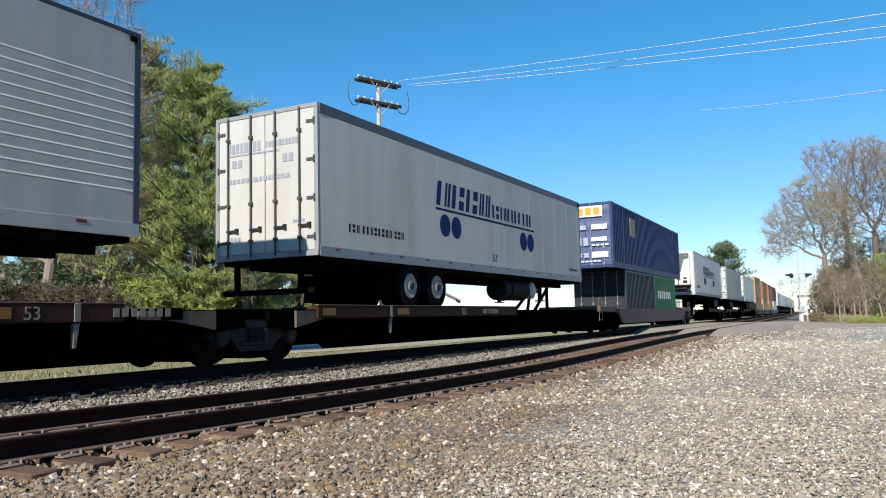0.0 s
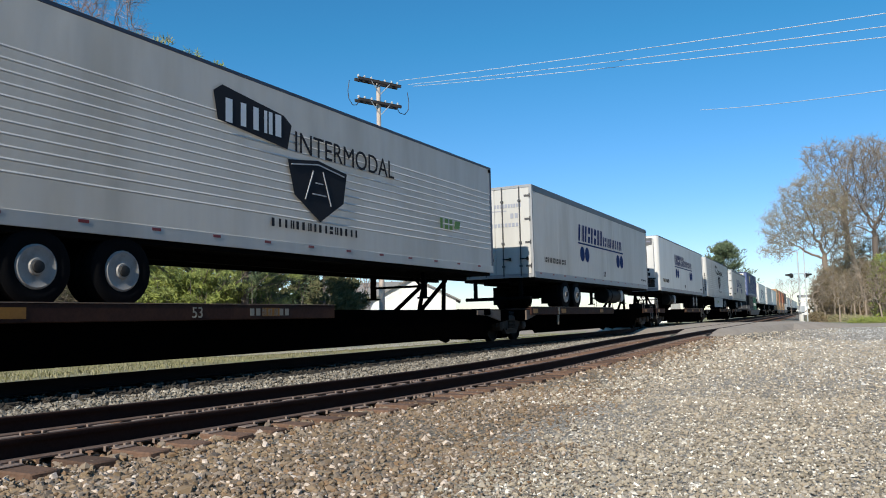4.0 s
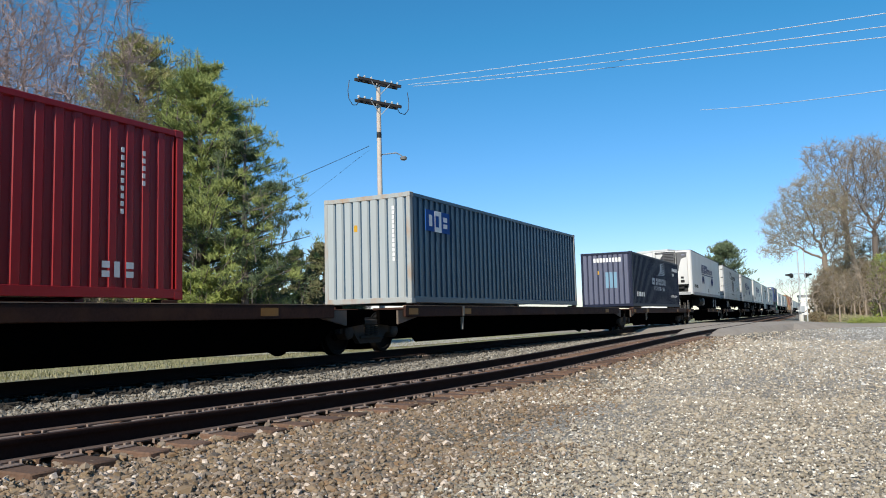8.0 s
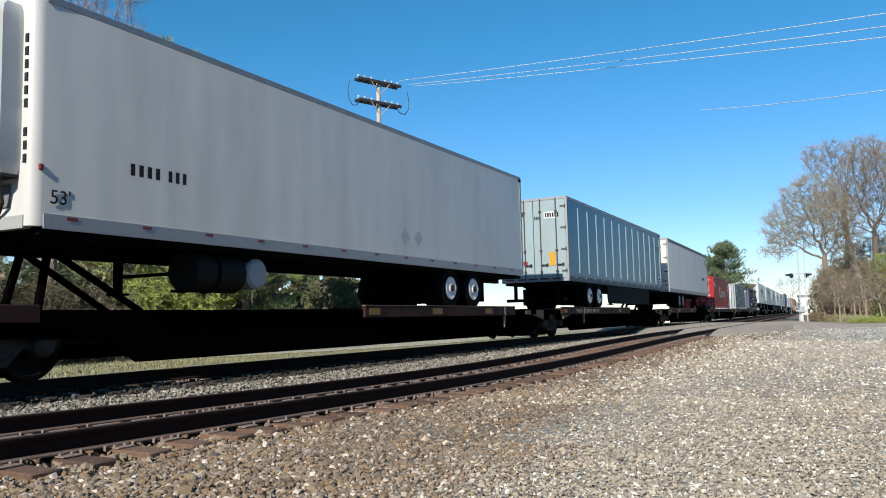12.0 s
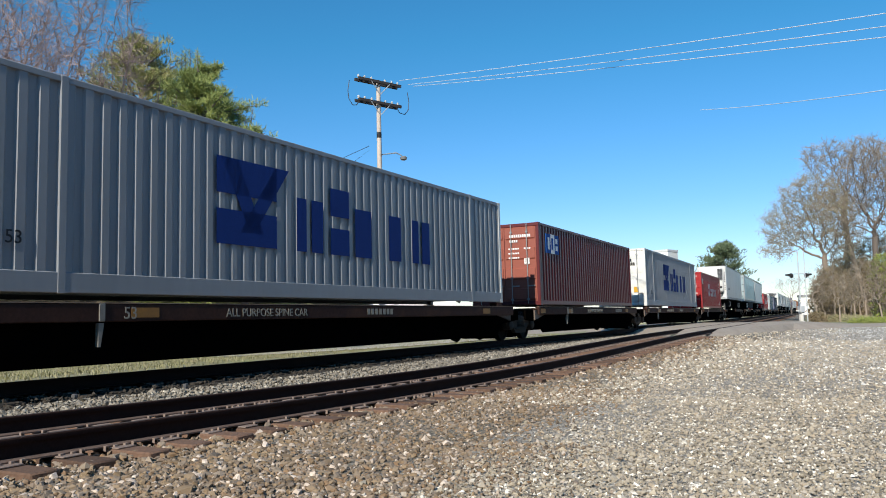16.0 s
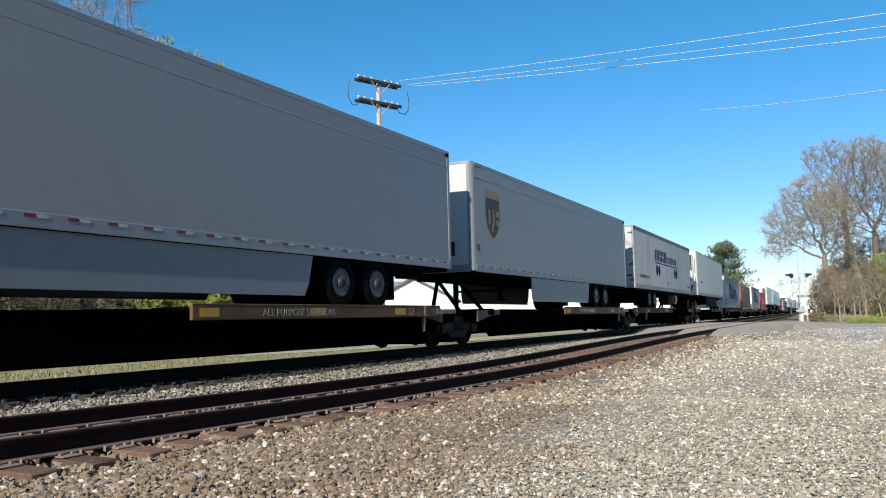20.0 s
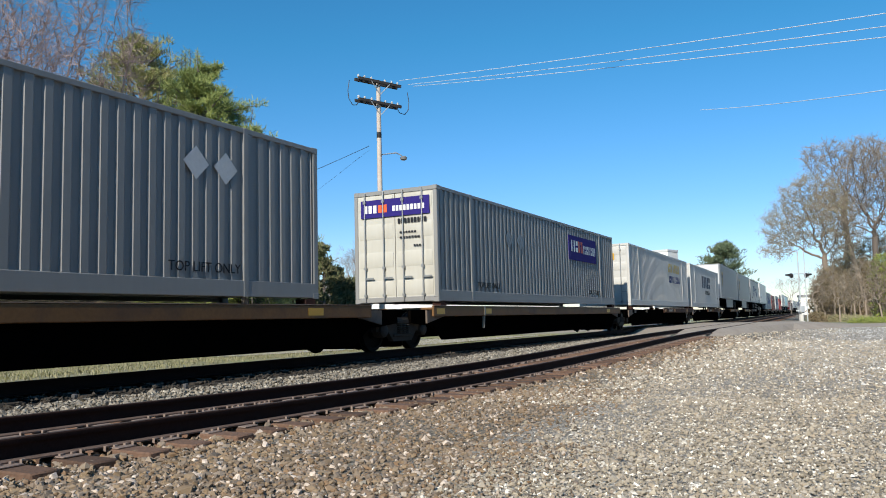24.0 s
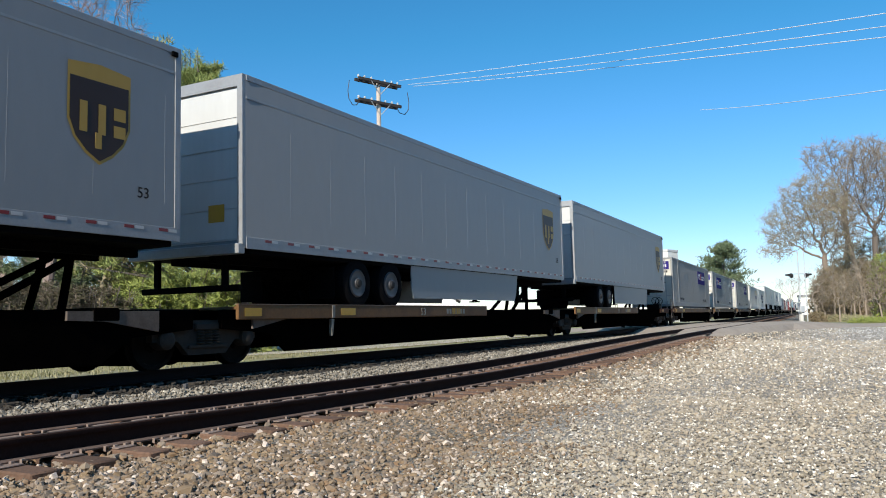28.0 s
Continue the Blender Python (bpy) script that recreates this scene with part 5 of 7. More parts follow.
def add_trailer(u, label, body, rear, wheels, stencil="", yellow=False, number=True, **kw):
    tr = trailer(u, label, body, rear, wheels, **kw)
    nose_rear = rear not in ("doors", "rollup")
    CONSIST.append((u, u + 16.15, (wheels[0] + wheels[1]) / 2, 1.0 if nose_rear else 15.1, stencil, yellow, number, 1.05, None))
    return tr


def add_container(u, label, mat, stencil="", yellow=False, number=True, strip=None, **kw):
    ct = container(u, label, mat, **kw)
    CONSIST.append((u, u + kw.get("L", 12.19), None, None, stencil, yellow, number, kw.get("z0", 1.05), strip))
    return ct


SPINE = "ALL PURPOSE SPINE CAR"
L53 = dict(L=16.15, H=2.9, z0=1.10, posts=(1.98, 14.17))

# vans and reefers with paired blue discs, plank-sided reefers
tr = add_trailer(11.85, "white dry van trailer with paired blue discs and white rear doors", OLD_WHITE, "doors", (3.5, 4.8), top=DARK_RAIL, tank=(9.3, 11.3, TANK), ribs="seams")
script_marks(tr)
rear_bars(tr, surf("faded_blue_print", (0.30, 0.32, 0.38), 0.6, var=0.2, scale=6), [(-0.98, 4.12, 0.9, 0.2, 8), (0.0, 4.16, 0.85, 0.12, 10), (-0.98, 4.06, 1.85, 0.03, 1), (-0.85, 3.82, 0.3, 0.16, 2), (0.45, 3.82, 0.3, 0.16, 2), (-0.95, 3.5, 1.6, 0.09, 14), (-0.9, 2.3, 0.3, 0.1, 3), (0.7, 2.6, 0.3, 0.06, 4)])


def plank_trailer(u, rear, wheels, skirt, eco_y):
    tr = add_trailer(u, "white ribbed refrigerated trailer with a dark shield" if rear == "grille" else "white ribbed trailer with a dark shield and rear doors", OLD_WHITE, rear, wheels, ribs="planks", base=OLD_WHITE, top=THIN_RAIL, skirt=skirt)
    d = Shape()
    d.add([(MARK_X + 0.024, y, z) for y, z in ((5.45, 3.98), (7.20, 3.80), (7.32, 4.26), (7.10, 4.40), (5.55, 4.58), (5.35, 4.44))], [(0, 1, 2, 3, 4, 5)])
    m = part("name_block", d, CHARCOAL, tr, "black name block with slanted ends")
    s = Shape()
    strokes(s, MARK_X + 0.026, 5.62, 3.98, 0.40, ["ltrm", "ltrm", "c", "lrct", "ltmb"], 0.05, w=0.26, thick=0.24)
    part("block_letters", s, WHITE_MARK, m)
    words("INTERMODAL", 0.56, (MARK_X + 0.024, 7.38, 3.80), CHARCOAL, tr)
    s = Shape()
    pts = [(7.20, 3.62), (8.10, 3.74), (9.05, 3.62), (8.92, 3.0), (8.15, 2.56), (7.38, 3.0)]
    s.add([(MARK_X + 0.026, a, b) for a, b in pts], [(5, 4, 3, 2, 1, 0)])
    sh = part("dark_shield", s, CHARCOAL, tr)
    s = Shape()
    for a, b, c, d2 in ((7.95, 3.52, 7.70, 2.95), (8.25, 3.54, 8.50, 2.90), (8.02, 3.30, 8.24, 3.30), (7.92, 3.08, 8.34, 3.08), (7.30, 3.55, 8.10, 3.66), (8.10, 3.66, 8.95, 3.55)):
        s.tube((MARK_X + 0.028, a, b), (MARK_X + 0.028, c, d2), 0.016, n=4)
    part("shield_lines", s, surf("pale_grey_line", (0.42, 0.43, 0.44), 0.6), sh)
    s = Shape()
    ex, ez = (1.249, 1.42) if skirt else (MARK_X + 0.026, 2.9)
    strokes(s, ex, eco_y, ez, 0.26, ["ltmb", "ltb", "lrtb"], 0.04, w=0.2, thick=0.3)
    letters(s, ex, eco_y + 0.75, ez + 0.05, 0.2, [0.42], 0.05, 0.3)
    part("green_mark", s, GREEN_MARK, tr)
    s = Shape()
    strokes(s, MARK_X + 0.024, 6.75, 2.36, 0.15, ["ltrm", "ltrm", "c", "lrct", "ltmb", "c", "lrt", "ct", "ltmb", "ltrm", "lrct", "lrtb", "lrtb", "c", "l", "ct"], 0.045, w=0.125, thick=0.22)
    tagged(part("web_line", s, CHARCOAL, tr), kind="stuff")
    if rear == "grille":
        s = Shape()
        for k in range(10):
            s.box(1.10, 1.18, -0.004, 0.02, 2.35 + k * 0.135, 2.35 + k * 0.135 + 0.095)
        tagged(part("fleet_number_print", s, CHARCOAL, tr), kind="stuff")
    return tr


plank_trailer(-8.5, "grille", (11.9, 13.2), (4.6, 10.9, OLD_WHITE), 6.4)
tr = add_trailer(-27.3, "white refrigerated trailer with paired blue discs and a dark grille", WHITE, "grille", (11.7, 13.0), tank=(3.6, 5.0, TANK), top=THIN_RAIL, stencil="", number=False)
script_marks(tr, www=False, dz=0.17)
tr = add_trailer(-46.6, "white panelled dry van trailer with paired blue discs", OLD_WHITE, "doors", (3.2, 4.5), top=DARK_RAIL, tank=(9.3, 11.3, TANK), ribs="seams", number=False)
script_marks(tr)
rear_bars(tr, surf("faded_blue_print", (0.30, 0.32, 0.38)), [(-1.0, 4.15, 0.9, 0.2, 8), (0.0, 4.2, 0.95, 0.12, 10), (-0.98, 4.09, 1.95, 0.03, 1), (-0.8, 3.85, 0.3, 0.16, 2), (0.55, 3.85, 0.3, 0.16, 2), (-0.9, 3.58, 1.75, 0.12, 14)])
plank_trailer(-65.95, "doors", (2.4, 3.7), None, 13.0)
tr = add_trailer(-85.8, "white refrigerated trailer with paired blue discs and a dark grille", WHITE, "grille", (11.4, 12.7), tank=(4.4, 6.4, TANK), top=THIN_RAIL, number=False)
script_marks(tr, www=False, dz=0.17)

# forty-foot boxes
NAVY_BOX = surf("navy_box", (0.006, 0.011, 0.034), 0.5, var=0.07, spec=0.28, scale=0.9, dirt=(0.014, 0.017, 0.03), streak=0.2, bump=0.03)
# end navy much lighter than the sides: sun on it put into the paint
ct = add_container(-103.1, "dark navy corrugated shipping container with white wing emblem", NAVY_BOX, rear="front", end_mat=paint("sunlit_navy_end", (0.10, 0.11, 0.17)), number=False)
s = Shape()
strokes(s, BOX_X - 0.008, 4.45, 2.22, 0.34, ["lrc", "lrm", "lc", " ", "lb", "lrtb", "ltb", "c", "tmbr", "ct", "c", "ltb", "tmbr"], 0.06, w=0.24, thick=0.19)
strokes(s, BOX_X - 0.008, 5.0, 1.92, 0.2, ["lrm", " ", "lrct", "ltmb", "ltb", "lrtm", "ltb", "lrtm", "lrtm", "lrtm", "c", "ltmb", "lrtm"], 0.09, w=0.14, thick=0.2)
for k in range(6):
    a = k * 0.30
    s.add([(BOX_X - 0.006, 5.6 + a * 0.9, 2.72 + k * 0.035), (BOX_X - 0.006, 7.6 - k * 0.12, 2.78 + k * 0.11), (BOX_X - 0.006, 8.3 - k * 0.05, 2.95 + k * 0.11), (BOX_X - 0.006, 7.2 - k * 0.1, 2.80 + k * 0.11)], [(0, 1, 2, 3)])
part("wing_emblem", s, surf("faded_white_print", (0.5, 0.52, 0.55), 0.6, var=0.15, scale=4), ct)
s = Shape()
letters(s, BOX_X - 0.006, 10.2, 3.12, 0.2, [0.14] * 10, 0.03)
letters(s, BOX_X - 0.006, 10.2, 2.85, 0.15, [0.12] * 4, 0.03)
letters(s, BOX_X - 0.006, 9.6, 1.62, 0.12, [0.08] * 14, 0.06)
letters(s, BOX_X - 0.006, 0.9, 1.55, 0.22, [0.2, 0.06, 0.18, 0.4, 0.3, 0.25], 0.06)
tagged(part("number_print", s, WHITE_MARK, ct), kind="stuff")
rear_bars(ct, WHITE_MARK, [(-0.6, 3.18, 1.35, 0.2, 9), ], y=0.008)
rear_bars(ct, paint("sky_blue_patch", (0.16, 0.30, 0.42)), [(-0.05, 1.95, 0.6, 0.75, 3)], "blue_patch", 0.009)
rear_bars(ct, YELLOW, [(-0.42, 2.6, 0.1, 0.18, 1)], "yellow_tag", 0.009)

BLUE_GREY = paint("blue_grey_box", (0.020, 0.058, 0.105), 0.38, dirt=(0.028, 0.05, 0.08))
# paler copy for the end, which faces the sun; rust stains as well
SUNLIT_GREY = paint("sunlit_grey_end", (0.36, 0.40, 0.42), dirt=(0.32, 0.22, 0.10), amount=0.25)
MARK_BLUE = surf("mark_blue", (0.02, 0.09, 0.32), 0.75, var=0.1, scale=3, spec=0.12)


def square_mark(ct, y0, z0, z1, w=1.25):
    p = part("square_mark", Shape().box(BOX_X - 0.03, BOX_X + 0.004, y0, y0 + w, z0, z1), MARK_BLUE, ct, "blue and white square emblem")
    part("white_field", Shape().box(BOX_X, BOX_X + 0.007, y0 + w * 0.36, y0 + w * 0.64, z0, z1), WHITE_MARK, p)
    s = Shape()
    strokes(s, BOX_X + 0.004, y0 + 0.1, z0 + 0.12, z1 - z0 - 0.24, ["lrc"], w=w * 0.25, thick=0.14)
    strokes(s, BOX_X + 0.004, y0 + w * 0.72, z0 + 0.12, z1 - z0 - 0.24, ["lb"], w=w * 0.2, thick=0.14)
    part("white_letters", s, WHITE_MARK, p)
    s = Shape()
    strokes(s, BOX_X + 0.006, y0 + w * 0.39, z0 + 0.12, z1 - z0 - 0.24, ["lrtb"], w=w * 0.22, thick=0.14)
    part("blue_letter", s, MARK_BLUE, p)


ct = add_container(-123.95, "weathered blue-grey corrugated shipping container, end coloured paler for the sun", BLUE_GREY, rear="front", end_mat=SUNLIT_GREY, post_mat=surf("rusty_pale_post", (0.34, 0.36, 0.36), 0.6, var=0.15, dirt=(0.40, 0.19, 0.05), dirt_amount=0.9, scale=2.5, streak=0.4), number=False)
square_mark(ct, 0.75, 2.80, 3.32)
rear_bars(ct, WHITE_MARK, [(0.72, 2.05 + k * 0.11, 0.09, 0.085, 1) for k in range(12)], y=0.008)
rear_bars(ct, YELLOW, [(-0.35, 2.8, 0.14, 0.16, 1)], "yellow_tag", 0.009)

RED_BOX = paint("red_box", (0.31, 0.007, 0.010), 0.42, dirt=(0.17, 0.007, 0.009))


def red_container(u, lo=False):
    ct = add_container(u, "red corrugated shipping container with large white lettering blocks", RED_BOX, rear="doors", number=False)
    s = Shape()
    strokes(s, BOX_X - 0.006, 3.9, 1.95, 0.92, ["lm"], w=0.75, thick=0.26)
    for a, b in (((4.3, 2.4), (4.75, 2.87)), ((4.3, 2.4), (4.75, 1.95))):
        s.add([(BOX_X - 0.002, a[0] - 0.1, a[1]), (BOX_X - 0.002, a[0] + 0.12, a[1]), (BOX_X - 0.002, b[0] + 0.12, b[1]), (BOX_X - 0.002, b[0] - 0.12, b[1])], [(0, 1, 2, 3)])
    strokes(s, BOX_X - 0.006, 5.3, 1.95, 0.6, ["lb", "c", "lrt", "ltmb"], 0.2, w=0.72, thick=0.2)
    s.box(BOX_X - 0.006, BOX_X - 0.002, 0.35, 0.95, 2.78, 3.18)
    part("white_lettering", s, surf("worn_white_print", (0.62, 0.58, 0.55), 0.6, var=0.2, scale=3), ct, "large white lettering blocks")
    PINK_PRINT = surf("faded_pink_print", (0.55, 0.36, 0.33), 0.6, var=0.2, scale=6)
    rear_bars(ct, PINK_PRINT, [(0.2, 3.30, 0.3, 0.09, 4), (0.58, 3.30, 0.36, 0.09, 6), (0.58, 3.17, 0.2, 0.07, 4), (-0.98, 2.98, 0.8, 0.13, 9), (0.18, 2.72, 0.28, 0.05, 6), (0.18, 2.61, 0.28, 0.05, 5), (0.18, 2.50, 0.28, 0.05, 6), (0.18, 2.39, 0.28, 0.05, 5), (0.6, 2.75, 0.28, 0.045, 6), (0.6, 2.66, 0.28, 0.045, 6), (0.6, 2.57, 0.28, 0.045, 5), (0.6, 2.48, 0.28, 0.045, 6), (0.6, 2.39, 0.25, 0.045, 5), (0.75, 2.05, 0.22, 0.12, 1)], y=-0.016)
    rear_bars(ct, surf("grey_patch", (0.3, 0.33, 0.34), 0.6), [(-0.52, 2.42, 0.42, 0.34, 1)], "grey_patch", -0.016)
    part("triangle_mark", Shape().add([(-0.9, -0.016, 2.4), (-0.68, -0.016, 2.4), (-0.79, -0.016, 2.64)], [(0, 1, 2)]), WHITE_MARK, ct)
    s = Shape()
    for k in range(9):
        s.box(BOX_X - 0.006, BOX_X - 0.002, 11.05, 11.10, 2.25 + k * 0.11, 2.32 + k * 0.11)
        s.box(BOX_X - 0.006, BOX_X - 0.002, 11.42, 11.47, 2.7 + (k % 5) * 0.11, 2.77 + (k % 5) * 0.11) if k < 5 else None
    strokes(s, BOX_X - 0.004, 10.75, 1.35, 0.22, ["ct", "c", "lrtm"], 0.05, w=0.15, thick=0.2)
    tagged(part("number_print", s, WHITE_MARK, ct), kind="stuff")
    return ct


red_container(-143.0)

# plain vans
tr = add_trailer(-164.0, "plain white dry van trailer with white rear doors", WHITE, "doors", (3.4, 4.7), base=SILVER, top=DARK_RAIL, roof_h=4.98, number=False)
s = Shape()
letters(s, MARK_X, 13.2, 3.0, 0.2, [0.1] * 4 + [0.09] * 6, 0.05)
letters(s, MARK_X, 15.0, 4.35, 0.16, [0.14] * 3, 0.04, 0.2)
letters(s, MARK_X, 15.2, 4.2, 0.1, [0.06] * 8, 0.02, 0.2)
tagged(part("fleet_print", s, CHARCOAL, tr), kind="stuff")
rear_bars(tr, CHARCOAL, [(0.3, 4.35, 0.6, 0.16, 4), (0.3, 4.14, 0.55, 0.14, 6), (-0.55, 4.35, 0.4, 0.07, 7)])
rear_bars(tr, YELLOW, [(0.68, 2.55, 0.34, 0.32, 1)], "placard", -0.042)
SKY_VAN = paint("blue_van_skin", (0.008, 0.085, 0.165), 0.3, dirt=(0.008, 0.055, 0.10))
PALE_BLUE = paint("pale_blue_doors", (0.29, 0.37, 0.40), dirt=(0.24, 0.23, 0.21), amount=0.6)
tr = add_trailer(-182.45, "blue dry van trailer with side posts and pale blue rear doors", SKY_VAN, "doors", (2.6, 3.9), rim=BRIGHT_RIM, ribs="posts", base=surf("blue_base_rail", (0.05, 0.08, 0.105), 0.6, var=0.2), door_mat=PALE_BLUE, skirt=(5.2, 13.2, NAVY_SKIRT), roof_h=4.98, stencil="TWIN 28 - ALL PURPOSE SPINE CAR", number=False)
s = Shape()
part("mark_outline", Shape().box(MARK_X, MARK_X + 0.003, 15.20, 15.88, 3.97, 4.29), surf("pale_outline", (0.35, 0.42, 0.46), 0.5), tr)
strokes(s, MARK_X, 15.24, 4.01, 0.24, ["lrtb", "lrtm", "ct"], 0.03, w=0.19, thick=0.24)
part("fleet_mark", s, CHARCOAL, tr)
part("orange_square", Shape().box(MARK_X, MARK_X + 0.004, 15.00, 15.20, 4.02, 4.24), ORANGE_MARK, tr)
plate = part("number_panel", Shape().box(MARK_X, MARK_X + 0.004, 15.25, 15.85, 2.44, 2.64), WHITE_MARK, tr)
s = Shape()
letters(s, MARK_X + 0.004, 15.29, 2.48, 0.12, [0.075] * 6, 0.015)
tagged(part("number_print", s, CHARCOAL, plate), kind="stuff")
rear_bars(tr, WHITE_MARK, [(-0.98, 4.28, 0.24, 0.3, 1), (-0.72, 4.28, 0.42, 0.3, 1), (0.42, 4.22, 0.62, 0.24, 1)], "white_panel", -0.04)
rear_bars(tr, CHARCOAL, [(-0.66, 4.34, 0.34, 0.18, 3), (0.46, 4.26, 0.54, 0.16, 6), (0.05, 4.2, 0.25, 0.1, 4)], y=-0.043)
rear_bars(tr, YELLOW, [(0.58, 2.5, 0.32, 0.5, 1)], "yellow_placard", -0.042)
rear_bars(tr, RED_MARK, [(-1.1, 2.0, 2.2, 0.06, 5), (-0.42, 2.55, 0.22, 0.14, 1)], "red_strip", -0.054)


def plain_reefer(u, wheels, skirt):
    tr = add_trailer(u, "plain white refrigerated trailer with a smooth white cooling unit", WHITE, "smooth", wheels, skirt=skirt, tank=None if skirt else (2.9, 4.1, TANK), rim=BRIGHT_RIM, roof_h=4.97, base=surf("grey_base_rail", (0.36, 0.36, 0.36), 0.5), number=False, stencil="" if skirt is None else "")
    words("53'", 0.26, (MARK_X + 0.002, 0.25, 2.25), CHARCOAL, tr)
    s = Shape()
    letters(s, MARK_X, 1.5, 2.80, 0.17, [0.11] * 4 + [-0.05] + [0.1] * 3, 0.04)
    tagged(part("fleet_print", s, CHARCOAL, tr), kind="stuff")
    s = Shape()
    for k in range(9):
        s.box(1.12, 1.18, -0.006, 0.03, 2.75 + k * 0.17 + (0.2 if k > 2 else 0), 2.75 + k * 0.17 + (0.2 if k > 2 else 0) + 0.11)
    tagged(part("nose_number_print", s, CHARCOAL, tr), kind="stuff")
    part("red_lamp", Shape().box(HALF - 0.1, HALF + 0.02, 0.1, 0.16, 2.66, 2.74, 0.01), RED_MARK, tr)
    for y in (9.1, 9.7):
        part("ghost_placard", Shape().add([(MARK_X, y - 0.2, 2.55), (MARK_X, y, 2.35), (MARK_X, y + 0.2, 2.55), (MARK_X, y, 2.75)], [(0, 1, 2, 3)]), surf("ghost_grey", (0.5, 0.51, 0.51), 0.5), tr)
    return tr


plain_reefer(-203.05, (11.4, 12.7), None)
red_container(-220.25)

LIGHT_BOX = paint("light_grey_box", (0.26, 0.275, 0.295), dirt=(0.17, 0.175, 0.18))
WHITE_END = paint("white_box_end", (0.66, 0.66, 0.63), dirt=(0.42, 0.36, 0.25))
DEEP_BLUE = surf("deep_blue_print", (0.014, 0.042, 0.19), 0.8, var=0.12, scale=3, spec=0.12)


def big_letter_container(u):
    ct = add_container(u, "light grey corrugated domestic container with large dark blue lettering blocks", LIGHT_BOX, stencil=SPINE, rear="doors", end_mat=WHITE_END, post_mat=WHITE_END, **L53)
    s = Shape()
    x = BOX_X - 0.008
    strokes(s, x, 4.75, 1.98, 1.45, ["lr"], w=1.75, thick=0.26)
    for a, b in ((4.95, 5.75), (6.3, 5.5)):
        s.add([(x + 0.004, a - 0.1, 3.43), (x + 0.004, a + 0.28, 3.43), (x + 0.004, b + 0.15, 2.2), (x + 0.004, b - 0.2, 2.2)], [(0, 1, 2, 3)])
    y = strokes(s, x, 6.75, 1.98, 1.0, ["tmblr"], w=0.95, thick=0.22)
    y = strokes(s, x, 7.85, 1.98, 1.32, ["cm"], w=0.75, thick=0.18)
    strokes(s, x, 8.7, 1.98, 1.0, ["tmbr", "lrtb", "lrt"], 0.16, w=0.98, thick=0.23)
    tagged(part("large_lettering", s, DEEP_BLUE, ct, "large dark blue lettering blocks"), kind="stuff")
    words("53", 0.24, (BOX_X - 0.004, 1.2, 1.72), CHARCOAL, ct)
    rear_bars(ct, CHARCOAL, [(0.12, 3.35, 0.45, 0.14, 4), (0.12, 3.15, 0.6, 0.15, 6), (-0.9, 2.75, 0.5, 0.07, 7), (-0.9, 2.58, 0.5, 0.07, 7)], y=-0.016)
    rear_bars(ct, DEEP_BLUE, [(-0.95, 3.0, 0.65, 0.16, 6)], "blue_print", -0.016)
    rear_bars(ct, YELLOW, [(0.6, 1.8, 0.32, 0.26, 1)], "yellow_placard", -0.016)
    rear_bars(ct, RED_MARK, [(-0.35, 1.8, 0.22, 0.18, 1)], "red_label", -0.016)
    return ct


big_letter_container(-239.55)
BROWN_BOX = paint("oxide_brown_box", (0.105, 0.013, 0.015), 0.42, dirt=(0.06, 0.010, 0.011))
# doors take a lighter oxide than the sides, coloured as sunlit
ct = add_container(-254.95, "oxide brown corrugated shipping container with a blue and white emblem", BROWN_BOX, stencil=SPINE, H=2.72, rear="doors", end_mat=paint("sunlit_oxide_doors", (0.27, 0.075, 0.05)))
square_mark(ct, 0.7, 2.80, 3.45, 1.3)
rear_bars(ct, WHITE_MARK, [(0.2, 3.3, 0.75, 0.09, 10), (0.2, 3.14, 0.3, 0.08, 4), (0.15, 2.9, 0.4, 0.05, 5), (0.7, 2.9, 0.25, 0.05, 3), (0.15, 2.75, 0.4, 0.05, 5), (0.15, 2.6, 0.4, 0.05, 5), (0.7, 2.4, 0.2, 0.2, 3)], y=-0.016)
rear_bars(ct, YELLOW, [(-0.35, 2.3, 0.14, 0.2, 1), (11.2, 2.0, 0.01, 0.01, 1)], "yellow_tag", -0.016)
big_letter_container(-274.2)
plain_reefer(-292.5, (11.5, 12.8), (4.6, 10.9, NAVY_SKIRT))
tr = add_trailer(-311.85, "white dry van trailer with paired blue discs and white rear doors", OLD_WHITE, "doors", (3.2, 4.5), rim=DARK_RIM, tank=(9.3, 11.3, TANK), ribs="seams", top=DARK_RAIL)
script_marks(tr)
rear_bars(tr, surf("faded_blue_print", (0.30, 0.32, 0.38)), [(-1.0, 4.15, 0.9, 0.2, 8), (0.0, 4.2, 0.95, 0.12, 10), (-0.98, 4.09, 1.95, 0.03, 1), (-0.8, 3.85, 0.3, 0.16, 2), (0.55, 3.85, 0.3, 0.16, 2)])


def shield_trailer(u, rear, **kw):
    nose = rear == "nose"
    # end paint far paler than the skin: sunlight on the end put into it
    tr = add_trailer(u, "grey trailer with a brown and gold shield near its nose" if nose else "grey trailer with brown and gold shield and roll-up door", GREY_SKIN, rear, (11.5, 12.8) if nose else (3.4, 4.7), ribs="top_line", rim=DARK_RIM, skirt=(4.4, 10.6, GREY_SKIN) if nose else (5.6, 12.0, GREY_SKIN), yellow=True, stencil=SPINE if nose else "", door_mat=paint("sunlit_end_paint", (0.56, 0.57, 0.57)), **kw)
    shield(tr, 0.85 if nose else 14.22)
    words("53", 0.22, (MARK_X + 0.002, 0.2 if nose else 15.35, 2.5), CHARCOAL, tr)
    return tr


shield_trailer(-329.8, "nose")
shield_trailer(-347.25, "nose")

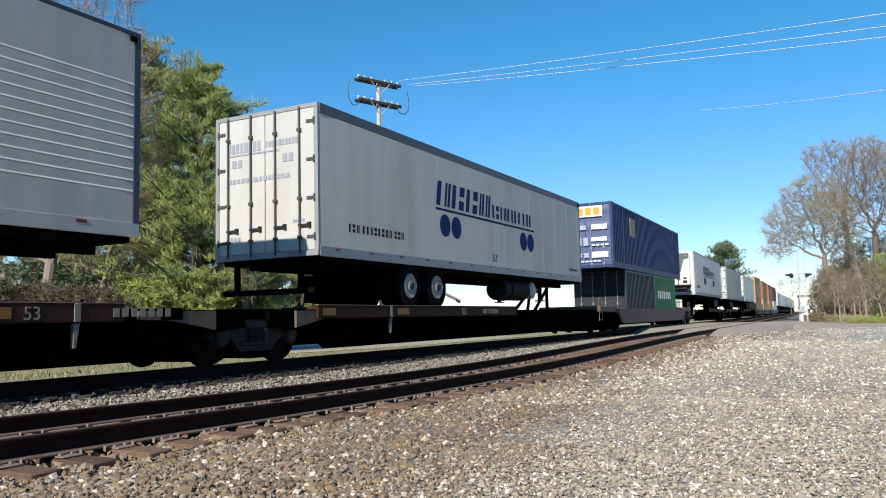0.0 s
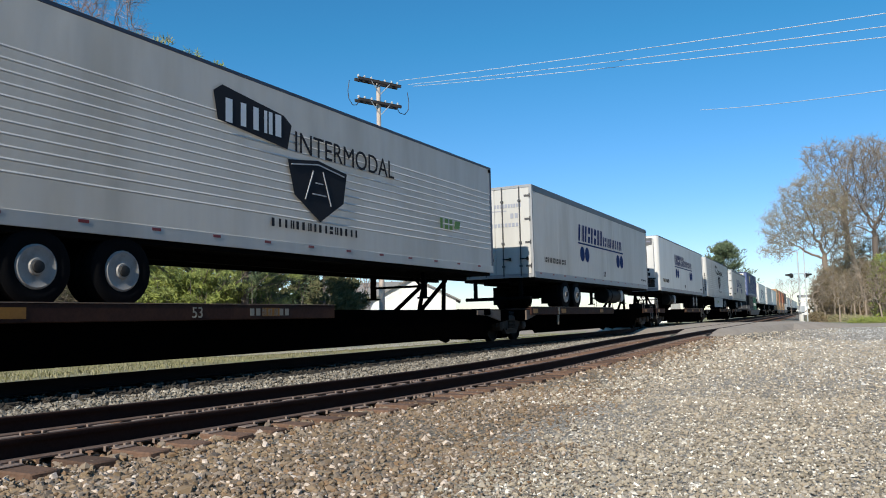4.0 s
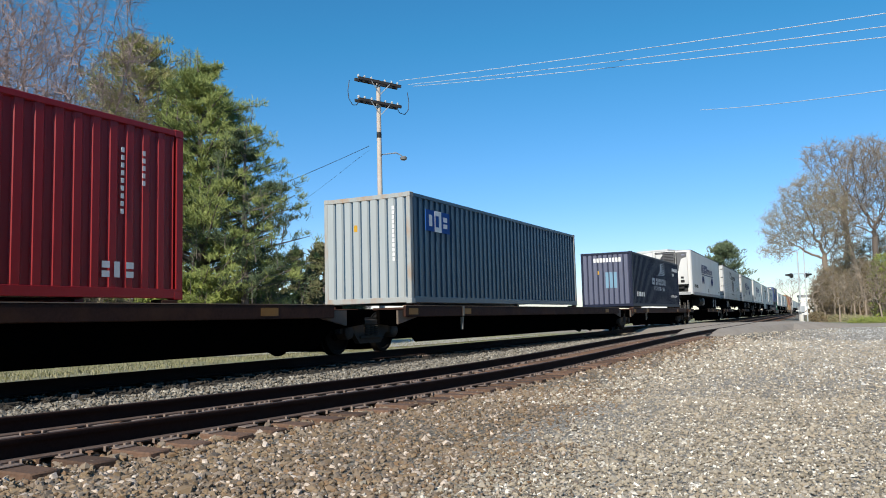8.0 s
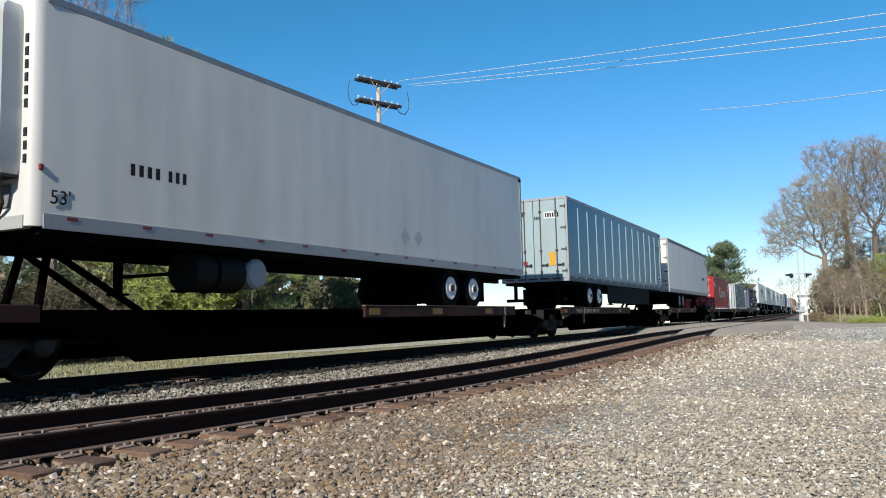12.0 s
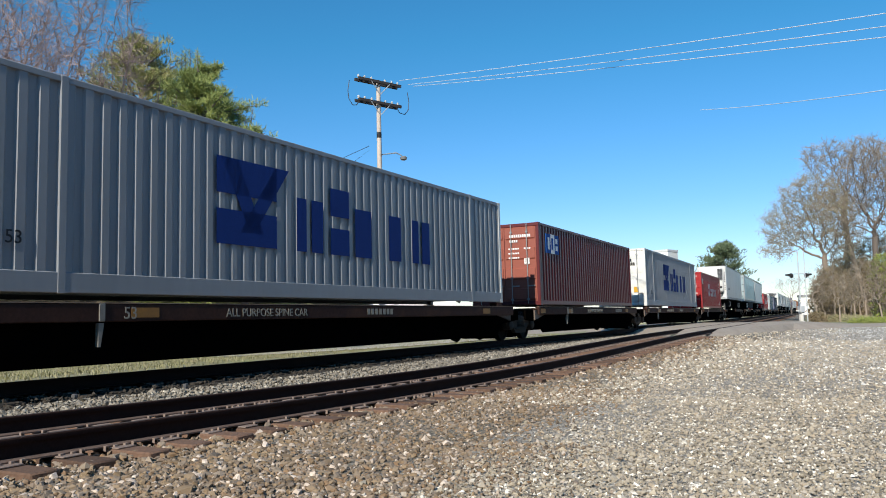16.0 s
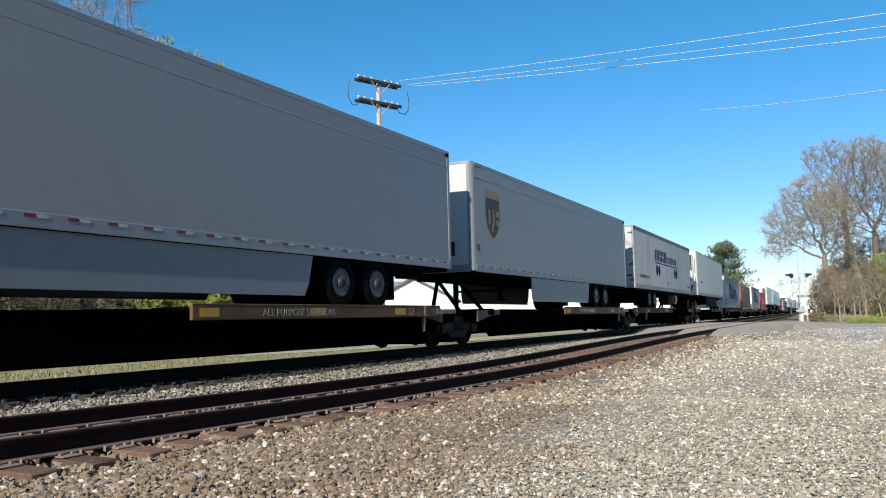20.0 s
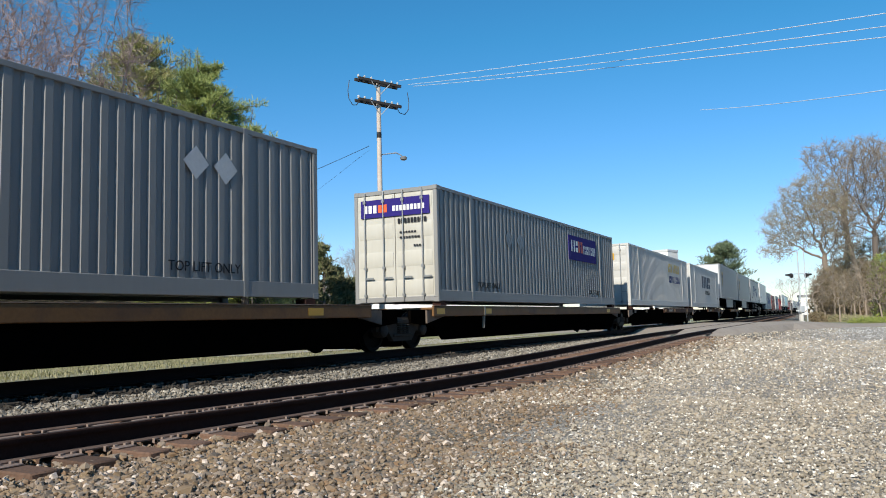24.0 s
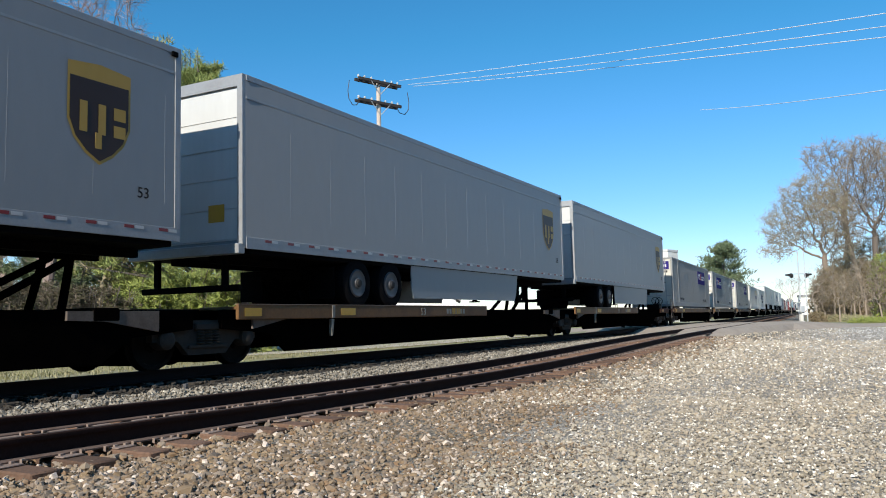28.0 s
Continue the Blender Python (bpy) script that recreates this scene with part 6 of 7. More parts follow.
WHITE_BOX = paint("white_container", (0.50, 0.495, 0.47), dirt=(0.36, 0.33, 0.28))
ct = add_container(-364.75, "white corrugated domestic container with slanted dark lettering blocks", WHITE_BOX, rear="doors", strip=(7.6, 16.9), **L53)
s = Shape()
strokes(s, BOX_X - 0.008, 5.5, 2.50, 0.86, ["tmblr", "lcrb", "c", "ltm", "ct"], 0.1, w=0.86, thick=0.24, slant=0.22)
words("INTERMODAL", 0.44, (BOX_X + 0.001, 7.25, 2.02), CHARCOAL, ct)
part("slanted_lettering", s, surf("slate_print", (0.03, 0.045, 0.085), 0.8, var=0.15, scale=3, spec=0.12), ct)
rear_bars(ct, DEEP_BLUE, [(-0.9, 3.3, 1.9, 0.36, 5)], "blue_lettering", -0.016)
words("53ft", 0.26, (BOX_X - 0.004, 14.75, 1.72), CHARCOAL, ct)
for k in range(13):
    part("red_reflector", SHARED["red_reflector"], None, ct, m=pose(BOX_X + 0.002, 0.4 + k * 1.24, 1.2))
    part("white_reflector", SHARED["white_reflector"], None, ct, m=pose(BOX_X + 0.002, 0.6 + k * 1.24, 1.2))
ct = add_container(-382.3, "white corrugated domestic container with yellow and blue lettering blocks", WHITE_BOX, rear="doors", strip=(7.6, 16.9), **L53)
s = Shape()
strokes(s, BOX_X - 0.008, 9.6, 3.05, 0.5, ["lrm", "lrb", "lrb", " ", "ltb", "lrtm", "lrtb", "lrb", "lrtm"], 0.08, w=0.36, thick=0.3)
part("yellow_lettering", s, surf("yellow_print", (0.62, 0.40, 0.02), 0.5, var=0.1), ct)
s = Shape()
strokes(s, BOX_X - 0.008, 9.8, 2.45, 0.4, ["c", "lrt", "ct", "ltmb", "lrt", "lrct", "lrtb", "lrtb", "lrtm", "l"], 0.08, w=0.28, thick=0.2)
tagged(part("blue_lettering", s, DEEP_BLUE, ct), kind="stuff")
rear_bars(ct, YELLOW, [(-0.6, 3.25, 1.2, 0.3, 5), (-0.2, 1.7, 0.35, 0.3, 1)], "yellow_lettering", -0.016)

PANEL_BOX = paint("silver_grey_box", (0.25, 0.25, 0.245), dirt=(0.17, 0.17, 0.17))
PANEL_END = paint("cream_grey_end", (0.50, 0.485, 0.43), dirt=(0.27, 0.235, 0.17), amount=0.8)


def panel_container(u, rear, y0):
    ct = add_container(u, "silver-grey corrugated domestic container with a purple sign panel", PANEL_BOX, rear=rear, end_mat=PANEL_END, post_mat=PANEL_BOX, yellow=True, number=False, **L53)
    purple_panel(ct, y0, y0 + 3.4)
    rear_purple(ct)
    for y in (2.3, 12.5):
        words("TOP LIFT ONLY", 0.22, (BOX_X - 0.004, y, 1.5), CHARCOAL, ct)
    if rear == "ribs":
        for y in (13.05, 13.7):
            part("diamond_placard", Shape().add([(BOX_X - 0.004, y - 0.27, 3.22), (BOX_X - 0.004, y, 2.95), (BOX_X - 0.004, y + 0.27, 3.22), (BOX_X - 0.004, y, 3.49)], [(0, 1, 2, 3)]), surf("pale_placard", (0.6, 0.6, 0.6), 0.5), ct)
    if rear == "doors":
        for y in (4.6, 5.5):
            part("diamond_placard", Shape().add([(BOX_X - 0.004, y - 0.3, 3.0), (BOX_X - 0.004, y, 2.7), (BOX_X - 0.004, y + 0.3, 3.0), (BOX_X - 0.004, y, 3.3)], [(0, 1, 2, 3)]), surf("faint_placard", (0.21, 0.22, 0.23), 0.5), ct)
        rear_bars(ct, CHARCOAL, [(0.1, 3.1, 0.85, 0.13, 9), (0.15, 2.85, 0.5, 0.05, 6), (0.15, 2.72, 0.6, 0.05, 7), (0.55, 2.5, 0.3, 0.05, 4)], y=-0.016)
    return ct


panel_container(-401.35, "doors", 10.2)
panel_container(-422.3, "ribs", 2.8)
panel_container(-441.15, "doors", 10.3)
shield_trailer(-460.45, "rollup")
shield_trailer(-477.95, "rollup")
shield_trailer(-495.5, "rollup")

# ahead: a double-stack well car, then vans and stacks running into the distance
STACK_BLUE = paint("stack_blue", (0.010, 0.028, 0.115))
STACK_GREEN = paint("stack_green", (0.02, 0.16, 0.07))
STACK_BLACK = paint("stack_black", (0.02, 0.022, 0.03))
STACK_TAN = paint("stack_tan", (0.42, 0.24, 0.12))
STACK_RUST = paint("stack_rust", (0.28, 0.10, 0.05))


def well_car(u, L, label="brown well car carrying two layers of containers"):
    car = thing("well_car", label, "rail car", "well cars of the train")
    wc = surf("brown_well_steel", (0.11, 0.075, 0.06), 0.7, var=0.2, scale=2, dirt=(0.06, 0.035, 0.025))
    for x in (-1, 1):
        part("side_sill", Shape().prism([(-0.3, 0.95), (L + 0.3, 0.95), (L - 0.6, 0.30), (0.6, 0.30)], x * 1.34 - 0.05, x * 1.34 + 0.05), wc, car)
    part("well_floor", Shape().box(-1.28, 1.28, 0.4, L - 0.4, 0.24, 0.30), CAR_BLACK, car)
    for y in (-1.6, L + 1.6):
        part("end_deck", Shape().box(-1.3, 1.3, y - 1.2, y + 1.2, 0.80, 1.05, 0.03), wc, car)
        add_truck(car, y)
        ladder(car, y - 0.9 if y < 0 else y + 0.9)
    MOVING.append((car, u, L))


well_car(33.05, 16.15)
# the end's blue is lightened to stand for sun falling on it
ct = container(33.05, "blue corrugated domestic container on the upper layer with yellow panels", STACK_BLUE, L=16.15, H=2.9, z0=2.72, posts=(1.98, 14.17), end_mat=paint("sunlit_stack_blue_end", (0.075, 0.105, 0.23)))
part("yellow_panel", Shape().box(BOX_X - 0.02, BOX_X + 0.008, 3.3, 4.3, 4.35, 5.2), paint("faded_gold_panel", (0.30, 0.22, 0.10)), ct)
part("white_sign", Shape().box(-0.40, 0.80, -0.066, -0.06, 4.98, 5.46, 0.01), WHITE_MARK, ct, "white sign with yellow lettering")
rear_bars(ct, YELLOW, [(-0.32, 5.06, 1.1, 0.32, 3)], "yellow_lettering", -0.070)
rear_bars(ct, WHITE_MARK, [(0.30, 4.42, 0.95, 0.22, 1), (0.28, 3.90, 0.95, 0.18, 1), (0.28, 3.70, 0.8, 0.07, 4), (0.28, 3.18, 1.0, 0.26, 1), (-0.2, 3.0, 0.9, 0.06, 5)], "white_labels", -0.064)
rear_bars(ct, paint("faded_label", (0.34, 0.36, 0.50)), [(-0.38, 3.72, 0.6, 0.36, 2), (-0.38, 4.42, 0.6, 0.2, 1), (-0.38, 3.2, 0.6, 0.2, 2)], "faded_labels", -0.064)
container(35.0, "dark container on the lower layer of a well car", STACK_BLACK, L=6.06, H=2.4, z0=0.31)
ct = container(41.1, "green container on the lower layer of a well car", STACK_GREEN, L=6.06, H=2.4, z0=0.31)
s = Shape()
letters(s, BOX_X - 0.004, 1.0, 1.5, 0.4, [0.3, 0.5, 0.4, 0.5, 0.4, 0.5, 0.4], 0.1)
part("white_lettering", s, WHITE_MARK, ct)
FAR = dict(near_detail=False, number=False)
tr = add_trailer(54.6, "white refrigerated trailer with paired blue discs", WHITE, "grille", (11.4, 12.7), **FAR)
script_marks(tr, False, False)
add_trailer(75.6, "pale plain trailer far along the train", OLD_WHITE, "doors", (3.4, 4.7), **FAR)
add_trailer(95.6, "white plain trailer far along the train", WHITE, "doors", (3.4, 4.7), **FAR)
for k, (lo, hi) in enumerate(((STACK_TAN, STACK_TAN), (STACK_TAN, STACK_RUST), (STACK_TAN, STACK_RUST), (OLD_WHITE, STACK_BLACK))):
    u = 116.5 + k * 18.0
    well_car(u, 12.19)
    container(u, "tan container on the lower layer of a well car", lo, H=2.4, z0=0.31)
    container(u, "container on the upper layer of a well car", hi, H=2.9, z0=2.72)
for k in range(9):
    add_trailer(190.0 + k * 18.4, "white trailer far along the train", WHITE if k % 3 else OLD_WHITE, "doors", (3.4, 4.7), **FAR)

# spine cars under all of it
CAR_ENDS = (-27.3, -85.8, -143.0, -203.0, -203.1, -292.5, -441.1, -441.2)


def joint(gap, cut):
    """How far behind a load its car ends."""
    return gap / 2 if cut else min(gap / 2, 1.6)


CONSIST.sort()
for i, (u, f, mid, hitch, stencil, yellow, number, seat, strip) in enumerate(CONSIST):
    behind = CONSIST[i - 1][1] if i else u - 2.5
    ahead = CONSIST[i + 1][0] if i + 1 < len(CONSIST) else f + 2.5
    rear_cut = round(u, 1) in CAR_ENDS
    front_cut = i + 1 < len(CONSIST) and round(CONSIST[i + 1][0], 1) in CAR_ENDS
    gap_r, gap_f = min(u - behind, 9.0), min(ahead - f, 9.0)
    y0, y1 = -joint(gap_r, rear_cut), f - u + gap_f - joint(gap_f, front_cut)
    trucks = [y0 + 2.0] if rear_cut else ([y0 + 0.1] if u < 190 else [])
    if front_cut or u > 11:
        trucks.append(y1 - 2.0)
    spine_car(u, f - u, y0 + (0.3 if rear_cut else 0), y1 - (0.3 if front_cut else 0), trucks, ((y0, rear_cut), (y1, front_cut)), mid, hitch, stencil, yellow, number, seat, strip)

# ---- behind the train: trees, poles, houses ----
def spot(px, depth, z):
    """A place by its bearing from the camera: px is the tangent of the bearing to the right of the camera's aim."""
    return (depth * (-math.sin(YAW) + px * math.cos(YAW)), depth * (math.cos(YAW) + px * math.sin(YAW)), z)


def grow(shape, rnd, p, d, length, r, depth, spread=0.55, up=0.12, kids=3, ends=None, droop=0.0, wander=0.24, thin=0.006):
    """Branches: tapered limbs that fork."""
    d = d.normalized()
    segs = 2 if depth > 2 else 1
    for k in range(segs):
        q = p + d * (length / segs)
        shape.tube(p, q, max(thin, r * (1 - 0.25 * k / segs)), max(thin * 0.8, r * (1 - 0.25 * (k + 1) / segs)), n=6 if depth > 3 else (4 if depth > 1 else 3))
        p = q
        d = (d + Vector((rnd.uniform(-1, 1), rnd.uniform(-1, 1), rnd.uniform(-0.5, 1))) * wander).normalized()
    if depth <= 0:
        if ends is not None:
            ends.append(p)
        return
    n = kids if depth > 1 else kids + 1
    for k in range(n):
        a = 2 * math.pi * (k + rnd.random() * 0.7) / n
        u = d.orthogonal().normalized()
        w = d.cross(u)
        side = u * math.cos(a) + w * math.sin(a)
        nd = d * (1.0 if k else 1.5) + side * spread * rnd.uniform(0.7, 1.4) + Vector((0, 0, up - droop))
        grow(shape, rnd, p.copy(), nd, length * rnd.uniform(0.62, 0.86), r * (0.72 if k == 0 else 0.55), depth - 1, spread, up, kids, ends, droop, wander, thin)


def branching(rng, trunk, lobes, count, step, reach, stop, jitter, rounds=140):
    """Nodes and parents of a tree whose branches grow towards points spread through its crown."""
    per = np.array([rx * rx * rz for _, _, _, rx, rz in lobes])
    pts = []
    for (cx, cy, cz, rx, rz), k in zip(lobes, (per / per.sum() * count).astype(int)):
        v = rng.normal(size=(max(k, 8), 3))
        v /= np.linalg.norm(v, axis=1)[:, None]
        v *= rng.random((len(v), 1)) ** 0.42
        pts.append(v * (rx, rx, rz) + (cx, cy, cz))
    pts = np.concatenate(pts)
    nodes = [np.array(p, float) for p in trunk]
    parent = [-1] + list(range(len(trunk) - 1))
    arr = np.array(nodes)
    dist = np.linalg.norm(pts[:, None] - arr[None], axis=2)
    near, dist = dist.argmin(1), dist.min(1)
    alive = np.ones(len(pts), bool)
    for _ in range(rounds):
        use = np.where(alive & (dist < reach))[0]
        if len(use) == 0:
            break
        start, fresh = len(nodes), []
        order = use[np.argsort(near[use], kind="stable")]
        ids, cut = np.unique(near[order], return_index=True)
        for i, grp in zip(ids, np.split(order, cut[1:])):
            d = pts[grp] - nodes[i]
            d = (d / np.linalg.norm(d, axis=1)[:, None]).mean(0) + rng.normal(0, jitter, 3)
            q = nodes[i] + d / max(1e-6, np.linalg.norm(d)) * step * rng.uniform(0.8, 1.2)
            fresh.append(q)
            nodes.append(q)
            parent.append(int(i))
        nd = np.linalg.norm(pts[:, None] - np.array(fresh)[None], axis=2)
        j = nd.argmin(1)
        m = nd[np.arange(len(pts)), j]
        better = m < dist
        near[better], dist[better] = j[better] + start, m[better]
        alive &= dist > stop
    return np.array(nodes), parent


def wild_tree(name, where, label, seed, trunk, lobes, count, step, thick, thin, bark, twig, twigs=4, twig_len=0.6, twig_r=0.006, jitter=0.3, buds=0, bud_mat=None, bud_size=0.05, cat="tree", reach=None):
    """A bare tree with crooked forking limbs that fill uneven lobes of crown, and fine twigs at their ends."""
    rng = np.random.default_rng(seed)
    rnd = random.Random(seed)
    t = thing(name, label, cat, "trees along the railway")
    t.location = where
    nodes, parent = branching(rng, trunk, lobes, count, step, reach or step * 12, step * 1.5, jitter)
    n = len(nodes)
    tips = np.zeros(n)
    kids = np.bincount([p for p in parent if p >= 0], minlength=n)
    tips[kids == 0] = 1
    for i in range(n - 1, 0, -1):
        tips[parent[i]] += tips[i]
    r = np.maximum(thin, thick * (tips / tips[0]) ** 0.60)
    stem, limbs, fine, haze = Shape(), Shape(), Shape(), Shape()
    first = len(trunk)
    for i in range(1, n):
        p = parent[i]
        big = r[i] > thick * 0.30
        ra = min(r[p], r[i] * 1.25)
        (stem if i < first else limbs).tube(nodes[p], nodes[i], ra * (1.25 if p == 0 else 1.0), r[i], n=9 if i < first else (6 if big else 3), cap=bool(big))
        if tips[i] <= 3.0:
            out = Vector(nodes[i] - nodes[p]).normalized()
            for _ in range(twigs):
                o = Vector(nodes[p]).lerp(Vector(nodes[i]), rnd.random())
                d = (out * 0.9 + Vector((rnd.gauss(0, 1), rnd.gauss(0, 1), rnd.gauss(0.25, 0.8))) * 0.75).normalized()
                q = o + d * twig_len * rnd.uniform(0.4, 1.2)
                d2 = (d + Vector((rnd.gauss(0, 1), rnd.gauss(0, 1), rnd.gauss(0.2, 0.8))) * 0.5).normalized()
                q2 = q + d2 * twig_len * rnd.uniform(0.3, 0.8)
                fine.tube(o, q, twig_r, twig_r * 0.8, n=3, cap=False)
                fine.tube(q, q2, twig_r * 0.8, twig_r * 0.5, n=3, cap=False)
                for _ in range(buds):
                    c = q.lerp(q2, rnd.random() * 1.4) + Vector((rnd.gauss(0, 1), rnd.gauss(0, 1), rnd.gauss(0, 1))) * twig_len * 0.16
                    v = Vector((rnd.gauss(0, 1), rnd.gauss(0, 1), rnd.gauss(0, 1))).normalized()
                    u = v.orthogonal().normalized() * bud_size * rnd.uniform(0.5, 1.4)
                    w = v.cross(u)
                    haze.add([c + u, c + w, c - u - w * 0.4], [(0, 1, 2)])
    part("trunk", stem, bark, t)
    part("limb_frame", limbs, bark, t)
    part("crown", fine, twig, t)
    if haze.v:
        tagged(part("bud_haze", haze, bud_mat, t), kind="stuff")
    return t


def bare_tree(name, where, height, seed, depth=5, label="bare grey-brown tree with fine twigs in early spring", bark=None, twig=None, buds=0, bud_mat=None, kids=3, spread=0.55, lean=(0, 0), cat="tree", width=None, thin=0.006, low=0.30, stout=0.012, wander=0.42):
    rnd = random.Random(seed)
    t = thing(name, label, cat, "trees along the railway")
    t.location = where
    limbs, ends = Shape(), []
    first = height * low
    trunk = Shape()
    top = Vector((lean[0] * first, lean[1] * first, first))
    r0 = height * stout
    trunk.rings([[Vector((lean[0] * z, lean[1] * z, z)) + Vector((math.cos(a), math.sin(a), 0)) * r for a in [2 * math.pi * i / 9 for i in range(9)]] for z, r in ((-0.3, r0 * 1.5), (0.4, r0 * 1.1), (first * 0.6, r0 * 0.92), (first, r0 * 0.8))])
    part("trunk", trunk, bark or BARK, t)
    for k in range(3):
        a = 2 * math.pi * (k + rnd.random() * 0.6) / 3
        grow(limbs, rnd, top.copy(), Vector((math.cos(a) * 0.55, math.sin(a) * 0.55, 1.0 if k else 1.6)), height * 0.21, r0 * 0.62, depth, spread, 0.03, kids, ends, 0.0, wander, thin)
    hi = max(v[2] for v in limbs.v)
    wd = max(math.hypot(v[0], v[1]) for v in limbs.v)
    kz, kx = (height - first) / (hi - first), min(1.3, (width or height * 0.95) / 2 / wd)

    def fit(p):
        return Vector((p[0] * kx, p[1] * kx, first + (p[2] - first) * kz))
    limbs.v = [tuple(fit(p)) for p in limbs.v]
    ends = [fit(p) for p in ends]
    part("crown", limbs, twig or TWIG, t)
    if buds and bud_mat:
        s = Shape()
        for p in ends:
            for _ in range(buds):
                c = p + Vector((rnd.gauss(0, 1), rnd.gauss(0, 1), rnd.gauss(0, 1))) * height * 0.022
                e = min(0.05, height * 0.0036) * rnd.uniform(0.6, 1.5)
                v = Vector((rnd.gauss(0, 1), rnd.gauss(0, 1), rnd.gauss(0, 1))).normalized()
                u = v.orthogonal().normalized() * e
                w = v.cross(u).normalized() * e
                s.add([c + u, c + w, c - u - w * 0.4], [(0, 1, 2)])
        tagged(part("bud_haze", s, bud_mat, t), kind="stuff")
    return t


def sprays(s, rnd, c, n, size, flat=0.6, aim=None, wide=0.15):
    """A clump of thin needle-like leaves round a point."""
    for _ in range(n):
        v = Vector((rnd.gauss(0, 1), rnd.gauss(0, 1), rnd.gauss(0.25, flat)))
        if aim:
            v += aim * 1.3
        v.normalize()
        o = c + Vector((rnd.gauss(0, 1), rnd.gauss(0, 1), rnd.gauss(0, 0.6))) * size * 0.5
        u = v.orthogonal().normalized() * size * wide * rnd.uniform(0.65, 1.35)
        tip = o + v * size * rnd.uniform(0.7, 1.4)
        s.add([o - u, o + u, tip + u * 0.4, tip - u * 0.4], [(0, 1, 2, 3)])


def pine(name, where, height, width, seed, clumps=900, label="tall green pine tree with ragged boughs", mat=None, size=0.34, per=12, low=0.12, shape_pow=0.7, whorl=False, wide=0.15):
    rnd = random.Random(seed)
    t = thing(name, label, "tree", "trees along the railway")
    t.location = where
    trunk = Shape()
    trunk.rings([[(math.cos(a) * r, math.sin(a) * r, z) for a in [2 * math.pi * i / 9 for i in range(9)]] for z, r in ((-0.3, height * 0.022), (height * 0.4, height * 0.015), (height * 0.97, 0.03))])
    part("trunk", trunk, BARK, t)
    boughs, leaf = Shape(), Shape()
    n = max(20, clumps // 16)
    for k in range(n):
        f = (k + rnd.random()) / n
        z = height * (low + (0.96 - low) * f)
        z = round(z / 0.62) * 0.62 + rnd.gauss(0, 0.09) if whorl else z
        reach = width * 0.5 * ((1 - f) ** shape_pow) * rnd.uniform(0.62, 1.18) * (0.75 + 0.25 * min(1, f / 0.15)) + 0.15
        a = rnd.uniform(0, 2 * math.pi)
        tip = Vector((math.cos(a) * reach, math.sin(a) * reach, z + reach * rnd.uniform(0.02, 0.35)))
        root = Vector((0, 0, z - reach * 0.12))
        boughs.tube(root, tip, 0.035 + 0.012 * reach, 0.012, n=4)
        out = (tip - root).normalized()
        for j in range(16):
            g = 0.3 + 0.7 * (j + rnd.random()) / 16
            c = root.lerp(tip, g) + Vector((rnd.gauss(0, 1), rnd.gauss(0, 1), rnd.gauss(0.1, 0.3 if whorl else 0.5))) * (0.13 if whorl else 0.17) * reach * (0.4 + g * 0.6)
            sprays(leaf, rnd, c, per, size, 0.5, out * 0.6 + Vector((0, 0, 0.35)), wide)
    if whorl:
        for k in range(46):
            f = rnd.random() ** 0.8
            a, q = rnd.uniform(0, 2 * math.pi), width * 0.46 * ((1 - f) ** shape_pow)
            c = Vector((math.cos(a) * q, math.sin(a) * q, height * (low + (0.97 - low) * f) + q * 0.2))
            up_tip = c + Vector((rnd.gauss(0, 0.08), rnd.gauss(0, 0.08), rnd.uniform(0.5, 0.95)))
            boughs.tube(c, up_tip, 0.02, 0.008, n=4)
            for j in range(7):
                sprays(leaf, rnd, c.lerp(up_tip, 0.2 + 0.13 * j), 9, size * 0.8, 0.5, Vector((0, 0, 0.5)), wide)
    part("bough_frame", boughs, BARK, t)
    part("crown", leaf, mat or NEEDLE, t)
    return t


def shrub(name, where, w, h, seed, n, mat, label, size=0.22, per=9, stems=14, deep=None, wide=0.13):
    rnd = random.Random(seed)
    t = thing(name, label, "bush", "bushes behind the track")
    t.location = where
    st, lf = Shape(), Shape()
    for _ in range(stems):
        a = rnd.uniform(0, 6.28)
        tip = Vector((math.cos(a) * w * 0.45 * rnd.random(), math.sin(a) * w * 0.3 * rnd.random(), h * rnd.uniform(0.7, 1.05)))
        st.tube((tip.x * 0.3, tip.y * 0.3, -0.2), tip, 0.03, 0.008, n=4)
    for _ in range(n):
        a, q = rnd.uniform(0, 6.28), rnd.random() ** 0.5
        z = h * rnd.random() ** 0.8
        k = (1 - (z / h) ** 2.2) ** 0.5 if z < h else 0.2
        c = Vector((math.cos(a) * w * 0.5 * q * (0.35 + 0.65 * k), math.sin(a) * (deep or w * 0.6) * 0.5 * q * (0.35 + 0.65 * k), z))
        sprays(lf, rnd, c, per, size, wide=wide)
    part("stem_tangle", st, BARK, t)
    part("foliage", lf, mat, t)
    return t


F = 1385.3
G0 = -0.5
# the pine and its lower boughs
pine("pine_tree", spot((352 - 784) / F, 27.0, G0), 10.3, 7.8, 21, 3000, size=0.16, per=34, low=0.1, shape_pow=0.5, whorl=True, wide=0.06)
pine("pine_tree", spot((110 - 784) / F, 37.0, G0), 8.5, 7.0, 23, 1400, "dark green pine behind the bare trees", mat=DARK_NEEDLE, size=0.24, per=16, shape_pow=0.5, wide=0.07)
